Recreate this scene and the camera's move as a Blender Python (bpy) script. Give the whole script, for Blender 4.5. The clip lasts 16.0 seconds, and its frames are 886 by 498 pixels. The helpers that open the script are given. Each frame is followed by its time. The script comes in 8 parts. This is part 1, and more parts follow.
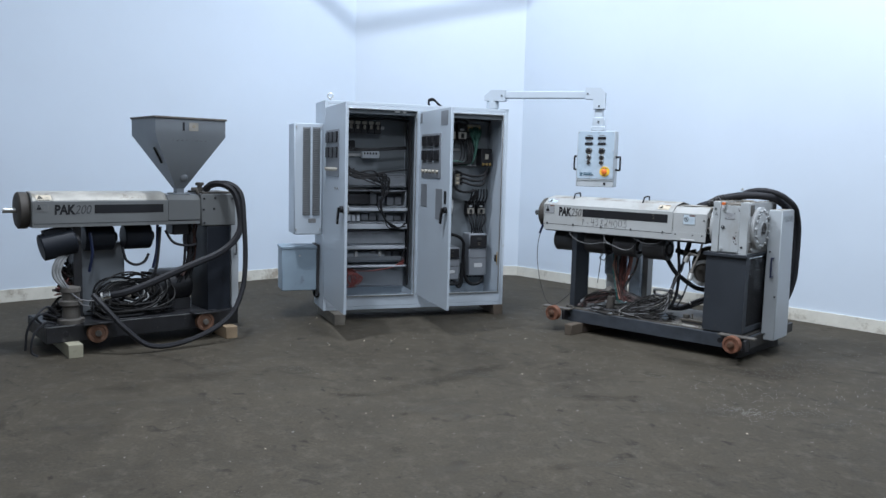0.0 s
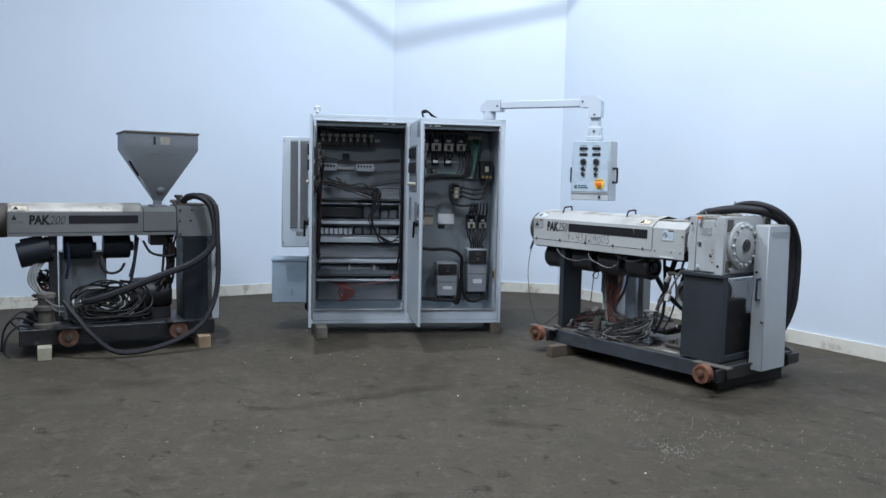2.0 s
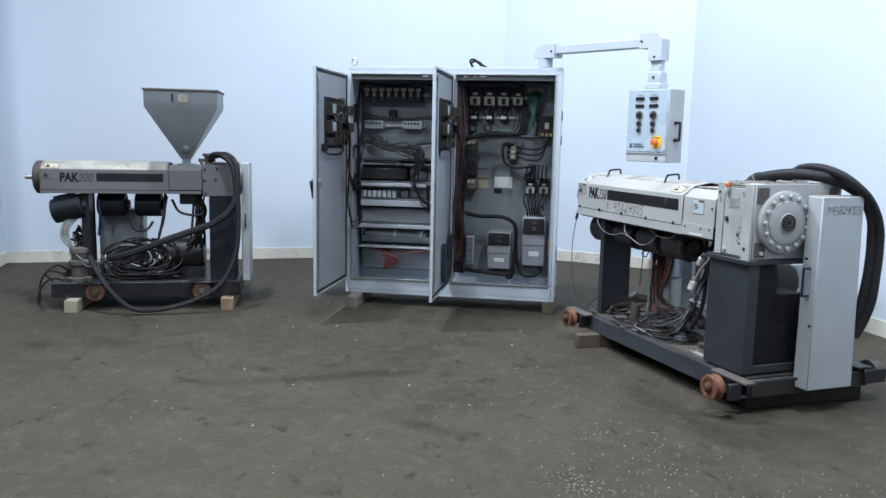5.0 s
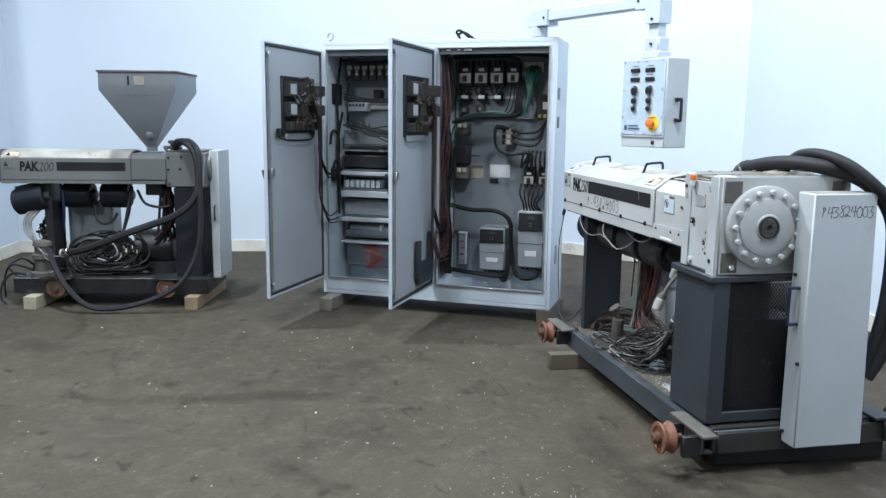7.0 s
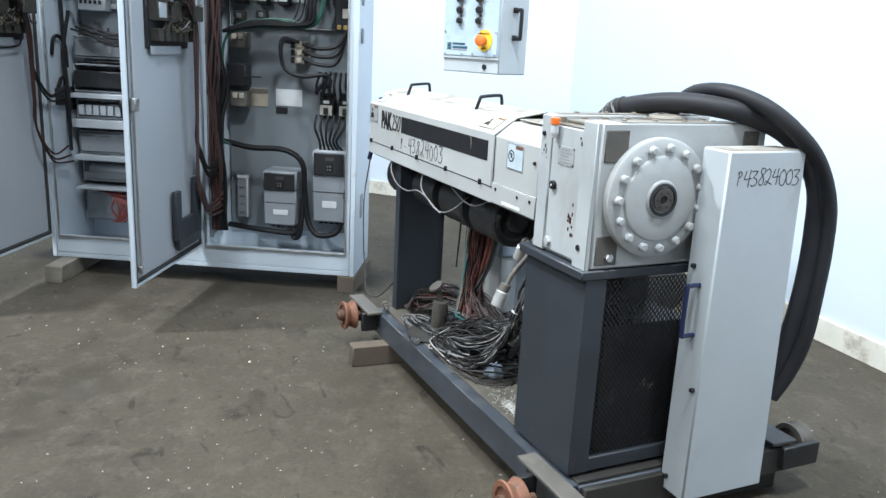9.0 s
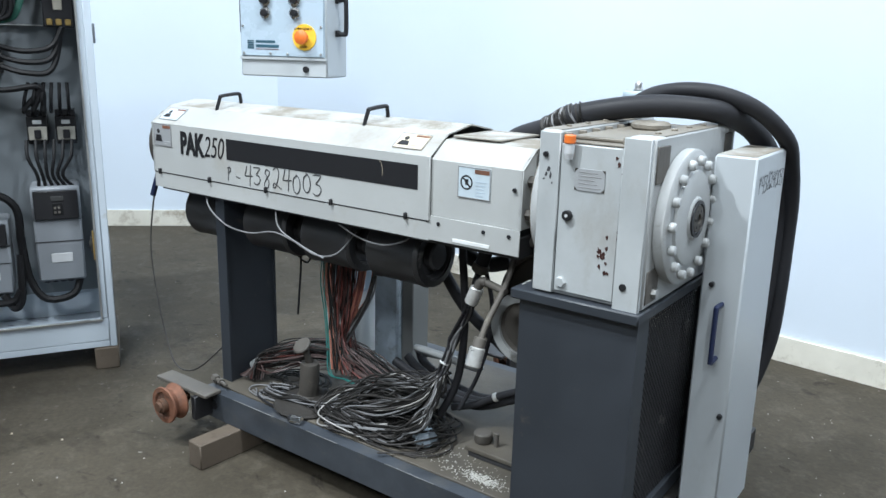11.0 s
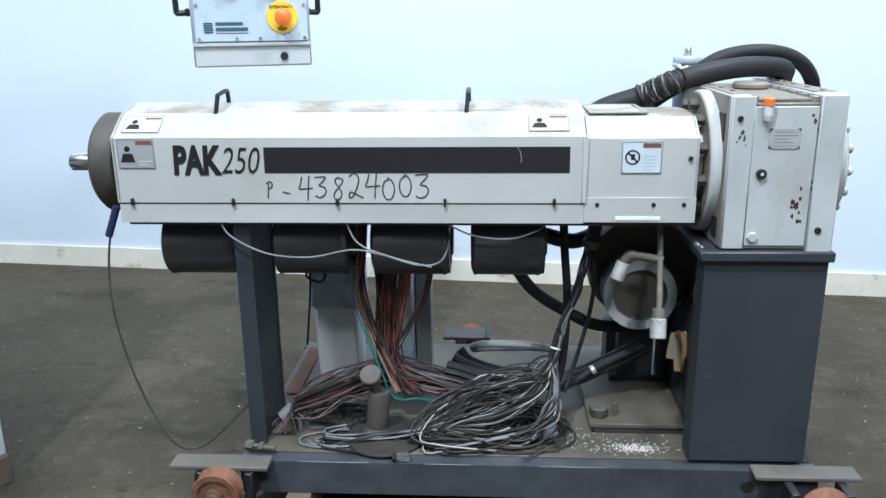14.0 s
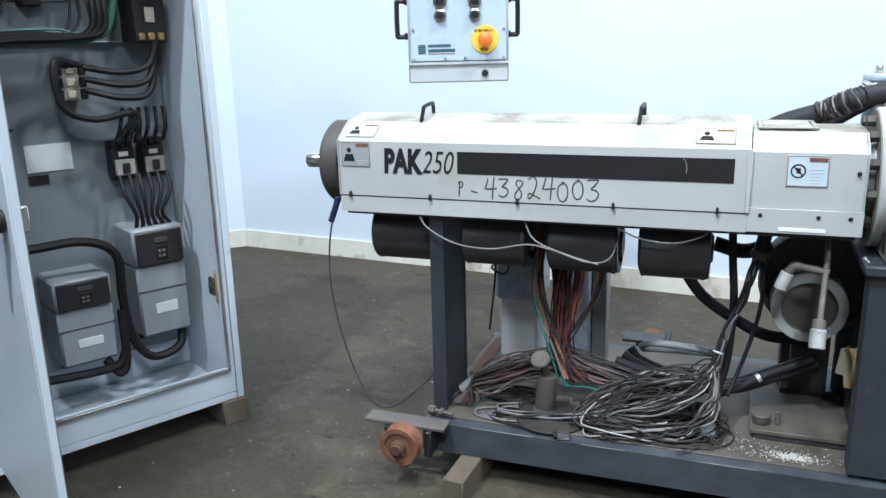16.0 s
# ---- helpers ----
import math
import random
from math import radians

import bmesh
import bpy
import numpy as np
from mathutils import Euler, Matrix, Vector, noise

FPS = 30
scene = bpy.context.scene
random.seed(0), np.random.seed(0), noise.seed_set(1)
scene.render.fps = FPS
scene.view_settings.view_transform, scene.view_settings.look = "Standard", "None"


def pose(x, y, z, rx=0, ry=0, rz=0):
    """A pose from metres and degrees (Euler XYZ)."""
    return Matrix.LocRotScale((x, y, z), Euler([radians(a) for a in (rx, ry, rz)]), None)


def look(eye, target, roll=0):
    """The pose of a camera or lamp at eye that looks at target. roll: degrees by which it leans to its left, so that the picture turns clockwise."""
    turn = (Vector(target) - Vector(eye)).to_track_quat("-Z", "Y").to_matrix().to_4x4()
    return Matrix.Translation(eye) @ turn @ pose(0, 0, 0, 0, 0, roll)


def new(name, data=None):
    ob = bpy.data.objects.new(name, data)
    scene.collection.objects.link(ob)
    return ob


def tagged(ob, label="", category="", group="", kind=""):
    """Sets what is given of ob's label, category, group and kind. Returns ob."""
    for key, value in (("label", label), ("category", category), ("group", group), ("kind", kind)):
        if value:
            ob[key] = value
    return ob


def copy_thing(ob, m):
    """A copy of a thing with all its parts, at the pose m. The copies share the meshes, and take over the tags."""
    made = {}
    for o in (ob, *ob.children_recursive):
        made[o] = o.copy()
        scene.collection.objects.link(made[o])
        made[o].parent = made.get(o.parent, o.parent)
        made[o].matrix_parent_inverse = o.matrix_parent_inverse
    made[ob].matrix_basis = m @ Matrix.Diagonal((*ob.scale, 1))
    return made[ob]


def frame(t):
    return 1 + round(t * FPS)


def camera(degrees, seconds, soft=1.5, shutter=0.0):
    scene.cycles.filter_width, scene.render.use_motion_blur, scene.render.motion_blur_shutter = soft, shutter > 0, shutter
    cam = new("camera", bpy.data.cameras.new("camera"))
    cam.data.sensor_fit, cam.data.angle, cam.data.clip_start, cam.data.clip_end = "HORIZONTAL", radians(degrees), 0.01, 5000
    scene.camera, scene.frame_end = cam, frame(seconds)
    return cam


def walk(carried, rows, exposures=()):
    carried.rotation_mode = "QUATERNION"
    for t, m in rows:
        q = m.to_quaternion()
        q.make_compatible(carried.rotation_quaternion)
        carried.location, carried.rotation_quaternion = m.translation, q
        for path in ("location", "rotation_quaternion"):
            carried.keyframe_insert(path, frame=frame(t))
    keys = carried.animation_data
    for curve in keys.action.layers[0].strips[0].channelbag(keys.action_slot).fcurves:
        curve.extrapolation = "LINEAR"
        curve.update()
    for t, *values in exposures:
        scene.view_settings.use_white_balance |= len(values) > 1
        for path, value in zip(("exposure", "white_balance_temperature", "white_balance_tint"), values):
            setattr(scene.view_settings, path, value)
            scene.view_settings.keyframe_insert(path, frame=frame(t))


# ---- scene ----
cam = camera(58.5, 16.0)
PATH = [
    (0, (0.124, -0.065, 1.492), (-1.234, 1.388, 1.279), 1.5),
    (0.5, (0.382, 0.216, 1.491), (-1.054, 1.593, 1.291), 1.5),
    (1, (0.634, 0.506, 1.493), (-0.873, 1.807, 1.3), 1.7),
    (1.5, (0.77, 0.842, 1.485), (-0.783, 2.089, 1.302), 1.9),
    (2, (0.951, 1.178, 1.478), (-0.655, 2.357, 1.301), 1.3),
    (2.5, (1.077, 1.466, 1.471), (-0.577, 2.574, 1.28), 0.9),
    (3, (1.1, 1.782, 1.475), (-0.61, 2.796, 1.262), 0.6),
    (3.5, (1.195, 2.153, 1.464), (-0.581, 3.042, 1.229), 0.2),
    (6, (0.949, 3.837, 1.48), (-0.966, 4.326, 1.177), 0.8),
    (6.5, (0.805, 4.163, 1.483), (-1.128, 4.575, 1.173), 0.0),
    (7, (0.612, 4.412, 1.468), (-1.335, 4.739, 1.146), 0.6),
    (7.5, (0.314, 4.613, 1.445), (-1.608, 5.0, 1.049), 1.4),
    (8, (0.032, 4.78, 1.455), (-1.858, 5.252, 1.001), 1.4),
    (8.5, (-0.251, 4.873, 1.456), (-2.121, 5.385, 0.966), 1.6),
    (9, (-0.557, 4.827, 1.435), (-2.334, 5.598, 0.936), 2.9),
    (11.5, (-1.893, 4.251, 1.446), (-2.92, 5.892, 0.941), 0.7),
    (12, (-2.17, 4.163, 1.445), (-3.029, 5.896, 0.939), 0.2),
    (12.5, (-2.456, 4.074, 1.456), (-3.116, 5.889, 0.939), -0.3),
    (13, (-2.738, 4.079, 1.457), (-3.244, 5.938, 0.921), -0.7),
    (13.5, (-2.982, 4.031, 1.441), (-3.355, 5.921, 0.902), -0.6),
    (14, (-3.181, 3.943, 1.444), (-3.351, 5.858, 0.891), -0.7),
    (14.5, (-3.24, 3.902, 1.44), (-3.332, 5.819, 0.876), -1.2),
    (15, (-3.156, 3.874, 1.456), (-3.373, 5.776, 0.876), -0.1),
    (15.5, (-3.054, 3.814, 1.456), (-3.533, 5.668, 0.879), -0.7),
    (16, (-2.976, 3.695, 1.463), (-3.693, 5.491, 0.953), -1.4),
]
EXPOSURES = [(0.0, -0.26, 6120, 13), (3.5, -0.15, 6145, 13), (6.0, 0.22, 6230, 11), (7.5, 0.40, 6310, 10), (9.0, 0.64, 6370, 9), (11.5, 0.26, 6300, 9), (12.5, 0.26, 6200, 9), (14.0, 0.34, 6180, 9), (16.0, 0.40, 6210, 9)]
walk(cam, [(t, look(eye, target, roll)) for t, eye, target, roll in PATH], EXPOSURES)

# ---------------------------------------------------------------- light
world = bpy.data.worlds.new("world")
scene.world = world
world.use_nodes = True
world.node_tree.nodes["Background"].inputs[0].default_value = (0.55, 0.7, 0.9, 1)
world.node_tree.nodes["Background"].inputs[1].default_value = 0.05


def bay_lamp(x, y, z, size, watts, tx, ty, tz=0.0):
    data = bpy.data.lights.new("bay_lamp", "AREA")
    data.shape, data.size, data.energy, data.color = "DISK", size, watts, LAMP_TINT
    ob = new("bay_lamp", data)
    ob.matrix_world = look((x, y, z), (tx, ty, tz))


LAMP_TINT = (0.89, 0.955, 1.0)
bay_lamp(-5.26, 6.0, 6.2, 0.30, 145, -6.9, 7.5, 5.4)
bay_lamp(-4.8, 2.8, 6.2, 0.32, 340, -2.0, 3.8, 1.5)
bay_lamp(-3.1, 3.9, 6.2, 0.6, 160, -2.9, 4.1)
# unseen fill lamp, added to brighten under-barrel parts and the near floor
bay_lamp(-2.3, 0.4, 6.2, 0.7, 120, -2.8, 4.6, 0.4)
bay_lamp(-0.6, 5.7, 6.2, 0.8, 275, -1.6, 8.2, 3.0)
bay_lamp(1.6, -0.6, 6.2, 0.9, 210, -1.2, 2.6)
scene.view_settings.exposure = 0.0

# ---------------------------------------------------------------- materials


def surf(name, base, rough=0.5, metal=0.0, var=0.12, vscale=6.0, dirt=None, amount=0.35, dscale=4.0,
         bump=0.1, bscale=70.0, streak=1.0, soft=0.12):
    """A painted, metal or plastic surface with tone drift, stains of their own shape and fine relief."""
    m = bpy.data.materials.new(name)
    m.use_nodes = True
    nt = m.node_tree
    N, K = nt.nodes, nt.links
    out = N["Principled BSDF"]
    co = N.new("ShaderNodeTexCoord")
    info = N.new("ShaderNodeObjectInfo")
    shift = N.new("ShaderNodeVectorMath")
    shift.operation = "MULTIPLY_ADD"
    comb = N.new("ShaderNodeCombineXYZ")
    for i in range(3):
        K.new(info.outputs["Random"], comb.inputs[i])
    K.new(comb.outputs[0], shift.inputs[0])
    shift.inputs[1].default_value = (7.0, 5.0, 3.0)
    K.new(co.outputs["Object"], shift.inputs[2])
    stretch = N.new("ShaderNodeMapping")
    stretch.inputs["Scale"].default_value = (1, 1, 1 / streak)
    K.new(shift.outputs[0], stretch.inputs[0])

    def noise_tex(scale, detail, src, rough_=0.6):
        n = N.new("ShaderNodeTexNoise")
        n.inputs["Scale"].default_value, n.inputs["Detail"].default_value = scale, detail
        n.inputs["Roughness"].default_value = rough_
        K.new(src, n.inputs["Vector"])
        return n.outputs[0]

    def ramp(src, lo, hi, a=0.0, b=1.0):
        r = N.new("ShaderNodeMapRange")
        r.inputs[1].default_value, r.inputs[2].default_value = lo, hi
        r.inputs[3].default_value, r.inputs[4].default_value = a, b
        K.new(src, r.inputs[0])
        return r.outputs[0]

    def mix(fac, a, b):
        x = N.new("ShaderNodeMix")
        x.data_type = "RGBA"
        K.new(fac, x.inputs[0])
        for sock, v in ((x.inputs[6], a), (x.inputs[7], b)):
            if isinstance(v, tuple):
                sock.default_value = (*v, 1)
            else:
                K.new(v, sock)
        return x.outputs[2]

    low = tuple(c * (1 - var) for c in base)
    high = tuple(min(1, c * (1 + var)) for c in base)
    drift = noise_tex(vscale, 5, shift.outputs[0])
    col = mix(ramp(drift, 0.3, 0.7), low, high)
    fine = noise_tex(bscale, 3, shift.outputs[0])
    if dirt:
        stain = noise_tex(dscale, 9, stretch.outputs[0], 0.72)
        edge = 0.68 - 0.3 * amount
        col = mix(ramp(stain, edge, edge + soft, 0, 0.85), col, dirt)
    K.new(col, out.inputs["Base Color"])
    K.new(ramp(drift, 0.25, 0.75, max(0.05, rough - 0.1), min(1, rough + 0.12)), out.inputs["Roughness"])
    out.inputs["Metallic"].default_value = metal
    if bump:
        b = N.new("ShaderNodeBump")
        b.inputs["Strength"].default_value, b.inputs["Distance"].default_value = bump, 0.004
        K.new(fine, b.inputs["Height"])
        K.new(b.outputs[0], out.inputs["Normal"])
    return m


def glass(name, tint):
    m = bpy.data.materials.new(name)
    m.use_nodes = True
    p = m.node_tree.nodes["Principled BSDF"]
    p.inputs["Base Color"].default_value = (*tint, 1)
    p.inputs["Roughness"].default_value, p.inputs["Transmission Weight"].default_value = 0.08, 1.0
    p.inputs["IOR"].default_value = 1.45
    return m


def concrete():
    m = bpy.data.materials.new("worn_concrete")
    m.use_nodes = True
    nt = m.node_tree
    N, K = nt.nodes, nt.links
    out = N["Principled BSDF"]
    co = N.new("ShaderNodeTexCoord")

    def tex(scale, detail, rough_=0.6, distort=0.0, sx=1.0, sy=1.0):
        mp = N.new("ShaderNodeMapping")
        mp.inputs["Scale"].default_value = (sx, sy, 1)
        mp.inputs["Rotation"].default_value = (0, 0, 0.5)
        K.new(co.outputs["Object"], mp.inputs[0])
        n = N.new("ShaderNodeTexNoise")
        n.inputs["Scale"].default_value, n.inputs["Detail"].default_value = scale, detail
        n.inputs["Roughness"].default_value, n.inputs["Distortion"].default_value = rough_, distort
        K.new(mp.outputs[0], n.inputs["Vector"])
        return n.outputs[0]

    def ramp(src, lo, hi, a=0.0, b=1.0):
        r = N.new("ShaderNodeMapRange")
        for i, v in enumerate((lo, hi, a, b)):
            r.inputs[i + 1].default_value = v
        K.new(src, r.inputs[0])
        return r.outputs[0]

    def mix(fac, a, b, how="MIX"):
        x = N.new("ShaderNodeMix")
        x.data_type, x.blend_type = "RGBA", how
        K.new(fac, x.inputs[0])
        for sock, v in ((x.inputs[6], a), (x.inputs[7], b)):
            if isinstance(v, tuple):
                sock.default_value = (*v, 1)
            else:
                K.new(v, sock)
        return x.outputs[2]

    broad = tex(0.5, 6, 0.6, 0.6)
    mid = tex(2.6, 8, 0.68, 0.4)
    fine = tex(55, 4)
    col = mix(ramp(broad, 0.32, 0.68), FLOOR_DARK, FLOOR_LIGHT)
    col = mix(ramp(mid, 0.38, 0.72, 0, 0.55), col, FLOOR_PALE)
    col = mix(ramp(tex(1.1, 7, 0.6, 1.2, 1.0, 2.6), 0.6, 0.72, 0, 0.6), col, FLOOR_STAIN)
    col = mix(ramp(tex(5.0, 7, 0.62, 0.8, 1.0, 1.8), 0.61, 0.68, 0, 0.75), col, FLOOR_STAIN)
    col = mix(ramp(tex(9, 8, 0.75), 0.5, 0.66, 0, 0.45), col, (0.12, 0.105, 0.082))
    col = mix(ramp(tex(14, 7, 0.7, 0.5), 0.57, 0.66, 0, 0.35), col, (0.02, 0.017, 0.013))
    scratch = tex(3.2, 6, 0.8, 0.3, 1.0, 14.0)
    col = mix(ramp(scratch, 0.66, 0.70, 0, 0.45), col, (0.16, 0.14, 0.11))
    col = mix(ramp(fine, 0.35, 0.65, 0.25, 0.0), col, (0.02, 0.018, 0.015))
    spots = tex(34, 2, 0.4)
    col = mix(ramp(spots, 0.74, 0.755, 0, 0.4), col, (0.4, 0.39, 0.36))
    K.new(col, out.inputs["Base Color"])
    K.new(ramp(mid, 0.3, 0.7, 0.7, 0.95), out.inputs["Roughness"])
    out.inputs["Specular IOR Level"].default_value = 0.25
    b = N.new("ShaderNodeBump")
    b.inputs["Strength"].default_value, b.inputs["Distance"].default_value = 0.25, 0.006
    K.new(fine, b.inputs["Height"])
    b2 = N.new("ShaderNodeBump")
    b2.inputs["Strength"].default_value, b2.inputs["Distance"].default_value = 0.2, 0.02
    K.new(mid, b2.inputs["Height"])
    K.new(b.outputs[0], b2.inputs["Normal"])
    K.new(b2.outputs[0], out.inputs["Normal"])
    return m


FLOOR_DARK, FLOOR_LIGHT = (0.0415, 0.0345, 0.024), (0.062, 0.0522, 0.0367)
FLOOR_PALE, FLOOR_STAIN = (0.102, 0.087, 0.065), (0.019, 0.0155, 0.011)
M_FLOOR = concrete()
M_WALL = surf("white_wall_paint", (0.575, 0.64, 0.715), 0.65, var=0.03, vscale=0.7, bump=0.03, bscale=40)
# unseen walls and ceiling: darkened so that they bounce less light
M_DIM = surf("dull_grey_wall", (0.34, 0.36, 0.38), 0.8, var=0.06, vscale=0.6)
M_CEIL = surf("ceiling_paint", (0.22, 0.235, 0.25), 0.8, var=0.05, vscale=0.5)
M_SKIRT = surf("skirting_paint", (0.63, 0.605, 0.53), 0.6, var=0.08, dirt=(0.26, 0.21, 0.15), amount=0.5, dscale=3.5)
# dusty slopes; the base is also darkened to hold back overhead lamplight
M_SLOPE = surf("dust_greyed_cream_paint", (0.375, 0.375, 0.36), 0.5, var=0.12, vscale=3, dirt=(0.22, 0.19, 0.145), amount=0.56, dscale=3.4, bump=0.06, soft=0.25)
M_CREAM = surf("cream_machine_paint", (0.435, 0.445, 0.437), 0.42, var=0.07, vscale=2.4, dirt=(0.33, 0.295, 0.235), amount=0.36, dscale=3.4, bump=0.04, soft=0.3)
# brown dust on the tops, over a base dimmed against the steep lamps
M_CREAM_TOP = surf("dusty_cream_paint", (0.38, 0.38, 0.36), 0.6, var=0.12, vscale=4, dirt=(0.17, 0.14, 0.10), amount=0.74, dscale=4.2, bump=0.08, soft=0.14)
M_GEAR = surf("grey_white_gearbox_paint", (0.405, 0.425, 0.43), 0.4, var=0.1, vscale=5, dirt=(0.27, 0.245, 0.21), amount=0.42, dscale=5, bump=0.05, streak=2.0, soft=0.3)
M_GEARBODY = surf("grey_cast_gearbox", (0.405, 0.415, 0.415), 0.42, var=0.1, vscale=5, dirt=(0.17, 0.15, 0.12), amount=0.3, dscale=6, bump=0.12)
M_NAVY = surf("navy_plastic", (0.012, 0.02, 0.06), 0.4, bump=0.0)
M_NOSE = surf("dark_dusty_nose", (0.065, 0.058, 0.05), 0.65, 0.2, var=0.25, vscale=9, dirt=(0.13, 0.115, 0.09), amount=0.35, bump=0.25)
M_GEAR_TOP = surf("grimy_gearbox_paint", (0.27, 0.255, 0.225), 0.55, var=0.15, vscale=6, dirt=(0.14, 0.12, 0.09), amount=0.6, dscale=9, bump=0.15, soft=0.2)
M_GUARD = surf("scuffed_guard_paint", (0.43, 0.46, 0.48), 0.42, var=0.07, vscale=2, dirt=(0.27, 0.25, 0.22), amount=0.3, dscale=2.5, bump=0.04, streak=2.5, soft=0.25)
# darker copy of the cabinet paint for the less lit door insides
M_DOORIN = surf("grey_door_inside", (0.35, 0.375, 0.405), 0.42, var=0.05, vscale=2, dirt=(0.28, 0.27, 0.25), amount=0.14, bump=0.02)
M_RACK = surf("grey_rack_sheet", (0.20, 0.215, 0.235), 0.5, var=0.08, dirt=(0.12, 0.115, 0.11), amount=0.3, bump=0.03)
M_CARD = surf("dark_circuit_card", (0.115, 0.122, 0.135), 0.5, var=0.25, vscale=20, dirt=(0.16, 0.15, 0.14), amount=0.25, dscale=30, bump=0.1)
M_REDDARK = surf("dark_red_wire", (0.052, 0.022, 0.019), 0.5, var=0.15, bump=0.0)
M_OILSTEEL = surf("oily_black_steel", (0.016, 0.016, 0.018), 0.42, var=0.3, vscale=6, dirt=(0.2, 0.195, 0.18), amount=0.24, dscale=11, bump=0.15)
M_GREYPAINT = surf("pale_grey_cabinet_paint", (0.465, 0.52, 0.575), 0.38, var=0.04, vscale=2, dirt=(0.30, 0.29, 0.27), amount=0.1, dscale=4, bump=0.02)
# cabinet inside: grey darkened, the shade of the deep bays is in the colour
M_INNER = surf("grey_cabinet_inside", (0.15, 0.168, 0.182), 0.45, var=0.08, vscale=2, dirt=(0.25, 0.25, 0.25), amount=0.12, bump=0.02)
M_BLUEGREY = surf("blue_grey_box_paint", (0.27, 0.345, 0.41), 0.45, var=0.06, dirt=(0.14, 0.15, 0.16), amount=0.2, bump=0.03)
M_BOXPAINT = surf("dull_grey_box_paint", (0.40, 0.425, 0.44), 0.42, var=0.06, vscale=3, dirt=(0.28, 0.27, 0.25), amount=0.14, dscale=5, bump=0.02)
M_PANELBLUE = surf("pale_blue_panel_film", (0.405, 0.49, 0.565), 0.3, var=0.03, bump=0.0)
M_SLATE = surf("dark_slate_paint", (0.028, 0.033, 0.041), 0.5, var=0.12, vscale=4, dirt=(0.09, 0.08, 0.065), amount=0.22, dscale=5, bump=0.06)
# darker copy of the slate paint: the small extruder's shade is in it
M_NIGHT = surf("sooty_slate_paint", (0.013, 0.0155, 0.021), 0.5, var=0.2, vscale=4, dirt=(0.05, 0.045, 0.04), amount=0.2, dscale=6, bump=0.08)
M_RAIL = surf("worn_slate_rail", (0.046, 0.053, 0.064), 0.4, var=0.3, vscale=7, dirt=(0.105, 0.1, 0.09), amount=0.46, dscale=6, bump=0.15, streak=0.5, soft=0.3)
# grimy deck tone, darkened to hold the shade at the extruder's rear
M_DECKDARK = surf("grimy_dark_deck", (0.026, 0.023, 0.02), 0.75, var=0.2, vscale=5, dirt=(0.02, 0.018, 0.014), amount=0.5, dscale=6, bump=0.2)
M_DECK = surf("dusty_steel_deck", (0.092, 0.081, 0.065), 0.6, var=0.3, vscale=5, dirt=(0.045, 0.038, 0.028), amount=0.5, dscale=3.2, bump=0.2, soft=0.25)
M_BLACK = surf("black_sheet_metal", (0.036, 0.036, 0.038), 0.5, var=0.15, dirt=(0.07, 0.06, 0.05), amount=0.18, bump=0.05)
M_RUBBER = surf("black_rubber", (0.023, 0.023, 0.026), 0.55, var=0.15, dirt=(0.06, 0.056, 0.05), amount=0.2, dscale=12, bump=0.15)
M_PLASTIC = surf("black_plastic", (0.02, 0.02, 0.022), 0.35, var=0.08, bump=0.0)
M_GASKET = surf("gasket_rubber", (0.03, 0.03, 0.03), 0.7, bump=0.0)
M_STEEL = surf("plain_steel", (0.50, 0.50, 0.49), 0.35, 0.9, var=0.12, vscale=15, dirt=(0.2, 0.17, 0.13), amount=0.25, dscale=10, bump=0.05)
M_CHROME = surf("bright_steel", (0.68, 0.68, 0.67), 0.2, 1.0, var=0.06, bump=0.02)
M_CAST = surf("dusty_cast_iron", (0.11, 0.10, 0.088), 0.65, 0.2, var=0.2, vscale=9, dirt=(0.2, 0.18, 0.14), amount=0.3, bump=0.25)
M_RUST = surf("rusty_wheel_iron", (0.19, 0.08, 0.046), 0.75, 0.1, var=0.35, vscale=18, dirt=(0.075, 0.05, 0.037), amount=0.6, dscale=16, bump=0.35)
M_RUSTDARK = surf("dark_rusty_steel", (0.11, 0.055, 0.032), 0.8, 0.1, var=0.3, vscale=10, dirt=(0.035, 0.028, 0.022), amount=0.4, dscale=8, bump=0.3)
M_WOOD = surf("sawn_timber", (0.31, 0.225, 0.14), 0.75, var=0.2, vscale=5, dirt=(0.16, 0.11, 0.07), amount=0.3, dscale=8, bump=0.25, streak=0.2)
M_WOODPALE = surf("pale_sawn_timber", (0.34, 0.32, 0.235), 0.75, var=0.15, vscale=5, dirt=(0.2, 0.18, 0.12), amount=0.3, dscale=8, bump=0.25, streak=0.2)
M_WOODGREY = surf("weathered_timber", (0.20, 0.18, 0.15), 0.8, var=0.25, vscale=6, dirt=(0.10, 0.085, 0.065), amount=0.4, dscale=8, bump=0.3, streak=0.3)
M_WOODDARK = surf("old_dark_timber", (0.10, 0.078, 0.058), 0.8, var=0.2, vscale=5, dirt=(0.07, 0.05, 0.035), amount=0.4, dscale=8, bump=0.3)
M_ORANGE = surf("orange_plastic", (0.75, 0.17, 0.03), 0.4, var=0.05, bump=0.0)
M_YELLOW = surf("yellow_plate", (0.80, 0.50, 0.05), 0.4, var=0.05, bump=0.0)
M_RED = surf("red_wire", (0.17, 0.05, 0.042), 0.5, var=0.1, bump=0.0)
M_ORANGEWIRE = surf("orange_red_wire", (0.33, 0.13, 0.09), 0.5, var=0.12, bump=0.0)
M_GREEN = surf("green_wire", (0.012, 0.07, 0.05), 0.5, var=0.1, bump=0.0)
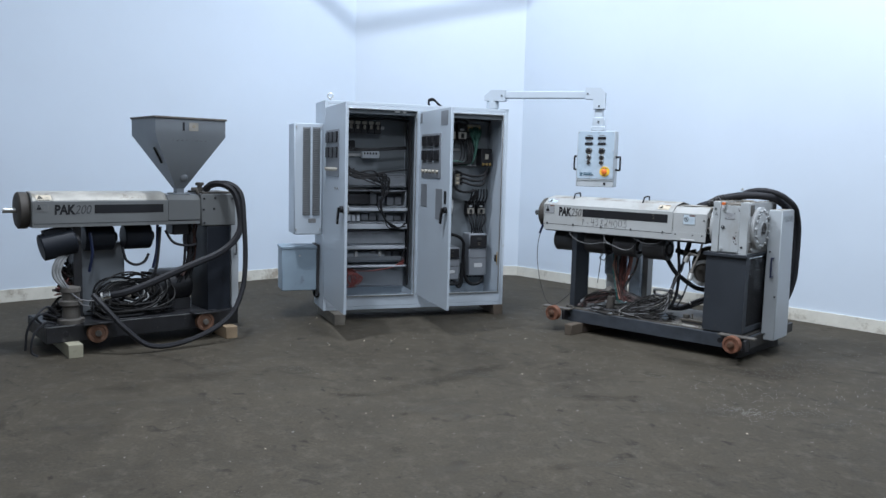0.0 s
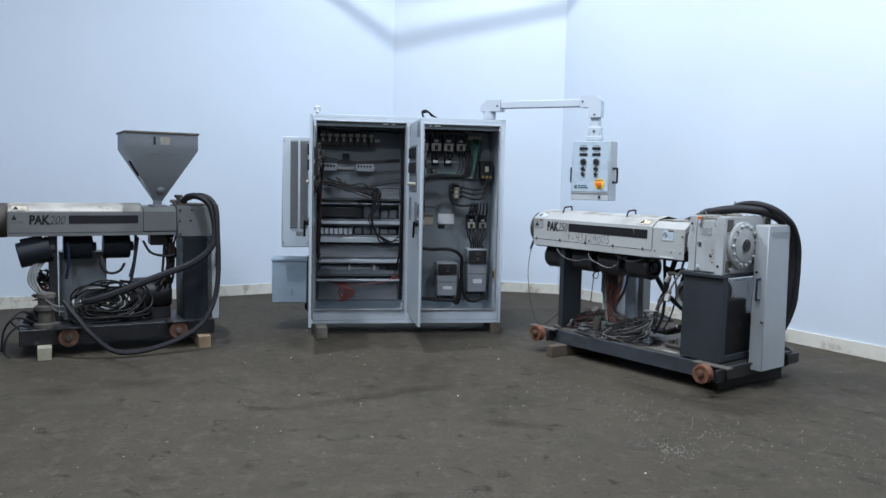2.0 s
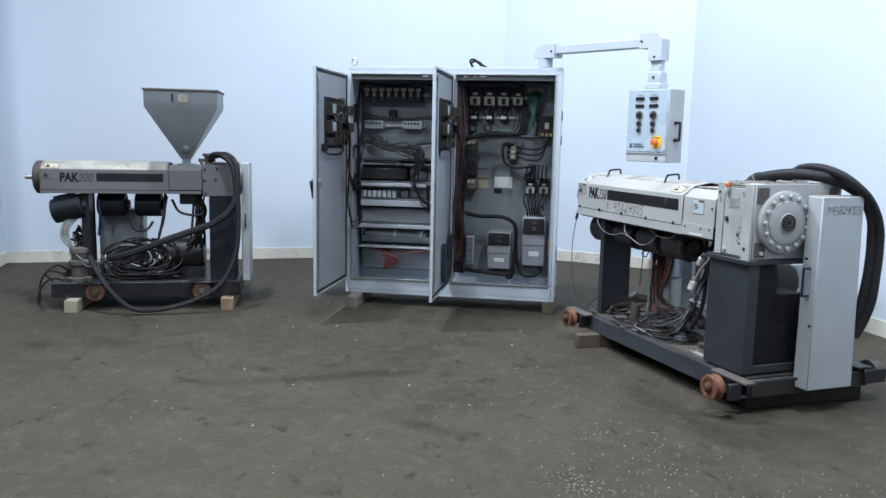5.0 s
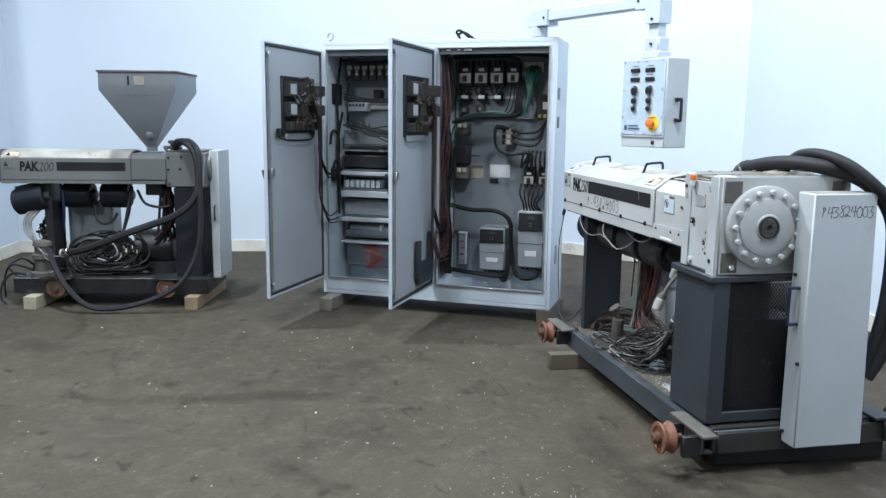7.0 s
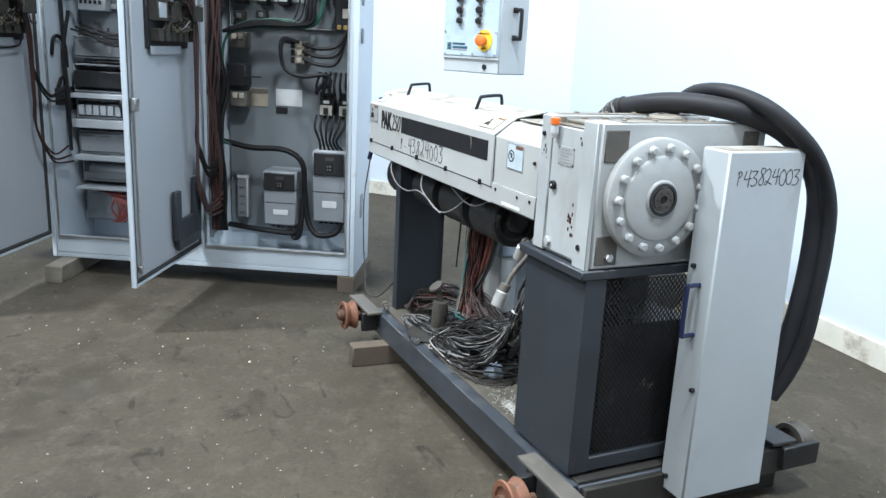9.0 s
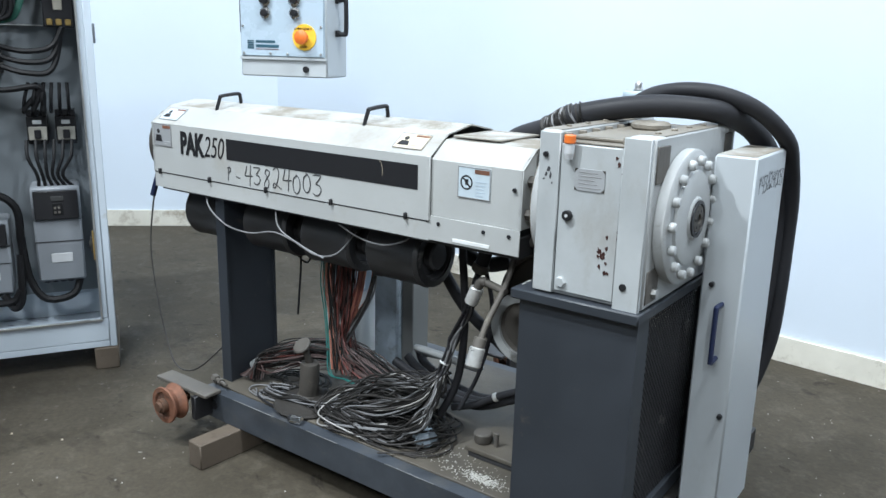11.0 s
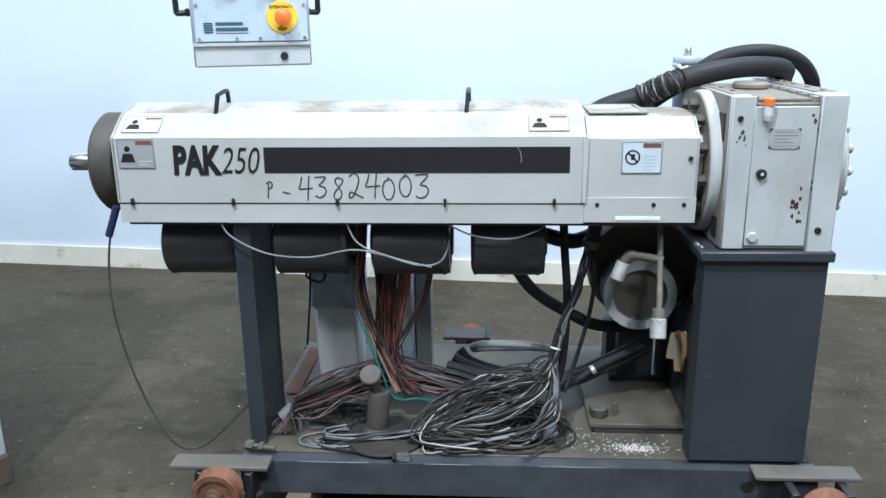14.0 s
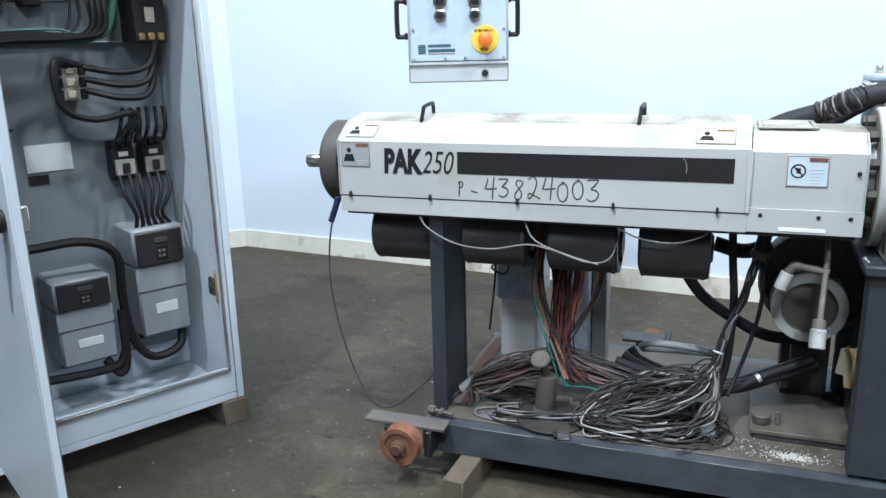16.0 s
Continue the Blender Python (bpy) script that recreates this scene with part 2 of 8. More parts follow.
M_TEAL = surf("teal_wire", (0.012, 0.13, 0.115), 0.5, var=0.15, bump=0.0)
M_GREYWIRE = surf("grey_wire", (0.17, 0.17, 0.175), 0.45, var=0.2, vscale=12, bump=0.0)
M_GALV = surf("galvanised_fitting", (0.60, 0.60, 0.58), 0.32, 0.55, var=0.2, vscale=20, dirt=(0.25, 0.22, 0.18), amount=0.3, dscale=14, bump=0.05)
M_CABLE = surf("black_cable_jacket", (0.0085, 0.0085, 0.0095), 0.6, var=0.2, vscale=12, bump=0.0)
M_BROWNWIRE = surf("dark_brown_wire", (0.035, 0.018, 0.015), 0.55, var=0.2, bump=0.0)
M_MAUVEWIRE = surf("dusty_mauve_wire", (0.10, 0.068, 0.064), 0.55, var=0.25, vscale=12, bump=0.0)
M_BLUELABEL = surf("pale_blue_label", (0.50, 0.58, 0.63), 0.45, var=0.06, vscale=20, bump=0.0)
M_EMBLEM = surf("deep_teal_print", (0.03, 0.085, 0.12), 0.5, var=0.05, bump=0.0)
M_OILYWIRE = surf("oily_black_wire", (0.02, 0.019, 0.018), 0.45, var=0.3, vscale=12, bump=0.0)
M_DARKWIRE = surf("dark_grey_wire", (0.042, 0.039, 0.037), 0.5, var=0.25, vscale=12, bump=0.0)
M_WHITEWIRE = surf("pale_wire", (0.36, 0.35, 0.335), 0.45, var=0.12, bump=0.0)
M_WHITE = surf("white_plastic", (0.68, 0.69, 0.68), 0.4, var=0.04, bump=0.0)
M_PAPER = surf("white_label", (0.74, 0.75, 0.74), 0.5, var=0.05, vscale=20, dirt=(0.4, 0.37, 0.3), amount=0.15, dscale=20, bump=0.0)
M_OLDLABEL = surf("silvered_label", (0.36, 0.37, 0.38), 0.4, 0.2, var=0.08, vscale=20, bump=0.0)
M_PAPERY = surf("yellowed_label", (0.55, 0.48, 0.36), 0.55, var=0.06, bump=0.0)
M_GREYCARD = surf("dusty_card", (0.27, 0.235, 0.18), 0.7, var=0.15, vscale=10, bump=0.05)
M_INK = surf("black_ink", (0.017, 0.017, 0.019), 0.5, var=0.05, bump=0.0)
M_MARKER = surf("marker_pen", (0.05, 0.05, 0.055), 0.6, var=0.1, bump=0.0)
M_GREYINK = surf("grey_print", (0.2, 0.2, 0.2), 0.6, bump=0.0)
M_BRASS = surf("brass", (0.55, 0.38, 0.14), 0.35, 0.9, bump=0.0)
M_DULLBEIGE = surf("dusty_beige_case", (0.29, 0.275, 0.24), 0.5, var=0.12, vscale=20, bump=0.0)
M_BEIGE = surf("beige_breaker", (0.40, 0.37, 0.31), 0.45, var=0.06, bump=0.0)
M_DUCT = surf("pale_grey_duct_plastic", (0.52, 0.53, 0.54), 0.45, var=0.08, vscale=6, dirt=(0.3, 0.28, 0.24), amount=0.3, dscale=5, bump=0.04)
M_DRIVE = surf("grey_drive_case", (0.205, 0.22, 0.24), 0.45, var=0.05, bump=0.02)
M_BRONZEWIRE = surf("brown_tinned_wire", (0.10, 0.076, 0.052), 0.5, var=0.35, vscale=14, bump=0.0)
M_REDLEAD = surf("faded_red_lead", (0.17, 0.04, 0.034), 0.5, var=0.15, bump=0.0)
M_CONDUIT = surf("dusty_grey_conduit", (0.30, 0.31, 0.31), 0.5, var=0.1, vscale=9, dirt=(0.16, 0.15, 0.13), amount=0.3, dscale=9, bump=0.05)
M_WRAP = surf("pale_blue_plastic_wrap", (0.36, 0.43, 0.50), 0.3, var=0.25, vscale=9, dirt=(0.2, 0.21, 0.22), amount=0.35, dscale=7, bump=0.25, bscale=30)
M_HOPPER = surf("grey_hopper_paint", (0.19, 0.208, 0.225), 0.4, var=0.05, vscale=3, dirt=(0.22, 0.21, 0.19), amount=0.18, dscale=5, bump=0.03)
M_OLDGREY = surf("old_grey_machine_paint", (0.145, 0.151, 0.15), 0.42, var=0.06, vscale=3, dirt=(0.17, 0.15, 0.12), amount=0.24, dscale=6, bump=0.04)
M_FOIL = surf("dented_bright_cover", (0.40, 0.385, 0.345), 0.5, 0.35, var=0.3, vscale=4, dirt=(0.2, 0.175, 0.135), amount=0.5, dscale=7, bump=0.12, bscale=25)


def stain_material(name, base, strength):
    """A thin stain that fades out unevenly from its middle; its mesh is two units across."""
    m = surf(name, base, 0.85, var=0.1, bump=0.0)
    N, K = m.node_tree.nodes, m.node_tree.links
    co = N.new("ShaderNodeTexCoord")
    length = N.new("ShaderNodeVectorMath")
    length.operation = "LENGTH"
    K.new(co.outputs["Object"], length.inputs[0])
    info = N.new("ShaderNodeObjectInfo")
    add = N.new("ShaderNodeVectorMath")
    K.new(co.outputs["Object"], add.inputs[0])
    K.new(info.outputs["Location"], add.inputs[1])
    n = N.new("ShaderNodeTexNoise")
    n.inputs["Scale"].default_value, n.inputs["Detail"].default_value = 2.6, 9
    n.inputs["Roughness"].default_value = 0.78
    K.new(add.outputs[0], n.inputs["Vector"])
    mad = N.new("ShaderNodeMath")
    mad.operation = "MULTIPLY_ADD"
    K.new(n.outputs[0], mad.inputs[0])
    mad.inputs[1].default_value = 1.7
    K.new(length.outputs["Value"], mad.inputs[2])
    fall = N.new("ShaderNodeMapRange")
    for i, v in enumerate((0.6, 1.7, strength, 0.0)):
        fall.inputs[i + 1].default_value = v
    K.new(mad.outputs[0], fall.inputs[0])
    K.new(fall.outputs[0], N["Principled BSDF"].inputs["Alpha"])
    return m


M_BACKCASE = surf("dusty_black_case", (0.04, 0.037, 0.033), 0.6, var=0.25, vscale=20, dirt=(0.12, 0.10, 0.075), amount=0.3, dscale=24, bump=0.08)
M_GRIME = surf("oily_brown_grime", (0.185, 0.165, 0.135), 0.5, var=0.25, vscale=8, dirt=(0.07, 0.058, 0.043), amount=0.5, dscale=9, bump=0.2, soft=0.25)
M_TAN = surf("tan_canvas", (0.36, 0.23, 0.10), 0.7, var=0.25, vscale=14, dirt=(0.2, 0.15, 0.09), amount=0.3, dscale=12, bump=0.2)
M_FILLER = surf("pale_blue_filler_paint", (0.36, 0.44, 0.50), 0.45, var=0.08, dirt=(0.2, 0.19, 0.17), amount=0.25, dscale=8, bump=0.04)
for m in (M_RUBBER, M_DARKWIRE, M_OILYWIRE, M_BACKCASE, M_PLASTIC, M_CABLE, M_BROWNWIRE, M_NIGHT, M_INK):
    m.node_tree.nodes["Principled BSDF"].inputs["Specular IOR Level"].default_value = 0.22
# for oil stains, and for the cabinet's shade painted on the floor
M_STAIN_SHADE = stain_material("oily_floor_stain", (0.014, 0.012, 0.009), 0.32)
M_SCUFF = stain_material("pale_floor_scuff", (0.11, 0.10, 0.083), 0.32)
M_PELLET = surf("white_plastic_pellet", (0.52, 0.51, 0.47), 0.5, var=0.08, bump=0.0)

# ---------------------------------------------------------------- mesh helpers


def thing(name, m, label, category, group="", kind=""):
    ob = new(name)
    ob.empty_display_size = 0.1
    ob.matrix_world = m
    return tagged(ob, label, category, group, kind)


def part(name, bm, material, parent, label="", kind="", m=None):
    bmesh.ops.recalc_face_normals(bm, faces=bm.faces)
    me = bpy.data.meshes.new(name)
    for f in bm.faces:
        f.smooth = True
    bm.to_mesh(me)
    bm.free()
    me.set_sharp_from_angle(angle=radians(38))
    me.materials.append(material)
    ob = new(name, me)
    if parent:
        ob.parent = parent
    if m is not None:
        ob.matrix_basis = m
    return tagged(ob, label, "", "", kind)


def again(ob, parent, m):
    """One more piece on the same mesh, at the place m in its parent."""
    c = new(ob.name.split(".")[0], ob.data)
    c.parent = parent
    c.matrix_basis = m
    return c


def place(m, p):
    return m @ Vector(p) if m is not None else Vector(p)


def box(bm, x0, x1, y0, y1, z0, z1, b=0.003, m=None):
    """A box with chamfered edges."""
    b = min(b, (x1 - x0) * 0.45, (y1 - y0) * 0.45, (z1 - z0) * 0.45)
    lim = ((x0, x1), (y0, y1), (z0, z1))
    v = {}
    for i in range(8):
        s = (i & 1, i >> 1 & 1, i >> 2 & 1)
        c = [lim[k][s[k]] for k in range(3)]
        for k in range(3):
            p = [c[j] + (0 if j == k else (b if s[j] == 0 else -b)) for j in range(3)]
            v[i, k] = bm.verts.new(place(m, p))
    for k in range(3):
        a, c = (k + 1) % 3, (k + 2) % 3
        for s in (0, 1):
            i = s << k
            bm.faces.new([v[i, k], v[i | 1 << a, k], v[i | 1 << a | 1 << c, k], v[i | 1 << c, k]])
        for s in (0, 1):
            for t in (0, 1):
                i = s << a | t << c
                bm.faces.new([v[i, a], v[i | 1 << k, a], v[i | 1 << k, c], v[i, c]])
    for i in range(8):
        bm.faces.new([v[i, 0], v[i, 1], v[i, 2]])
    return bm


def boxes(*rows, b=0.003):
    bm = bmesh.new()
    for r in rows:
        box(bm, *r[:6], r[6] if len(r) > 6 else b)
    return bm


def frame_of(d):
    d = Vector(d).normalized()
    a = d.cross(Vector((0, 0, 1)))
    if a.length < 1e-3:
        a = d.cross(Vector((0, 1, 0)))
    a.normalize()
    return a, d.cross(a)


def lathe(bm, origin, axis, profile, n=20):
    """A turned body: profile is (radius, distance along the axis)."""
    a, c = frame_of(axis)
    d, o = Vector(axis).normalized(), Vector(origin)
    rings = []
    for r, h in profile:
        if r < 1e-5:
            rings.append([bm.verts.new(o + d * h)])
        else:
            rings.append([bm.verts.new(o + d * h + (a * math.cos(2 * math.pi * i / n) + c * math.sin(2 * math.pi * i / n)) * r) for i in range(n)])
    for p, q in zip(rings, rings[1:]):
        for i in range(n):
            j = (i + 1) % n
            if len(p) == 1 and len(q) == 1:
                continue
            if len(p) == 1:
                bm.faces.new([p[0], q[i], q[j]])
            elif len(q) == 1:
                bm.faces.new([p[i], p[j], q[0]])
            else:
                bm.faces.new([p[i], p[j], q[j], q[i]])
    return bm


def rod(bm, p, q, r, n=14, b=0.0):
    h = (Vector(q) - Vector(p)).length
    b = min(b or r * 0.12, h * 0.3)
    return lathe(bm, p, Vector(q) - Vector(p), [(0, 0), (r - b, 0), (r, b), (r, h - b), (r - b, h), (0, h)], n)


def curve_points(pts, step=6):
    pts = [Vector(p) for p in pts]
    if len(pts) < 3:
        return pts
    out = []
    ext = [2 * pts[0] - pts[1], *pts, 2 * pts[-1] - pts[-2]]
    for i in range(1, len(ext) - 2):
        p0, p1, p2, p3 = ext[i - 1:i + 3]
        for k in range(step):
            t = k / step
            out.append(0.5 * (2 * p1 + (p2 - p0) * t + (2 * p0 - 5 * p1 + 4 * p2 - p3) * t * t + (3 * p1 - p0 - 3 * p2 + p3) * t ** 3))
    return out + [pts[-1]]


def tube(bm, pts, r, n=8, step=6):
    """A round cable or hose along a smooth line through pts."""
    line = curve_points(pts, step)
    d = (line[1] - line[0]).normalized()
    a, c = frame_of(d)
    rings = []
    for i, p in enumerate(line):
        t = (line[min(i + 1, len(line) - 1)] - line[max(i - 1, 0)])
        if t.length > 1e-6:
            t.normalize()
            a = (a - t * a.dot(t))
            a = a.normalized() if a.length > 1e-6 else frame_of(t)[0]
            c = t.cross(a)
        rings.append([bm.verts.new(p + (a * math.cos(2 * math.pi * k / n) + c * math.sin(2 * math.pi * k / n)) * r) for k in range(n)])
    for p, q in zip(rings, rings[1:]):
        for k in range(n):
            bm.faces.new([p[k], p[(k + 1) % n], q[(k + 1) % n], q[k]])
    bm.faces.new(rings[0])
    bm.faces.new(rings[-1])
    return bm


def prism(bm, poly, axis, lo, hi, m=None):
    """A polygon of (u, v) pushed along an axis: u, v are the two other axes in xyz order."""
    def at(u, v, w):
        p = {"x": (w, u, v), "y": (u, w, v), "z": (u, v, w)}[axis]
        return bm.verts.new(place(m, p))
    a, c = [at(u, v, lo) for u, v in poly], [at(u, v, hi) for u, v in poly]
    bm.faces.new(a)
    bm.faces.new(c)
    for i in range(len(poly)):
        j = (i + 1) % len(poly)
        bm.faces.new([a[i], a[j], c[j], c[i]])
    return bm


def shell(bm, poly, axis, lo, hi, t, m=None):
    """An open folded sheet of thickness t along the line poly, pushed along an axis."""
    q = []
    for i, p in enumerate(poly):
        a, c = poly[max(i - 1, 0)], poly[min(i + 1, len(poly) - 1)]
        n = Vector((-(c[1] - a[1]), c[0] - a[0])).normalized() * t
        q.append((p[0] + n.x, p[1] + n.y))
    return prism(bm, [*poly, *reversed(q)], axis, lo, hi, m)


def each(name, rows, material, parent, label="", b=0.003):
    """One part for each box."""
    for r in rows:
        part(name, boxes(r, b=b), material, parent, label)


def pegs(name, rows, material, parent, label="", n=10):
    """One part for each short rod (from, to, radius)."""
    for p, q, r in rows:
        part(name, rod(bmesh.new(), p, q, r, n), material, parent, label)


def rim(bm, axis, at0, at1, u0, u1, v0, v1, w, b=0.002):
    """A rectangular frame of bar width w between at0 and at1 along an axis."""
    for a, c, d, e in ((u0, u1, v0, v0 + w), (u0, u1, v1 - w, v1), (u0, u0 + w, v0 + w, v1 - w), (u1 - w, u1, v0 + w, v1 - w)):
        lim = {"x": (at0, at1, a, c, d, e), "y": (a, c, at0, at1, d, e), "z": (a, c, d, e, at0, at1)}[axis]
        box(bm, *lim, b)
    return bm


def lettering(text, size, parent, m, material, name="lettering", bold=0.0, shear=0.0, wide=1.0, label=""):
    cu = bpy.data.curves.new("text", "FONT")
    cu.body, cu.size, cu.offset, cu.shear, cu.extrude = text, size, bold, shear, 0.0006
    tmp = bpy.data.objects.new("text", cu)
    scene.collection.objects.link(tmp)
    bpy.context.view_layer.update()
    me = bpy.data.meshes.new_from_object(tmp.evaluated_get(bpy.context.evaluated_depsgraph_get()))
    bpy.data.objects.remove(tmp)
    me.transform(Matrix.Diagonal((wide, 1, 1, 1)))
    me.materials.clear()
    me.materials.append(material)
    ob = new(name, me)
    ob.parent = parent
    ob.matrix_basis = m
    return tagged(ob, label)


STROKES = {
    "P": [[(0.16, 0.0), (0.2, 0.5), (0.24, 0.92)], [(0.1, 0.86), (0.32, 0.97), (0.46, 0.86), (0.42, 0.66), (0.22, 0.55)]],
    "-": [[(0.05, 0.36), (0.25, 0.30), (0.5, 0.26)]],
    "4": [[(0.2, 1.0), (0.13, 0.72), (0.06, 0.5), (0.3, 0.5), (0.66, 0.53)], [(0.52, 1.06), (0.47, 0.6), (0.42, 0.0)]],
    "3": [[(0.02, 0.97), (0.3, 1.0), (0.58, 0.98), (0.42, 0.76), (0.24, 0.56), (0.48, 0.5), (0.6, 0.3), (0.46, 0.06), (0.2, -0.02), (0.02, 0.08)]],
    "8": [[(0.52, 0.98), (0.3, 1.02), (0.2, 0.84), (0.34, 0.62), (0.5, 0.34), (0.4, 0.04), (0.16, 0.06), (0.14, 0.3), (0.36, 0.58), (0.54, 0.8), (0.58, 0.98)]],
    "2": [[(0.06, 0.86), (0.26, 1.0), (0.44, 0.84), (0.4, 0.5), (0.2, 0.1), (0.04, 0.06), (0.1, 0.26), (0.32, 0.18), (0.62, 0.04)]],
    "0": [[(0.36, 0.9), (0.12, 0.74), (0.06, 0.36), (0.2, 0.06), (0.42, 0.06), (0.56, 0.36), (0.52, 0.72), (0.34, 0.92), (0.26, 0.9)]],
}


def handwriting(text, size, advance, parent, m, r=0.0022, seed=1):
    """Marker-pen strokes on a face: x along the writing, y up, on the plane z = 0 of m."""
    rng = random.Random(seed)
    for i, ch in enumerate(text):
        bm = bmesh.new()
        s = size * rng.uniform(0.9, 1.15) * (0.8 if ch in "P-" else 1.0)
        dy = size * rng.uniform(-0.1, 0.1)
        for line in STROKES[ch]:
            tube(bm, [(i * advance + p * s * 0.95, q * s + dy, 0.0004) for p, q in line], r, 5, 5)
        for v in bm.verts:
            v.co.z = max(min(v.co.z * 0.3, 0.0012), 0.0)
        part("marker_character", bm, M_MARKER, parent, "hand-written character in black marker", m=m)


FACING = Matrix.Rotation(radians(90), 4, "X")  # writing on a face that looks along -y

# ---------------------------------------------------------------- room

CORNERS = [("wall_north", (-6.5, 8.53), (6.5, 7.58)), ("wall_east", (6.5, 7.58), (5.6, -6.2)), ("wall_south", (5.6, -6.2), (-7.2, -6.2)),
           ("wall_stub", (-7.2, -6.2), (-7.2, 1.2)), ("wall_return", (-7.2, 1.2), (-8.53, 1.28)), ("wall_west", (-8.53, 1.28), (-8.12, 6.95)),
           ("wall_corner", (-8.12, 6.95), (-6.5, 8.53))]
ROOM_TOP = 6.5


def wall(name, p, q):
    p, q = Vector(p), Vector(q)
    n = Vector((-(q - p).y, (q - p).x)).normalized()  # outwards: the corners run clockwise
    e = (q - p).normalized()
    for height, low, t, lead, mat, nm in ((ROOM_TOP, 0.0, 0.16, 0.0, M_WALL, name), (0.125, 0.0, -0.018, 0.0, M_SKIRT, "baseboard")):
        bm = bmesh.new()
        a, b = p - e * lead, q + e * lead
        prism(bm, [tuple(a), tuple(b), tuple(b + n * t), tuple(a + n * t)], "z", low, low + height)
        # walls never in view get the grey that cuts fill light
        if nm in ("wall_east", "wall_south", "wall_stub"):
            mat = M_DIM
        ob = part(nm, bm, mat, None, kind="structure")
        tagged(ob, ("dull grey painted wall" if mat == M_DIM else "white painted board wall") if nm == name else "scuffed pale skirting board at the wall's foot", "wall" if nm == name else "skirting")


for row in CORNERS:
    wall(*row)

# a horizontal roof brace across the corner, above the view; the lamps throw its shadow on three walls
tagged(part("roof_brace", rod(bmesh.new(), (-8.25, 5.2, 4.2), (-5.66, 8.54, 4.37), 0.055, 14), M_CEIL, None, kind="structure"), "pale round steel brace across the corner", "brace")

bm = bmesh.new()
prism(bm, [(-9.2, -6.8), (7.2, -6.8), (7.2, 9.2), (-9.2, 9.2)], "z", -0.2, 0.0)
tagged(part("floor", bm, M_FLOOR, None, kind="structure"), "stained dark grey concrete floor with worn patches", "floor")
# closing ceiling above the view, kept dark to deepen the shadows
bm = bmesh.new()
prism(bm, [(-9.2, -6.8), (7.2, -6.8), (7.2, 9.2), (-9.2, 9.2)], "z", ROOM_TOP, ROOM_TOP + 0.2)
tagged(part("ceiling", bm, M_CEIL, None, kind="structure"), "plain pale ceiling of the hall", "ceiling")

# ---------------------------------------------------------------- switch cabinet

CAB = pose(-5.655, 4.50, 0, 0, 0, 62.65)
CW, CD, CZ0, CZ1 = 1.822, 0.46, 0.10, 2.045
cabinet = thing("switch_cabinet", CAB, "pale grey two-door electrical cabinet with both doors wide open", "cabinet")

for nm, row in (("side_panel", (0, 0.03, 0.0, CD, CZ0, CZ1)), ("side_panel", (CW - 0.03, CW, 0.0, CD, CZ0, CZ1)), ("roof_panel", (0.03, CW - 0.03, 0.002, CD, CZ1 - 0.03, CZ1)),
                ("base_panel", (0.03, CW - 0.03, 0.002, CD, CZ0, CZ0 + 0.03)), ("back_panel", (0.03, CW - 0.03, CD - 0.03, CD - 0.002, CZ0 + 0.03, CZ1 - 0.03)),
                ("plinth", (0.03, CW - 0.03, 0.001, 0.02, CZ0 + 0.03, 0.235)), ("top_rail", (0.03, CW - 0.03, 0.001, 0.02, 1.98, CZ1 - 0.03)),
                ("door_post", (0.03, 0.055, 0.001, 0.02, 0.235, 1.98)), ("door_post", (0.872, 0.948, 0.001, 0.05, 0.235, 1.98)), ("door_post", (1.762, CW - 0.03, 0.001, 0.02, 0.235, 1.98))):
    part(nm, boxes(row), M_GREYPAINT, cabinet)
for x0, x1 in ((0.055, 0.872), (0.948, 1.762)):
    part("sealing_lip", rim(bmesh.new(), "y", -0.012, 0.003, x0 - 0.008, x1 + 0.008, 0.227, 1.988, 0.008, 0.001), M_STEEL, cabinet, "bright folded sealing lip")
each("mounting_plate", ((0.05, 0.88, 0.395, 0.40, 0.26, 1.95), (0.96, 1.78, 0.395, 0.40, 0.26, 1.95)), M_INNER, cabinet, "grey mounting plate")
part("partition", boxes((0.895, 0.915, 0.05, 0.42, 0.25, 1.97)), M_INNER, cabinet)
each("side_panel_plate", ((0.032, 0.04, 0.12, 0.30, 1.58, 1.74), (0.032, 0.05, 0.20, 0.32, 0.95, 1.06)), M_PLASTIC, cabinet, "black plate on the bay's side wall")
bm = bmesh.new()
tube(bm, [Vector((0.06, 0.06, CZ1 + 0.045)) + Vector((math.cos(a) * 0.024, 0, math.sin(a) * 0.024)) for a in [k * math.pi / 8 for k in range(17)]], 0.006, 8, 2)
rod(bm, (0.06, 0.06, CZ1 - 0.002), (0.06, 0.06, CZ1 + 0.022), 0.012, 10)
part("lifting_eye", bm, M_STEEL, cabinet, "steel lifting eye")
# white discs and strips paint the light that shines through holes and slots
pegs("knock_out", [((0.0305, y, z), (0.034, y, z), r) for y, z, r in ((0.09, 1.86, 0.012), (0.2, 1.835, 0.02), (0.26, 1.825, 0.01), (0.3, 1.93, 0.007))], M_WHITE, cabinet, "round knock-out, bright against the dark wall", 14)
each("roof_slot", ((0.66, 0.71, 0.003, 0.006, 1.962, 1.976), (0.74, 0.775, 0.003, 0.006, 1.962, 1.976), (1.01, 1.04, 0.003, 0.006, 1.962, 1.976), (1.09, 1.115, 0.003, 0.006, 1.962, 1.976), (1.14, 1.20, 0.003, 0.006, 1.962, 1.976)), M_WHITE, cabinet, "bright slot under the roof")
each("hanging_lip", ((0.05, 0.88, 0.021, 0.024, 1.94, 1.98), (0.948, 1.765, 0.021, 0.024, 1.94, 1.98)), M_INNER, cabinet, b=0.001)
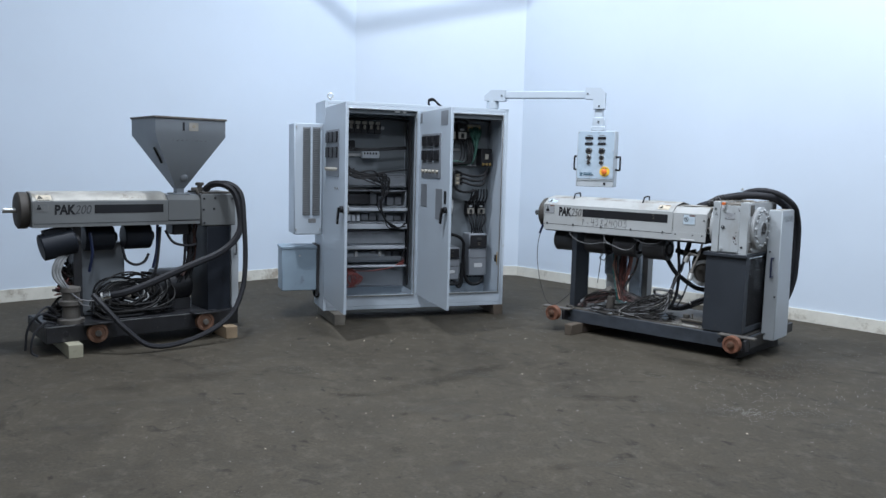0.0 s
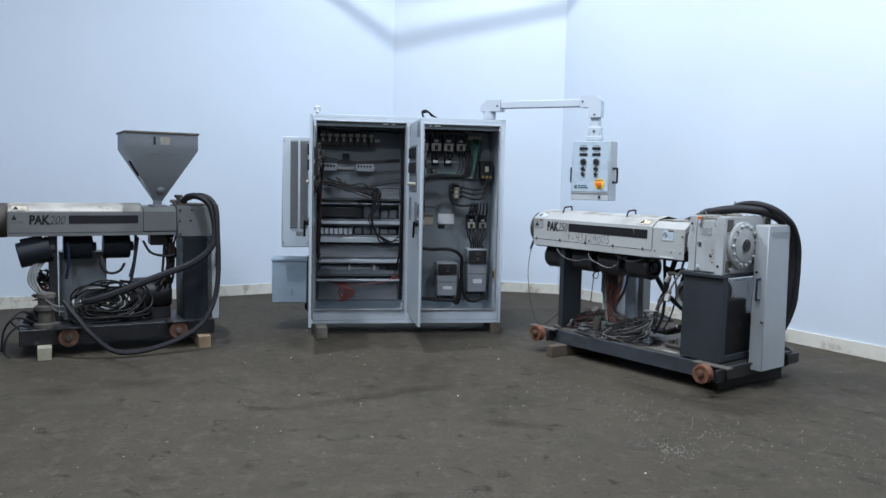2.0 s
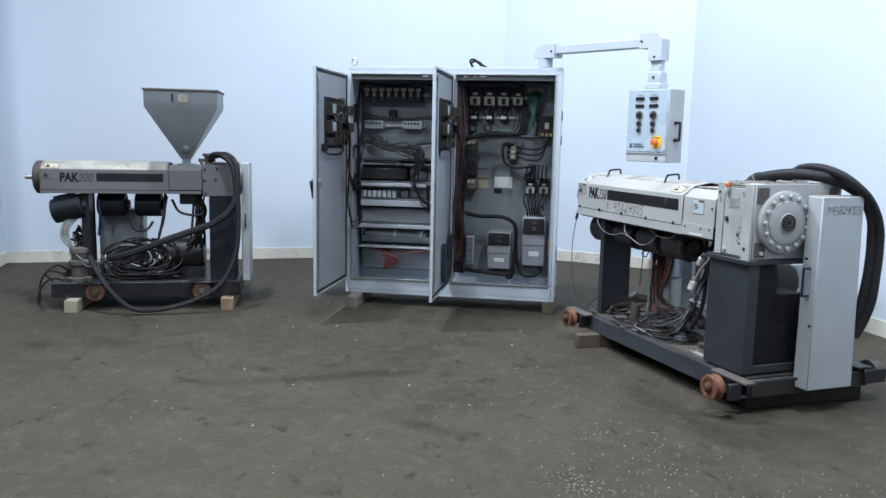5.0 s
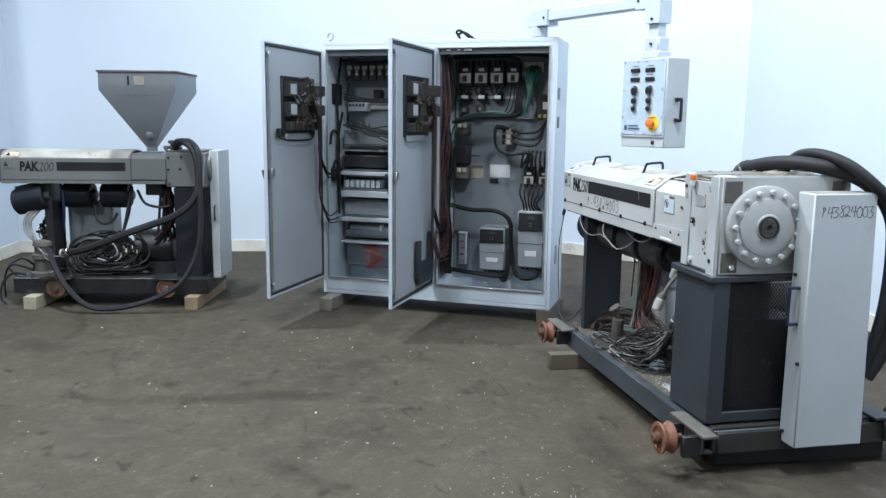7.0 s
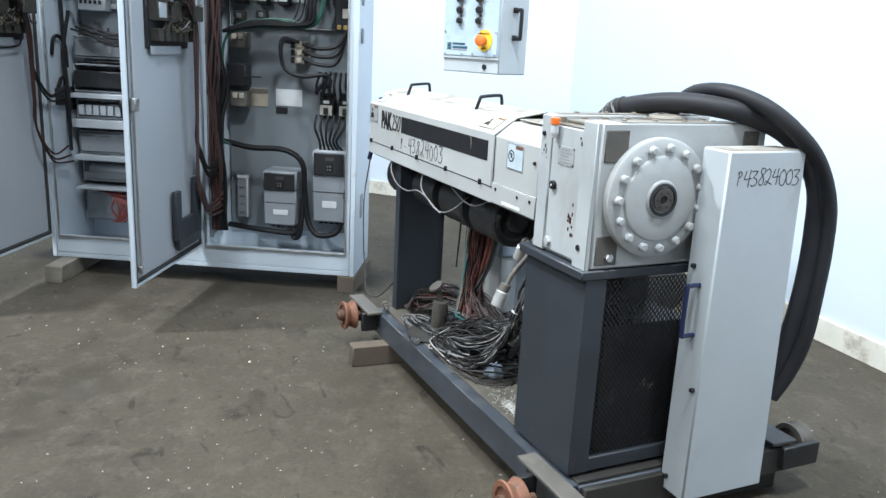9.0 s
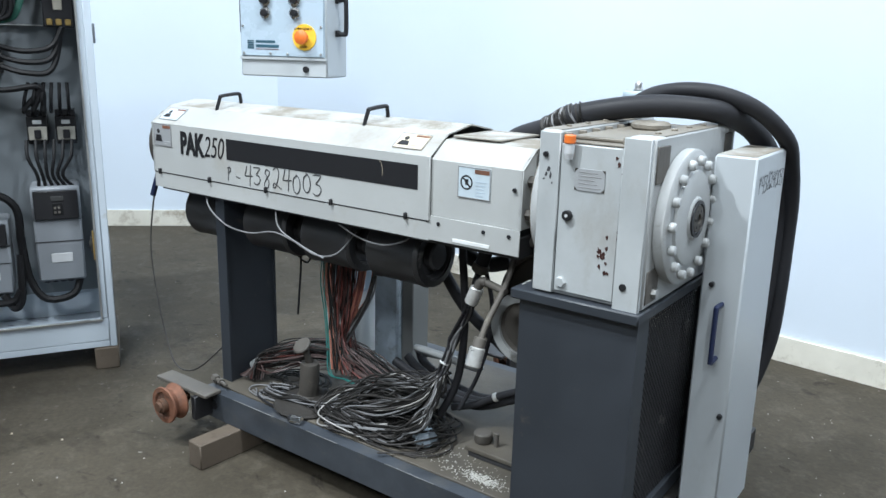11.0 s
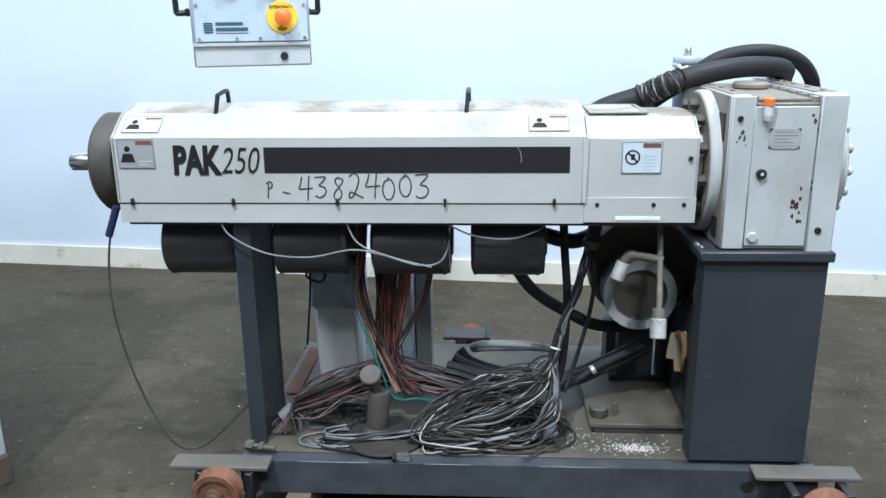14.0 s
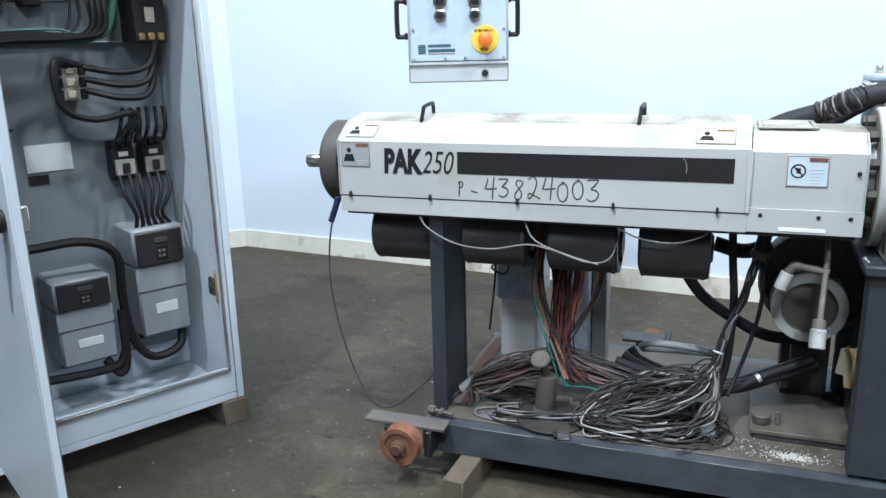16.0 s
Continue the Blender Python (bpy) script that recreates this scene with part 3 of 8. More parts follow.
each("side_fitting", ((CW, CW + 0.006, 0.14, 0.2, 0.42, 0.56), (CW, CW + 0.012, 0.06, 0.09, 1.62, 1.7), (CW, CW + 0.012, 0.06, 0.09, 1.42, 1.5)), M_DRIVE, cabinet, "dark grey side fitting")


def cabinet_door(parent, hinge_x):
    """A door at right angles to the front; its outer skin looks along -x."""
    x0, x1, y0, y1, z0, z1 = hinge_x - 0.012, hinge_x + 0.012, -0.872, -0.012, 0.231, 1.975
    bm = bmesh.new()
    box(bm, x0, x0 + 0.004, y0, y1, z0, z1, 0.001)
    door = part("door", bm, M_GREYPAINT, parent, "open pale grey door")
    part("folded_edge", rim(bmesh.new(), "x", x0 + 0.004, x1, y0, y1, z0, z1, 0.012, 0.001), M_GREYPAINT, door)
    part("gasket", rim(bmesh.new(), "x", x0 + 0.004, x1 - 0.003, y0 + 0.014, y1 - 0.014, z0 + 0.014, z1 - 0.014, 0.018, 0.002), M_GASKET, door, "black rubber gasket")
    # weaker light on the inner face is put into this darker grey
    part("inner_skin", boxes((x0 + 0.0045, x0 + 0.012, y0 + 0.034, y1 - 0.034, z0 + 0.034, z1 - 0.034), b=0.001), M_DOORIN, door)
    bm = bmesh.new()
    rod(bm, (x1 + 0.006, y0 + 0.05, z0 + 0.06), (x1 + 0.006, y0 + 0.05, z1 - 0.06), 0.007, 8)
    box(bm, x1 - 0.004, x1 + 0.022, y0 + 0.03, y0 + 0.075, 1.07, 1.13)
    for z in (z0 + 0.07, z1 - 0.1):
        box(bm, x1 - 0.008, x1 + 0.014, y0 + 0.036, y0 + 0.066, z, z + 0.03)
    part("latch_rod", bm, M_STEEL, door, "steel latch rods and lock box")
    bm = bmesh.new()
    rod(bm, (x0 - 0.001, y0 + 0.06, 1.10), (x0 - 0.03, y0 + 0.06, 1.10), 0.028, 14)
    prism(bm, [(y0 + 0.045, 1.115), (y0 + 0.08, 1.115), (y0 + 0.11, 1.05), (y0 + 0.125, 0.985), (y0 + 0.105, 0.975), (y0 + 0.07, 1.06)], "x", x0 - 0.045, x0 - 0.028)
    part("door_handle", bm, M_PLASTIC, door, "black swing handle")
    # instruments: plate outside, backs inside
    part("instrument_plate", boxes((x0 - 0.006, x0, -0.64, -0.10, 1.365, 1.765)), M_DRIVE, door, "dark grey instrument plate")
    for z in (1.655, 1.525):
        each("gauge", [(x0 - 0.02, x0 - 0.006, -0.60 + k * 0.17, -0.47 + k * 0.17, z, z + 0.09) for k in range(3)], M_PLASTIC, door, "black square gauge")
    pegs("push_button", [((x0 - 0.006, -0.57 + k * 0.1, 1.425), (x0 - 0.03, -0.57 + k * 0.1, 1.425), 0.016) for k in range(5)], M_BEIGE, door)
    for z in (1.62, 1.48):
        each("gauge_case", [(x1 - 0.01, x1 + 0.05, -0.62 + k * 0.16, -0.50 + k * 0.16, z, z + 0.10) for k in range(2)] + [(x1 - 0.01, x1 + 0.10, -0.29, -0.18, z + 0.01, z + 0.085)], M_BACKCASE, door, "dusty dark back of a door gauge")
    each("gauge_label", [(x1 + 0.05, x1 + 0.054, -0.612, -0.53, z, z + 0.07) for z in (1.635, 1.495)], M_DOORIN, door, "grey gauge label")
    each("contact_block", [(x1 - 0.01, x1 + 0.05, -0.61 + k * 0.075, -0.56 + k * 0.075, 1.385, 1.445) for k in range(6)], M_BACKCASE, door, "dark contact block")
    part("instrument_backing", boxes((x1 - 0.012, x1 + 0.003, -0.645, -0.16, 1.35, 1.76)), M_OILSTEEL, door, "black grimy back of the instrument panel")
    part("transparent_cover", boxes((x1 + 0.004, x1 + 0.007, -0.62, -0.26, 1.322, 1.362)), M_DOORIN, door)
    rng = random.Random(int(hinge_x * 100) + 3)
    for mat, n, tag in ((M_BRONZEWIRE, 26, "tangled brown instrument wires"), (M_OILYWIRE, 22, "tangled black instrument wires"), (M_GREYWIRE, 7, "tangled pale instrument wires")):
        bm = bmesh.new()
        for k in range(n):
            y, z = rng.uniform(-0.56, -0.30), rng.choice((1.46, 1.47, 1.60, 1.61, 1.72))
            pts = [(x1 + 0.02 + rng.uniform(0.0, 0.05), y + rng.uniform(0.02, 0.06) * i + rng.uniform(-0.02, 0.02), z + rng.uniform(-0.045, 0.045)) for i in range(rng.choice((3, 4, 5)))]
            tube(bm, pts, 0.0034, 5, 4)
        part("instrument_wire", bm, mat, door, tag, kind="stuff")
    for j, (mat, tag) in enumerate(((M_CABLE, "black wire loom"), (M_BROWNWIRE if hinge_x < 0.5 else M_REDDARK, "dark red-brown wire loom"))):
        bm = bmesh.new()
        for k in range(4 if hinge_x < 0.5 else 7):
            o, p = rng.uniform(-0.03, 0.03), rng.uniform(-0.04, 0.04)
            low = ((1.10, 0.78) if hinge_x < 0.5 else (0.74, 0.52))[j] + p
            tube(bm, [(x1 + 0.09, -0.34 + o, 1.60 + p), (x1 + 0.08, -0.24 + o, 1.45 + p), (x1 + 0.06, -0.20 + o * 0.4, 0.55 * low + 0.64), (x1 + 0.05, -0.19 + o * 0.4, low + 0.13),
                      (x1 + 0.06, -0.13 + o * 0.4, low), (x1 + 0.05, -0.02, low - 0.08), (x1 + 0.08, 0.10 + o, low - 0.06 + p)], 0.0055, 6, 5)
        part("wire_loom", bm, mat, door, tag, kind="stuff")
    return door


left_door = cabinet_door(cabinet, 0.012)
right_door = cabinet_door(cabinet, 0.918)
x0 = 0.918 - 0.012
each("skin_plate", ((x0 - 0.003, x0, -0.27, -0.09, 1.095, 1.305), (x0 - 0.003, x0, -0.70, -0.52, 1.0, 1.275), (x0 - 0.003, x0, -0.80, -0.62, 1.83, 1.955),
                         (x0 - 0.003, x0, -0.09, -0.03, 1.87, 1.96)), M_DRIVE, right_door, "dark grey plate on the door skin")
part("label_plate", boxes((x0 - 0.003, x0, -0.8, -0.74, 1.15, 1.26)), M_PLASTIC, right_door)
bm = bmesh.new()
box(bm, 0.93, 0.955, -0.40, -0.10, 0.30, 0.36)
box(bm, 0.93, 0.955, -0.43, -0.36, 0.36, 0.62)
box(bm, 0.93, 0.952, -0.36, -0.16, 0.36, 0.46)
box(bm, 0.93, 0.955, -0.17, -0.09, 0.36, 0.66)
part("document_pocket", bm, M_SLATE, right_door, "torn dark grey document pocket")
bm = bmesh.new()
tube(bm, [(0.03, -0.72, 1.37), (0.04, -0.70, 1.33), (0.04, -0.45, 1.31), (0.04, -0.25, 1.32), (0.05, -0.22, 1.36)], 0.005, 6)
part("door_cable", bm, M_CABLE, left_door)
part("terminal_box", boxes((0.024, 0.06, -0.74, -0.69, 1.34, 1.40)), M_PLASTIC, left_door)
bm = bmesh.new()
for k in range(6):
    box(bm, -0.003, 0.0, -0.62 + k * 0.03, -0.605 + k * 0.03, 1.25 + 0.01 * (k % 2), 1.265 + 0.01 * (k % 2))
part("faded_print", bm, M_GREYINK, left_door, "faded unreadable print")

# -- rack bay
rng = random.Random(5)
breaker = None
for k in range(8):
    if not breaker:
        breaker = thing("circuit_breaker", Matrix(), "black and beige circuit breaker on its rail", "breaker", "breakers of the rack bay")
        part("case", boxes((-0.03, 0.03, -0.085, 0, -0.06, 0.06)), M_PLASTIC, breaker)
        part("terminal", boxes((-0.024, 0.024, -0.088, -0.084, 0.025, 0.055), (-0.012, 0.012, -0.10, -0.084, -0.02, 0.02)), M_BEIGE, breaker, "beige terminal cover and toggle")
        breaker.matrix_world = CAB @ pose(0.11, 0.37, 1.83)
    else:
        copy_thing(breaker, CAB @ pose(0.11 + 0.066 * k, 0.37, 1.83))
each("mounting_rail", ((0.06, 0.66, 0.37, 0.394, 1.815, 1.845), (0.06, 0.62, 0.37, 0.394, 1.545, 1.575), (0.99, 1.52, 0.352, 0.366, 1.80, 1.83), (0.99, 1.45, 0.352, 0.366, 1.63, 1.655)), M_STEEL, cabinet, "steel mounting rail")


def module(name, x0, x1, z0, z1, depth, mat, label, category, marks=()):
    t = thing(name, CAB @ pose(0, 0, 0), label, category)
    part("case", boxes((x0, x1, 0.393 - depth, 0.393, z0, z1), b=0.005), mat, t)
    for mx0, mx1, mz0, mz1, mm, mn in marks:
        w, h = x1 - x0, z1 - z0
        part(mn, boxes((x0 + mx0 * w, x0 + mx1 * w, 0.386 - depth, 0.394 - depth, z0 + mz0 * h, z0 + mz1 * h)), mm, t)
    return t


for x in (0.08, 0.43):
    module("terminal_module", x, x + 0.17, 1.53, 1.60, 0.08, M_DOORIN, "grey terminal module in the cabinet", "module",
           [(0.08 + 0.17 * i, 0.18 + 0.17 * i, 0.55, 0.85, M_PLASTIC, "socket") for i in range(5)])
module("junction_box", 0.022, 0.06, 0.985, 1.085, 0.30, M_PLASTIC, "small black junction box on the cabinet's side", "box")
module("relay", 0.30, 0.36, 1.63, 1.70, 0.07, M_PLASTIC, "small black relay on its rail", "relay")
# rack units, one above another
for z0, z1, dep, dark in ((1.255, 1.385, 0.14, 0), (1.06, 1.225, 0.16, 1), (0.905, 1.02, 0.15, 2), (0.69, 0.83, 0.14, 0), (0.52, 0.65, 0.12, 3), (0.27, 0.47, 0.10, 0)):
    rack = thing("rack_unit", CAB, "grey wired rack unit in the rack bay", "rack unit", "rack units of the rack bay")
    bm = bmesh.new()
    box(bm, 0.07, 0.86, 0.393 - 0.02, 0.393, z0, z1)
    box(bm, 0.07, 0.86, 0.393 - dep, 0.373, z0, z0 + 0.012)
    box(bm, 0.07, 0.86, 0.393 - dep, 0.373, z1 - 0.012, z1)
    for x in (0.07, 0.85):
        box(bm, x, x + 0.01, 0.393 - dep, 0.373, z0 + 0.012, z1 - 0.012)
    part("frame_sheet", bm, M_RACK, rack)
    for k in range(5 if dark == 1 else 0, 9):
        x, bm = 0.09 + k * 0.083, bmesh.new()
        box(bm, x, x + 0.07, 0.393 - dep * rng.uniform(0.5, 0.8), 0.374, z0 + 0.02, z0 + 0.02 + (z1 - z0 - 0.04) * rng.uniform(0.6, 1.0))
        part("circuit_card", bm, M_CARD if dark != 2 else M_RACK, rack)
    if dark in (0, 3):  # a dull sheet in front of the cards
        part("front_sheet", boxes((0.085, 0.845, 0.386 - dep, 0.389 - dep, z0 + 0.016, z1 - (0.016 if dark == 0 else 0.075)), b=0.001), M_RACK, rack, "dull grey front sheet")
        each("sheet_slot", [(0.10 + 0.105 * k, 0.165 + 0.105 * k, 0.3835 - dep, 0.387 - dep, z1 - 0.034, z1 - 0.028) for k in range(7)] if dark == 0 else [], M_CARD, rack, b=0.0008)
    if dark == 1:
        part("display", boxes((0.08, 0.49, 0.393 - dep - 0.02, 0.37, 1.09, 1.185), b=0.006), M_PLASTIC, rack, "black display unit")
    if dark == 2:
        each("plug_module", [(0.09 + k * 0.045, 0.125 + k * 0.045, 0.393 - dep - 0.015, 0.38, 0.925, 0.985) for k in range(7)], M_DOORIN, rack, "grey plug-in module")
    if dark == 3:
        pegs("resistor_tube", [((a, 0.33, 0.585), (b, 0.33, 0.585), 0.035) for a, b in ((0.095, 0.362), (0.392, 0.602), (0.632, 0.665))], M_DOORIN, rack, "dull grey resistor tube", 14)
        each("clamp", ((0.364, 0.39, 0.28, 0.37, 0.55, 0.625), (0.604, 0.63, 0.28, 0.37, 0.55, 0.625)), M_WHITE, rack)
for z0, z1, in ((1.025, 1.055), (0.85, 0.90), (0.655, 0.685), (0.475, 0.49)):
    t = thing("wiring_duct", CAB, "light grey wiring duct cover", "duct", "wiring ducts of the rack bay")
    part("cover", boxes((0.06, 0.865, 0.20, 0.393, z0, z1)), M_DOORIN, t)


def loom(name, lines, r, mat, label, category="cable", m=None):
    t = thing(name, m or CAB, label, category)
    bm = bmesh.new()
    for pts in lines:
        tube(bm, pts, r, 7, 6)
    part("strand", bm, mat, t, kind="stuff" if len(lines) > 3 else "")
    return t


loom("black_cable", [[(0.09, 0.2, 1.92), (0.3, 0.22, 1.90), (0.6, 0.2, 1.91), (0.86, 0.2, 1.90)], [(0.08, 0.2, 1.94), (0.06, 0.17, 1.7), (0.07, 0.15, 1.4), (0.06, 0.16, 1.1), (0.07, 0.16, 0.75)],
                     [(0.1, 0.17, 1.52), (0.08, 0.13, 1.3), (0.09, 0.13, 1.05), (0.08, 0.14, 0.72)], [(0.85, 0.17, 1.9), (0.86, 0.15, 1.4), (0.86, 0.15, 0.9), (0.86, 0.16, 0.3)], [(0.035, 0.08, 1.27), (0.045, 0.09, 1.36), (0.05, 0.14, 1.375), (0.06, 0.18, 1.32), (0.06, 0.19, 1.2)], [(0.05, 0.10, 1.09), (0.055, 0.13, 1.14), (0.06, 0.18, 1.13)]], 0.011, M_CABLE, "thick black cables inside the rack bay")
lines = []
for k in range(14):
    x, z = rng.uniform(0.5, 0.66), rng.uniform(1.28, 1.42)
    lines.append([(0.12 + rng.uniform(0, 0.2), 0.2, 1.42 + rng.uniform(-0.03, 0.05)), (0.34, 0.16, 1.38 + rng.uniform(-0.05, 0.03)), (x, 0.14, z), (0.62 + rng.uniform(-0.05, 0.05), 0.13, 1.25 + rng.uniform(-0.05, 0.05)),
                  (0.56 + rng.uniform(-0.02, 0.02), 0.13, 1.1), (0.62, 0.14, 0.95), (0.72 + rng.uniform(-0.05, 0.05), 0.15, 0.86), (0.84, 0.17, 0.9 + rng.uniform(-0.03, 0.03))][: 4 + k % 5])
loom("signal_cable", lines, 0.0065, M_CABLE, "tangle of thin dark cables across the rack bay")
loom("horizontal_cable", [[(0.1, 0.2, 1.62 + 0.02 * k), (0.4, 0.18, 1.60 + 0.01 * k), (0.84, 0.2, 1.63 + 0.01 * k)] for k in range(3)]
     + [[(0.12, 0.2, 1.235), (0.4, 0.17, 1.24), (0.55, 0.17, 1.2), (0.84, 0.19, 1.22)], [(0.1, 0.18, 1.42), (0.35, 0.17, 1.37), (0.6, 0.17, 1.4), (0.85, 0.19, 1.43)]], 0.006, M_CABLE, "thin dark cables running across the bay")
loom("red_wire", [[(0.15 + rng.uniform(0, 0.2), 0.28, 0.46), (0.3 + rng.uniform(-0.04, 0.04), 0.23, 0.44), (0.33 + rng.uniform(-0.06, 0.1), 0.21, 0.37), (0.31 + rng.uniform(-0.04, 0.04), 0.22, 0.28)] for k in range(18)]
     + [[(0.85, 0.25, 0.5 + 0.01 * k), (0.7, 0.2, 0.47), (0.45, 0.2, 0.44), (0.2, 0.24, 0.46)] for k in range(5)], 0.0045, M_REDLEAD, "bunch of faded red wires at the foot of the rack bay")
loom("black_side_wire", [[(0.84 + 0.006 * k, 0.12, 1.9), (0.845 + 0.005 * k, 0.1, 1.4), (0.84 + 0.006 * k, 0.11, 0.8), (0.8, 0.18, 0.55)] for k in range(3)], 0.0045, M_CABLE, "black wires up the bay's far side")

# -- drive bay
part("lock_catch", boxes((1.748, 1.762, 0.03, 0.07, 0.53, 0.60), (1.742, 1.75, 0.04, 0.06, 0.55, 0.58)), M_BACKCASE, cabinet, "black lock catch on the door post")
part("catch_plate", boxes((1.755, 1.762, 0.022, 0.03, 0.50, 0.63), b=0.001), M_BRASS, cabinet)
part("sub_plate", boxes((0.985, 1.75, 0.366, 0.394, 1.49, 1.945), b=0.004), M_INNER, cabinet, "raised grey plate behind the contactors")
part("plate_edge", boxes((0.981, 0.985, 0.362, 0.394, 1.486, 1.945), (0.985, 1.75, 0.362, 0.394, 1.486, 1.49), b=0.0008), M_DUCT, cabinet, "bright bare edge of the plate")
contactor = None
for x, z, s in ((1.075, 1.815, 1), (1.20, 1.815, 1), (1.322, 1.815, 1), (1.445, 1.815, 0.92), (1.575, 1.05, 0.8), (1.69, 1.05, 0.8)):
    at = CAB @ pose(x, 0.366 if z > 1.5 else 0.394, z) @ Matrix.Scale(s, 4)
    if not contactor:
        contactor = thing("contactor", at, "black contactor with a dull beige face and a black toggle", "contactor", "contactors of the drive bay")
        part("case", boxes((-0.053, 0.053, -0.09, 0, -0.08, 0.06), b=0.004), M_PLASTIC, contactor)
        each("terminal_fin", [(dx - 0.0145, dx + 0.0145, -0.085, 0, z0, z1) for dx in (-0.036, 0, 0.036) for z0, z1 in ((0.061, 0.095), (-0.095, -0.081))], M_PLASTIC, contactor)
        part("label_strip", boxes((-0.022, 0.022, -0.094, -0.089, 0.018, 0.04), b=0.001), M_DUCT, contactor, "pale label strip")
        part("face_plate", boxes((-0.046, 0.046, -0.108, -0.0905, -0.07, 0.004), b=0.003), M_DULLBEIGE, contactor, "dull beige face plate")
        part("toggle", boxes((-0.017, 0.017, -0.12, -0.108, -0.06, -0.012)), M_PLASTIC, contactor, "black toggle")
    else:
        copy_thing(contactor, at)
loom("contactor_wire", [[(x + d, 0.29, 1.725), (x + d * 1.2, 0.27, 1.70), (x + d * 0.7 - 0.01, 0.28, 1.668)] for x in (1.075, 1.20, 1.322) for d in (-0.036, 0, 0.036)]
     + [[(1.43 + 0.03 * k, 0.29, 1.73), (1.43 + 0.03 * k, 0.24, 1.62), (1.40 + 0.03 * k, 0.22, 1.53), (1.32, 0.21, 1.49)] for k in range(2)]
     + [[(1.03 + 0.03 * k, 0.27, 1.93), (1.03 + 0.03 * k, 0.25, 1.945), (1.2, 0.24, 1.935 + 0.004 * k), (1.45, 0.25, 1.93)] for k in range(4)], 0.005, M_CABLE, "thin black wires round the contactors")
vduct = thing("riser_duct", CAB, "pale slotted wiring duct up the drive bay's edge", "duct")
each("duct_wall", ((0.917, 0.92, 0.062, 0.11, 0.26, 1.9), (0.949, 0.952, 0.062, 0.11, 0.26, 1.9)), M_RACK, vduct, b=0.0008)
each("duct_cover", [(0.917, 0.952, 0.055, 0.061, z, z + h) for z, h in ((0.27, 0.15), (0.44, 0.10), (0.62, 0.09), (0.76, 0.13), (0.93, 0.16), (1.13, 0.09), (1.26, 0.11), (1.41, 0.14), (1.60, 0.22))], M_OLDGREY, vduct, "dull broken duct cover", 0.001)
for x in (1.035, 1.165, 1.29):
    module("small_relay", x, x + 0.065, 1.61, 1.675, 0.10, M_CABLE, "small relay with a white socket", "relay", [(0.1, 0.9, 0.3, 0.7, M_DUCT, "socket"), (0.2, 0.5, 0.75, 0.9, M_BRASS, "screw")])
module("disconnect_switch", 1.64, 1.76, 1.48, 1.66, 0.16, M_PLASTIC, "black disconnect switch with brass terminals", "switch",
       [(0.1 + 0.3 * i, 0.3 + 0.3 * i, 0.05, 0.2, M_BRASS, "terminal") for i in range(3)] + [(0.35, 0.65, 0.4, 0.7, M_BEIGE, "toggle")])
module("terminal_block", 1.37, 1.465, 1.285, 1.415, 0.09, M_DULLBEIGE, "beige power terminal block", "terminal",
       [(-0.05, 0.2, 0.02 + 0.33 * i, 0.30 + 0.33 * i, M_PLASTIC, "black_cap") for i in range(3)] + [(0.32, 0.64, 0.06 + 0.33 * i, 0.27 + 0.33 * i, M_PAPERY, "stud") for i in range(3)] + [(0.78, 1.05, 0.02 + 0.33 * i, 0.30 + 0.33 * i, M_PLASTIC, "black_cap") for i in range(3)])
module("ground_bar", 1.515, 1.66, 1.83, 1.90, 0.07, M_BEIGE, "beige terminal strip with green wires", "terminal", [(0.05 + 0.2 * i, 0.18 + 0.2 * i, 0.3, 0.7, M_BRASS, "screw") for i in range(5)])
for x, z in ((1.03, 1.515), (1.16, 1.525)):
    module("timer_relay", x, x + 0.055, z, z + 0.055, 0.09, M_BACKCASE, "small dark timer relay with a pale dial", "relay", [(0.25, 0.75, 0.25, 0.75, M_OLDGREY, "dial")])
for x, z in ((1.0, 1.36), (1.0, 1.02)):
    module("control_transformer", x, x + 0.10, z, z + 0.09, 0.10, M_CAST, "dusty control transformer with brass terminals", "transformer", [(0.15, 0.45, 0.55, 0.9, M_PAPERY, "terminal"), (0.55, 0.85, 0.55, 0.9, M_DULLBEIGE, "terminal")])
module("rotary_switch", 0.99, 1.10, 1.14, 1.27, 0.12, M_PLASTIC, "black rotary switch with a shaft", "switch", [(0.9, 1.9, 0.42, 0.5, M_PLASTIC, "shaft")])


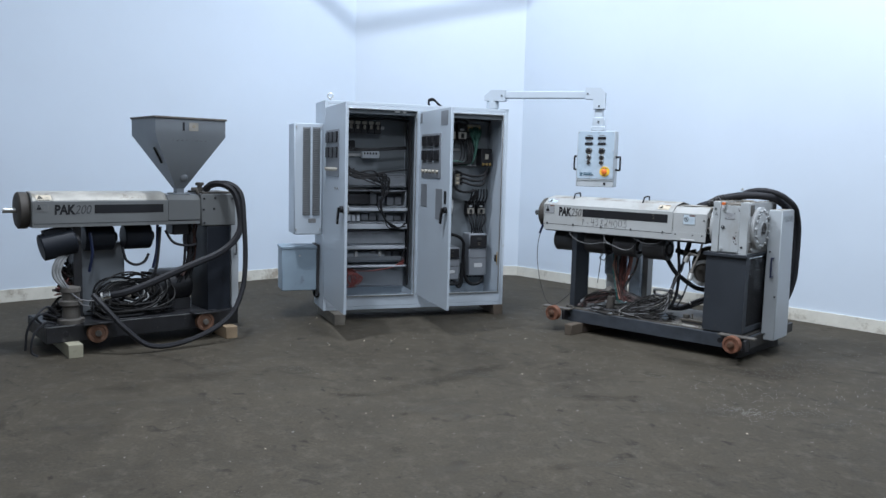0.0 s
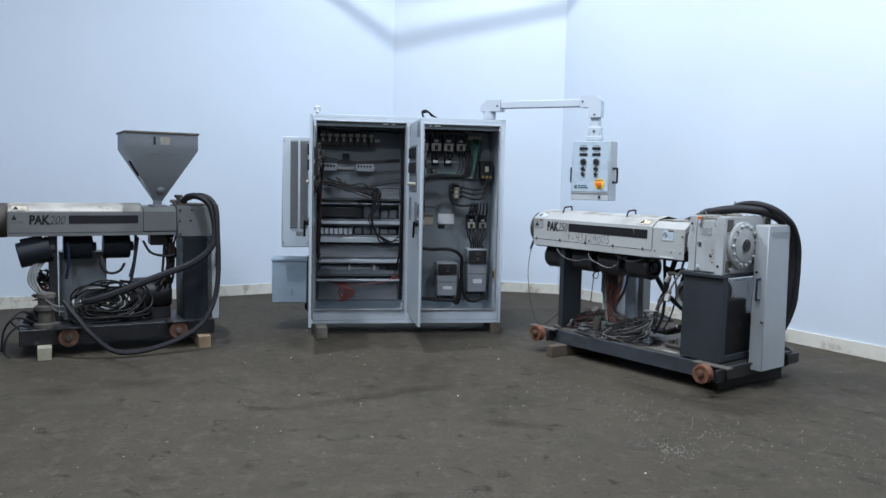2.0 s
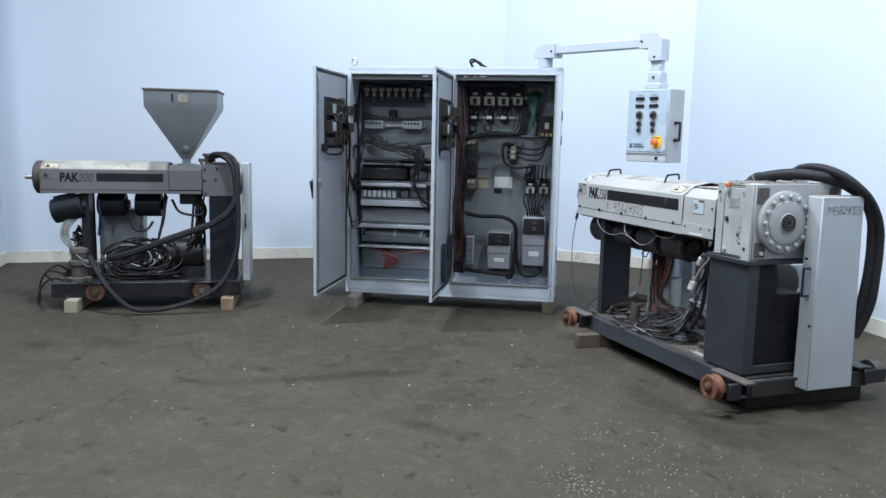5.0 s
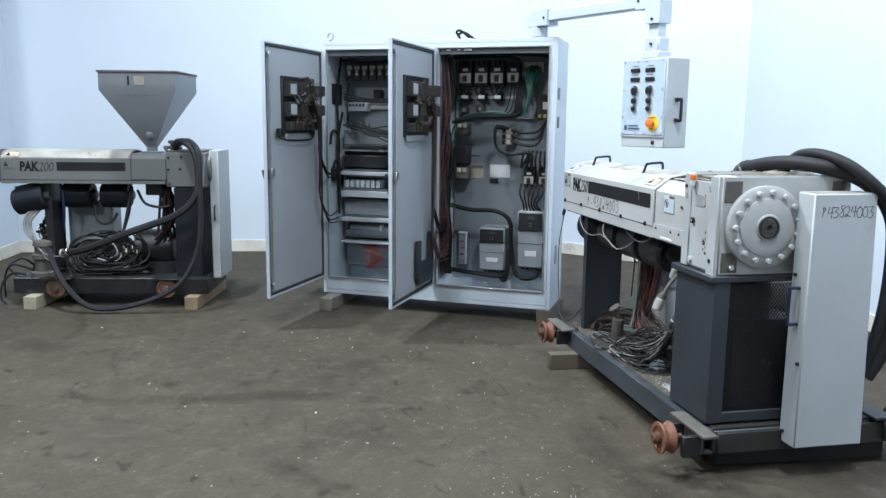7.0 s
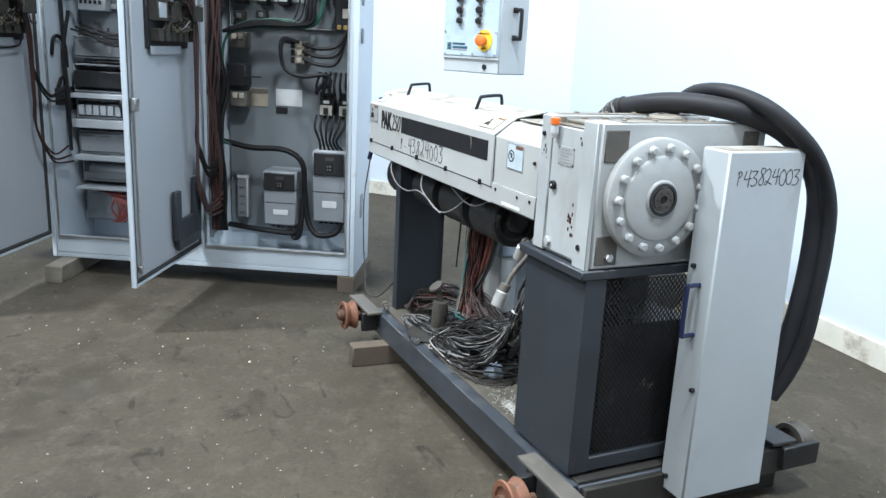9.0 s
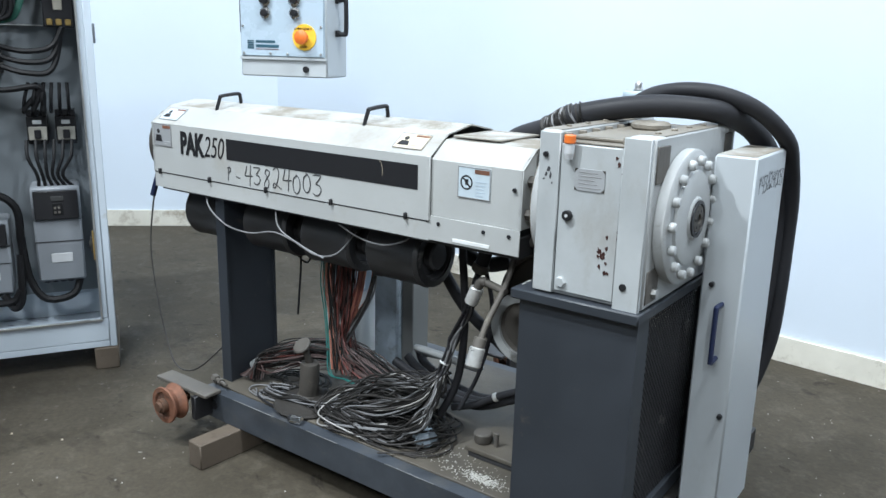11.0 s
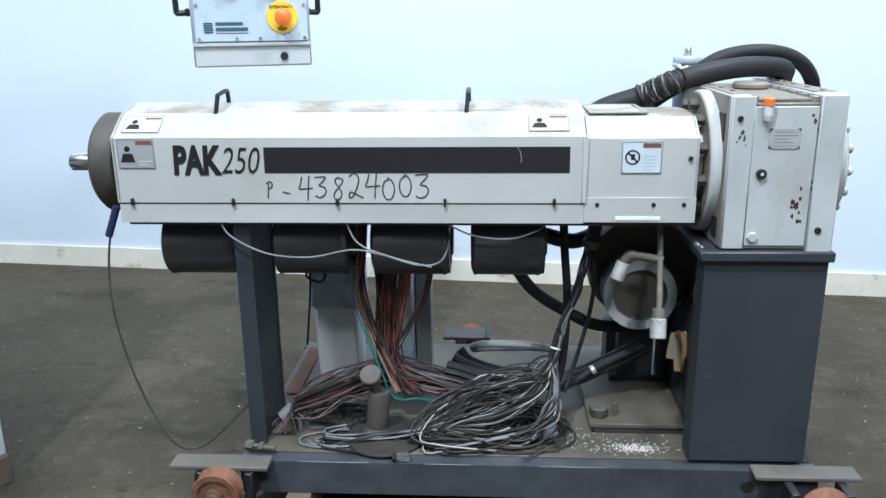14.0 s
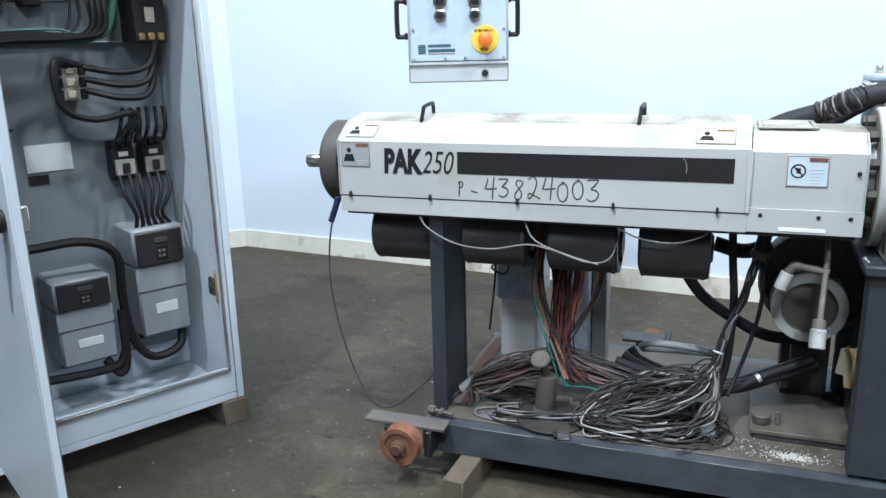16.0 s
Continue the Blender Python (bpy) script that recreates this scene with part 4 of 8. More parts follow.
def drive(x, z, w, h):
    t = thing("motor_drive", CAB, "grey motor drive with a dark keypad head", "drive", "motor drives")
    part("case", boxes((x, x + w, 0.20, 0.393, z, z + h * 0.655), (x - 0.002, x + w + 0.002, 0.195, 0.393, z + h * 0.655, z + h), b=0.009), M_DRIVE, t)
    part("head", boxes((x + 0.008, x + w - 0.008, 0.186, 0.197, z + h * 0.665, z + h * 0.965), b=0.004), M_PLASTIC, t, "black keypad face")
    part("keypad", boxes((x + w * 0.42, x + w * 0.64, 0.183, 0.188, z + h * 0.71, z + h * 0.84)), M_CABLE, t)
    part("display", boxes((x + w * 0.40, x + w * 0.66, 0.183, 0.188, z + h * 0.86, z + h * 0.91), b=0.001), M_GASKET, t, "unlit display")
    each("key", [(x + w * (0.45 + 0.08 * i), x + w * (0.50 + 0.08 * i), 0.181, 0.184, z + h * (0.73 + 0.045 * j), z + h * (0.755 + 0.045 * j)) for i in range(2) for j in range(2)], M_CAST, t, b=0.0006)
    part("rating_plate", boxes((x + w * 0.3, x + w * 0.75, 0.197, 0.201, z + h * 0.2, z + h * 0.3)), M_DUCT, t, "pale rating plate")
    part("seam", boxes((x, x + w, 0.198, 0.202, z + h * 0.42, z + h * 0.43), b=0.0005), M_PLASTIC, t)
    bm = bmesh.new()
    for k in range(5):
        rod(bm, (x + w * (0.15 + 0.17 * k), 0.3, z + 0.004), (x + w * (0.15 + 0.17 * k), 0.3, z - 0.03), 0.014, 8)
    part("cable_gland", bm, M_CABLE, t)


drive(1.225, 0.33, 0.20, 0.33)
drive(1.525, 0.37, 0.195, 0.43)
for x0, x1, z0, z1, mat, nm, lb in ((1.09, 1.20, 1.02, 1.13, M_GREYCARD, "warning_label", "yellowed warning label on the plate"), (1.25, 1.41, 1.03, 1.13, M_DUCT, "paper_label", "white paper label on the plate"),
                                     (1.25, 1.32, 0.985, 1.02, M_PLASTIC, "black_label", "small black label on the plate"), (1.1, 1.2, 1.10, 1.125, M_CAST, "heading_strip", "faded brown heading of the label")):
    t = thing(nm, CAB, lb, "label")
    part("sheet", boxes((x0, x1, 0.386 if nm == "heading_strip" else 0.39, 0.394, z0, z1), b=0.0005), mat, t)
module("wire_channel", 1.02, 1.09, 0.34, 0.60, 0.06, M_DRIVE, "grey wire channel with a pale folded edge", "duct", [(0.0, 1.06, 0.93, 1.0, M_DUCT, "top_edge"), (0.84, 1.0, 0.0, 0.93, M_DUCT, "side_edge")] + [(0.2, 0.7, 0.1 + 0.2 * i, 0.13 + 0.2 * i, M_CARD, "slot") for i in range(4)])
loom("black_cable", [[(1.45, 0.25, 1.32 + 0.04 * k), (1.56, 0.2, 1.29 + 0.045 * k), (1.66, 0.2, 1.31 + 0.045 * k), (1.71, 0.23, 1.48)] for k in range(3)]
     + [[(1.39 + 0.02 * k, 0.24, 1.41), (1.34, 0.2, 1.40 + 0.01 * k), (1.35, 0.2, 1.27), (1.45, 0.2, 1.22), (1.6, 0.22, 1.23), (1.53 + 0.04 * k, 0.24, 1.13)] for k in range(3)], 0.012, M_CABLE, "thick black power cables in the drive bay")
loom("feeder_cable", [[(0.98, 0.22, 0.82), (1.15, 0.22, 0.79), (1.35, 0.2, 0.79), (1.46, 0.2, 0.72), (1.47, 0.22, 0.55), (1.49, 0.22, 0.38), (1.55, 0.2, 0.29), (1.66, 0.21, 0.30), (1.70, 0.25, 0.38)],
                      [(1.0, 0.24, 0.31), (1.2, 0.2, 0.30), (1.4, 0.2, 0.29), (1.45, 0.2, 0.34)], [(1.38, 0.22, 0.32), (1.42, 0.2, 0.26), (1.45, 0.2, 0.31), (1.46, 0.22, 0.5)]], 0.017, M_CABLE, "stout black feeder cables looping under the drives")
loom("black_drop", [[(1.53 + 0.036 * k, 0.26, 1.0), (1.53 + 0.034 * k, 0.22, 0.93), (1.56 + 0.02 * k, 0.22, 0.85), (1.56 + 0.03 * k, 0.25, 0.78)] for k in range(6)]
     + [[(1.53 + 0.036 * k, 0.26, 1.12), (1.54 + 0.034 * k, 0.22, 1.18), (1.56 + 0.03 * k, 0.23, 1.25)] for k in range(6)], 0.0075, M_CABLE, "black drops between contactors and drives")
loom("green_wire", [[(1.57 + 0.012 * k, 0.3, 1.87), (1.58 + 0.006 * k, 0.24, 1.75), (1.56, 0.22, 1.6 - 0.01 * k), (1.5, 0.22, 1.5), (1.35, 0.22, 1.49 + 0.01 * k), (1.1, 0.22, 1.47 + 0.008 * k), (1.0, 0.2, 1.38), (0.98 + 0.006 * k, 0.18, 1.1), (0.975, 0.18, 0.85), (1.1, 0.25, 0.78)] for k in range(5)], 0.007, M_GREEN, "green earth wires along the drive bay")
loom("green_fan", [[(1.525 + 0.014 * k, 0.29, 1.86), (1.53 + 0.0125 * k, 0.27, 1.80), (1.555 + 0.006 * k, 0.25, 1.73), (1.572 + 0.002 * k, 0.235, 1.66)] for k in range(10)], 0.0055, M_GREEN, "fan of green earth wires under their terminal strip")
loom("black_riser", [[(1.49 + 0.02 * k, 0.28, 1.76), (1.49 + 0.02 * k, 0.2, 1.62), (1.45 + 0.02 * k, 0.2, 1.51), (1.2, 0.2, 1.495 + 0.01 * k), (1.0, 0.19, 1.45)] for k in range(3)]
     + [[(0.965 + 0.01 * k, 0.12, 1.93), (0.975 + 0.012 * (3 * k % 5), 0.12 + 0.012 * k, 1.65), (0.965 + 0.01 * (2 * k % 6), 0.10, 1.4), (0.97 + 0.011 * (5 * k % 7), 0.11 + 0.01 * k, 1.15), (0.965 + 0.01 * k, 0.1, 0.9), (0.975 + 0.012 * (4 * k % 6), 0.12, 0.6), (0.975 + 0.01 * k, 0.12, 0.3)] for k in range(6)], 0.011, M_CABLE, "black wires bundled at the drive bay's side")
loom("red_brown_wire", [[(0.955 + 0.007 * k, 0.09, 1.95), (0.96 + 0.011 * (3 * k % 7), 0.07, 1.6), (0.95 + 0.012 * (2 * k % 7), 0.06, 1.25), (0.955 + 0.009 * k, 0.07, 1.0), (0.96 + 0.013 * (4 * k % 7), 0.06, 0.7), (0.97 + 0.006 * k, 0.08, 0.4)] for k in range(5)], 0.0055, M_REDDARK, "red-brown wires bundled at the drive bay's side")
for nm, mat, n, r, lb in (("dark_bundle", M_CABLE, 16, 0.007, "tangled black wires up the drive bay's edge"), ("brown_bundle", M_REDDARK, 9, 0.0055, "tangled red-brown wires up the drive bay's edge")):
    rows = []
    for k in range(n):
        w = [rng.uniform(-0.024, 0.024) for _ in range(7)]
        rows.append([(0.978 + w[i], 0.085 + 0.5 * w[6 - i], z) for i, z in enumerate((1.94, 1.68, 1.42, 1.12, 0.86, 0.58, 0.31))][(k % 3):])
    loom(nm, rows, r, mat, lb)
loom("top_cable", [[(1.0, 0.2, 1.94), (1.3, 0.18, 1.95), (1.6, 0.2, 1.94), (1.72, 0.22, 1.93)], [(1.0, 0.22, 1.925), (1.4, 0.2, 1.93), (1.5, 0.26, 1.91)]], 0.010, M_CABLE, "black cables under the cabinet's roof")

# -- on and round the cabinet
cooler = thing("side_cooler", CAB, "pale grey cabinet cooler with two louvre strips", "cooler")
part("case", boxes((-0.262, -0.002, 0.085, 0.42, 0.81, 1.835), b=0.008), M_GREYPAINT, cooler)
for x0, x1 in ((-0.185, -0.115), (-0.095, -0.025)):
    vent = part("grille", boxes((x0, x1, 0.080, 0.086, 0.99, 1.80), b=0.001), M_DRIVE, cooler, "grey louvre strip")
    first = part("slat", boxes((x0 + 0.004, x1 - 0.004, 0.072, 0.081, 0.995, 1.006), b=0.002), M_OLDGREY, vent)
    for k in range(1, 40):
        again(first, vent, pose(0, 0, 0.02 * k))
part("badge", boxes((-0.13, -0.06, 0.082, 0.086, 0.92, 0.96)), M_GREYINK, cooler)
pegs("screw", [((x, 0.087, z), (x, 0.076, z), 0.008) for x in (-0.245, -0.02) for z in (0.86, 1.8)], M_STEEL, cooler)
tbox = thing("transformer_box", CAB, "blue-grey steel transformer box on the cabinet's side", "electrical box")
part("case", boxes((-0.355, -0.03, 0.19, 0.45, 0.27, 0.665), b=0.006), M_BLUEGREY, tbox)
part("lid", boxes((-0.362, -0.024, 0.183, 0.457, 0.665, 0.69), b=0.004), M_BLUEGREY, tbox, "folded lid")
part("bracket", boxes((-0.03, 0.0, 0.2, 0.44, 0.22, 0.70), b=0.004), M_BLACK, tbox, "dark mounting bracket")
part("screw", rod(bmesh.new(), (-0.19, 0.19, 0.60), (-0.19, 0.18, 0.60), 0.01, 8), M_STEEL, tbox)
loom("grey_lead", [[(-0.03, 0.3, 0.27), (-0.04, 0.25, 0.22), (-0.02, 0.2, 0.2), (0.0, 0.18, 0.24)]], 0.01, M_CABLE, "black lead under the transformer box")
loom("antenna_lead", [[(1.06, 0.2, CZ1), (1.05, 0.18, CZ1 + 0.05), (1.10, 0.16, CZ1 + 0.06), (1.16, 0.17, CZ1 + 0.02), (1.2, 0.2, CZ1 + 0.006)], [(1.07, 0.2, CZ1), (1.04, 0.15, CZ1 + 0.06), (1.08, 0.12, CZ1 + 0.07), (1.14, 0.15, CZ1 + 0.02)]], 0.009, M_CABLE, "loose black cable ends on the cabinet's roof")
for x, y0, y1, turn, mat, lb in ((0.105, -0.205, 0.45, 3, M_WOODGREY, "grey weathered timber beam under the cabinet, its end sticking out"), (1.775, -0.01, 0.44, -3, M_WOODDARK, "dark brown timber block under the cabinet")):
    t = thing("timber_block", CAB @ pose(x, 0, 0, 0, 0, turn), lb, "timber", "timber blocks")
    part("block", boxes((-0.05, 0.05, y0, y1, 0.0, 0.099), b=0.004), mat, t)

# -- swing arm and control box
arm = thing("swing_arm", pose(0, 0, 0), "pale grey swing arm from the cabinet's roof to the control box", "arm")
a0 = CAB @ Vector((1.675, 0.06, 0))
a1 = Vector((-4.01, 6.48, 0))
ang = math.degrees(math.atan2(a1.y - a0.y, a1.x - a0.x))
span = (a1 - a0).length
arm.matrix_world = pose(a0.x, a0.y, 0, 0, 0, ang)
part("base", rod(bmesh.new(), (0, 0, CZ1 - 0.002), (0, 0, 2.12), 0.06, 18), M_GREYPAINT, arm)
part("elbow", prism(bmesh.new(), [(-0.075, 2.12), (0.13, 2.12), (0.13, 2.225), (-0.01, 2.225), (-0.075, 2.17)], "y", -0.055, 0.055), M_GREYPAINT, arm, "cast corner piece")
part("beam", boxes((0.12, span - 0.1, -0.04, 0.04, 2.147, 2.215), b=0.006), M_GREYPAINT, arm)
part("elbow", prism(bmesh.new(), [(span - 0.13, 2.14), (span - 0.055, 2.14), (span - 0.055, 2.05), (span + 0.055, 2.05), (span + 0.055, 2.20), (span + 0.01, 2.245), (span - 0.13, 2.245)], "y", -0.055, 0.055), M_GREYPAINT, arm, "cast corner piece")
part("drop_tube", boxes((span - 0.04, span + 0.04, -0.035, 0.035, 1.95, 2.055), b=0.006), M_GREYPAINT, arm)
part("swivel", boxes((span - 0.055, span + 0.055, -0.05, 0.05, 1.885, 1.97), (span - 0.065, span + 0.065, -0.06, 0.06, 1.842, 1.89), b=0.008), M_GREYPAINT, arm)
pegs("screw", [((x, -0.05, z), (x, -0.062, z), 0.008) for x, z in ((0.1, 2.17), (span - 0.11, 2.19), (span, 2.075), (span, 1.93))], M_PLASTIC, arm)

PB = pose(-4.138, 6.322, 0, 0, 0, 22)
pbox = thing("control_box", PB, "hanging grey control box with a pale blue face", "control box")
PWID, PZ0, PZ1 = 0.355, 1.317, 1.842
part("case", boxes((0, PWID, 0.012, 0.2, PZ0, PZ1), b=0.005), M_BOXPAINT, pbox)
part("front_plate", boxes((0.008, PWID - 0.008, 0.002, 0.014, PZ0 + 0.075, PZ1 - 0.005), b=0.002), M_PANELBLUE, pbox, "pale blue front plate")
part("fold", boxes((0.0, PWID, 0.004, 0.014, PZ0 + 0.062, PZ0 + 0.072), b=0.001), M_BOXPAINT, pbox)
for x in (0.115, 0.235):
    for z in (1.775, 1.722):
        part("digital_meter", boxes((x - 0.04, x + 0.035, -0.006, 0.003, z - 0.012, z + 0.012)), M_PLASTIC, pbox, "black digital meter")
    for z in (1.80, 1.748):
        part("caption_bar", boxes((x - 0.028, x + 0.022, 0.0, 0.003, z - 0.003, z + 0.003), b=0.0004), M_GREYINK, pbox)
    for z, r in ((1.655, 0.021), (1.595, 0.016), (1.548, 0.014)):
        bm = lathe(bmesh.new(), (x, 0.003, z), (0, -1, 0), [(0, 0), (r * 1.25, 0), (r * 1.25, 0.006), (r, 0.008), (r * 0.85, 0.022), (0, 0.024)], 14)
        part("knob", bm, M_PLASTIC, pbox, "black knob" if r > 0.02 else "dark push button")
        part("knob_collar", lathe(bmesh.new(), (x, 0.0025, z), (0, -1, 0), [(r * 1.0, 0), (r * 1.6, 0.001), (r * 1.5, 0.009), (r * 1.0, 0.011)], 16), M_CHROME, pbox)
bm = lathe(bmesh.new(), (0.27, 0.002, 1.463), (0, -1, 0), [(0, 0), (0.048, 0), (0.047, 0.004), (0, 0.004)], 28)
stop = part("stop_plate", bm, M_YELLOW, pbox, "round yellow plate of the stop button")
part("stop_button", lathe(bmesh.new(), (0.27, -0.001, 1.463), (0, -1, 0), [(0, 0), (0.018, 0), (0.017, 0.018), (0.026, 0.022), (0.025, 0.034), (0.012, 0.040), (0, 0.041)], 20), M_ORANGE, stop, "orange-red mushroom button")
lettering("EMERGENCY", 0.0125, stop, pose(0.232, -0.0026, 1.489) @ FACING, M_INK, "lettering")
lettering("STOP", 0.0125, stop, pose(0.253, -0.0026, 1.424) @ FACING, M_INK, "lettering")
bm = bmesh.new()
for k in range(5):
    box(bm, 0.035, 0.062, 0.0005, 0.003, 1.418 + k * 0.0066, 1.4225 + k * 0.0066, 0.0004)
part("emblem", bm, M_EMBLEM, pbox, "striped deep teal emblem")
each("brand_bar", ((0.07, 0.15, 0.0005, 0.003, 1.4405, 1.4495), (0.07, 0.165, 0.0005, 0.003, 1.4235, 1.434)), M_EMBLEM, pbox, "deep teal brand bar", 0.0004)
part("red_rule", boxes((0.07, 0.165, 0.0005, 0.003, 1.4165, 1.4185), b=0.0004), M_RED, pbox)
pegs("screw", [((x, 0.003, z), (x, -0.003, z), 0.0045) for x in (0.02, 0.13, 0.2, PWID - 0.02) for z in (PZ0 + 0.085, PZ1 - 0.015)] + [((x, 0.003, z), (x, -0.003, z), 0.0045) for z in (1.5, 1.66) for x in (0.018, PWID - 0.018)], M_STEEL, pbox, n=8)
part("blanking_plug", rod(bmesh.new(), (0.27, 0.013, 1.347), (0.27, 0.004, 1.347), 0.012, 12), M_PLASTIC, pbox, "black blanking plug")
for s, x in ((-1, 0.0), (1, PWID)):
    bm = bmesh.new()
    tube(bm, [(x - s * 0.004, 0.1, 1.60), (x + s * 0.035, 0.1, 1.602), (x + s * 0.04, 0.1, 1.59), (x + s * 0.04, 0.1, 1.49), (x + s * 0.035, 0.1, 1.478), (x - s * 0.004, 0.1, 1.48)], 0.009, 8, 3)
    for z in (1.48, 1.60):
        box(bm, min(x, x + s * 0.014), max(x, x + s * 0.014), 0.086, 0.114, z - 0.012, z + 0.012)
    part("grip", bm, M_PLASTIC, pbox, "black pull handle")

# ---------------------------------------------------------------- large extruder

P5 = pose(-3.4, 6.04, 0, 0, 0, 1.5)
ex5 = thing("extruder", P5, "large cream-white extruder on a dark wheeled frame, stripped of its hopper", "extruder")
AX_Y, AX_Z = 0.19, 1.052
COVER = [(0.0, 0.968), (0.0, 1.148), (0.085, 1.206), (0.20, 1.226), (0.31, 1.206), (0.39, 1.148), (0.39, 0.968)]


bm = bmesh.new()
box(bm, -0.875, 0.415, 0.0, 0.004, 0.968, 1.148, 0.0008)
cover = part("barrel_cover", bm, M_CREAM, ex5, "cream sheet-metal sides of the barrel cover")
part("back_sheet", boxes((-0.875, 0.415, 0.386, 0.39, 0.968, 1.148), b=0.0008), M_CREAM, cover)
part("cover_top", shell(bmesh.new(), COVER[2:5], "x", -0.875, 0.415, -0.004), M_CREAM_TOP, cover, "flat crown of the cover with patches of brown dust")
for k in (1, 4):
    part("cover_slope", shell(bmesh.new(), COVER[k:k + 2], "x", -0.875, 0.415, -0.004), M_SLOPE, cover, "sloping cover sheet, greyed with dust")
part("end_plate", prism(bmesh.new(), COVER, "x", -0.872, -0.866), M_CREAM, cover)
bm = bmesh.new()
shell(bm, [(0.012, 0.912), (0.0, 0.912), (0.0, 0.966)], "x", -0.87, 0.415, -0.003)
box(bm, 0.415, 0.712, -0.001, 0.004, 0.915, 0.985, 0.001)
part("lower_skirt", bm, M_CREAM, ex5, "cream lower skirt")
part("seam_strip", boxes((-0.87, 0.41, -0.0015, 0.002, 0.9655, 0.9685), b=0.0005), M_INK, ex5, "dark seam under the cover")
part("skirt_core", boxes((-0.86, 0.70, 0.02, 0.37, 0.90, 0.96)), M_BLACK, ex5)
FEED = [(0.004, 0.985), (0.004, 1.142), (0.07, 1.192), (0.19, 1.198), (0.31, 1.192), (0.386, 1.142), (0.386, 0.985)]
bm = bmesh.new()
box(bm, 0.418, 0.712, 0.004, 0.008, 0.985, 1.142, 0.0008)
feed = part("feed_cover", bm, M_CREAM, ex5, "cream feed-section cover")
part("back_sheet", boxes((0.418, 0.712, 0.382, 0.386, 0.985, 1.142), b=0.0008), M_CREAM, feed)
part("cover_top", shell(bmesh.new(), FEED[2:5], "x", 0.418, 0.712, -0.004), M_CREAM_TOP, feed, "dusty folded top")
for k in (1, 4):
    part("cover_slope", shell(bmesh.new(), FEED[k:k + 2], "x", 0.418, 0.712, -0.004), M_SLOPE, feed, "sloping cover sheet, greyed with dust")
part("end_plate", prism(bmesh.new(), FEED, "x", 0.704, 0.709), M_CREAM, feed)
part("feed_opening", boxes((0.445, 0.575, 0.10, 0.28, 1.197, 1.2015)), M_CREAM_TOP, feed, "grey plate over the feed throat")
part("opening_frame", rim(bmesh.new(), "z", 1.1975, 1.2035, 0.43, 0.59, 0.085, 0.295, 0.014), M_GEAR_TOP, feed)
part("lap_joint", boxes((0.408, 0.42, -0.007, 0.0, 0.97, 1.15), b=0.001), M_CREAM, cover)
each("latch_pin", [(x - 0.004, x + 0.004, -0.012, 0.0, 0.962, 0.982) for x in (-0.83, -0.545, -0.255, 0.04, 0.335)], M_PLASTIC, cover, "small black latch pin", 0.002)
pegs("screw", [((x, 0.003, z), (x, -0.004, z), 0.006) for x, z in ((0.45, 0.965), (0.60, 0.965), (0.68, 0.965), (0.69, 1.09))], M_PLASTIC, feed, n=8)
for x in (-0.60, 0.10):
    bm = bmesh.new()
    tube(bm, [(x - 0.004, 0.085, 1.203), (x, 0.098, 1.245), (x, 0.107, 1.253), (x, 0.178, 1.259), (x, 0.189, 1.25), (x, 0.193, 1.218)], 0.0065, 8, 4)
    part("lift_grip", bm, M_PLASTIC, cover, "black wire lift handle")

# writing and labels on the cover
lettering("PAK", 0.106, cover, pose(-0.706, -0.0016, 1.051) @ FACING, M_INK, bold=0.005, shear=0.05, wide=0.66, label="bold black model lettering")
lettering("250", 0.104, cover, pose(-0.575, -0.0016, 1.051) @ FACING, M_INK, bold=-0.0008, shear=0.28, wide=0.68, label="slanted black model number")
part("stripe", boxes((-0.452, 0.374, -0.0018, 0.0, 1.052, 1.122), b=0.0004), M_INK, cover, "broad black stripe")
part("scratch", tube(bmesh.new(), [(0.234, -0.0018, 1.121), (0.241, -0.0018, 1.110), (0.245, -0.0018, 1.095), (0.244, -0.0018, 1.078)], 0.0011, 5, 4), M_GREYCARD, cover, "pale curved scratch")
handwriting("P-43824003", 0.062, 0.046, cover, pose(-0.455, -0.0012, 0.981) @ FACING, 0.0021, 3)


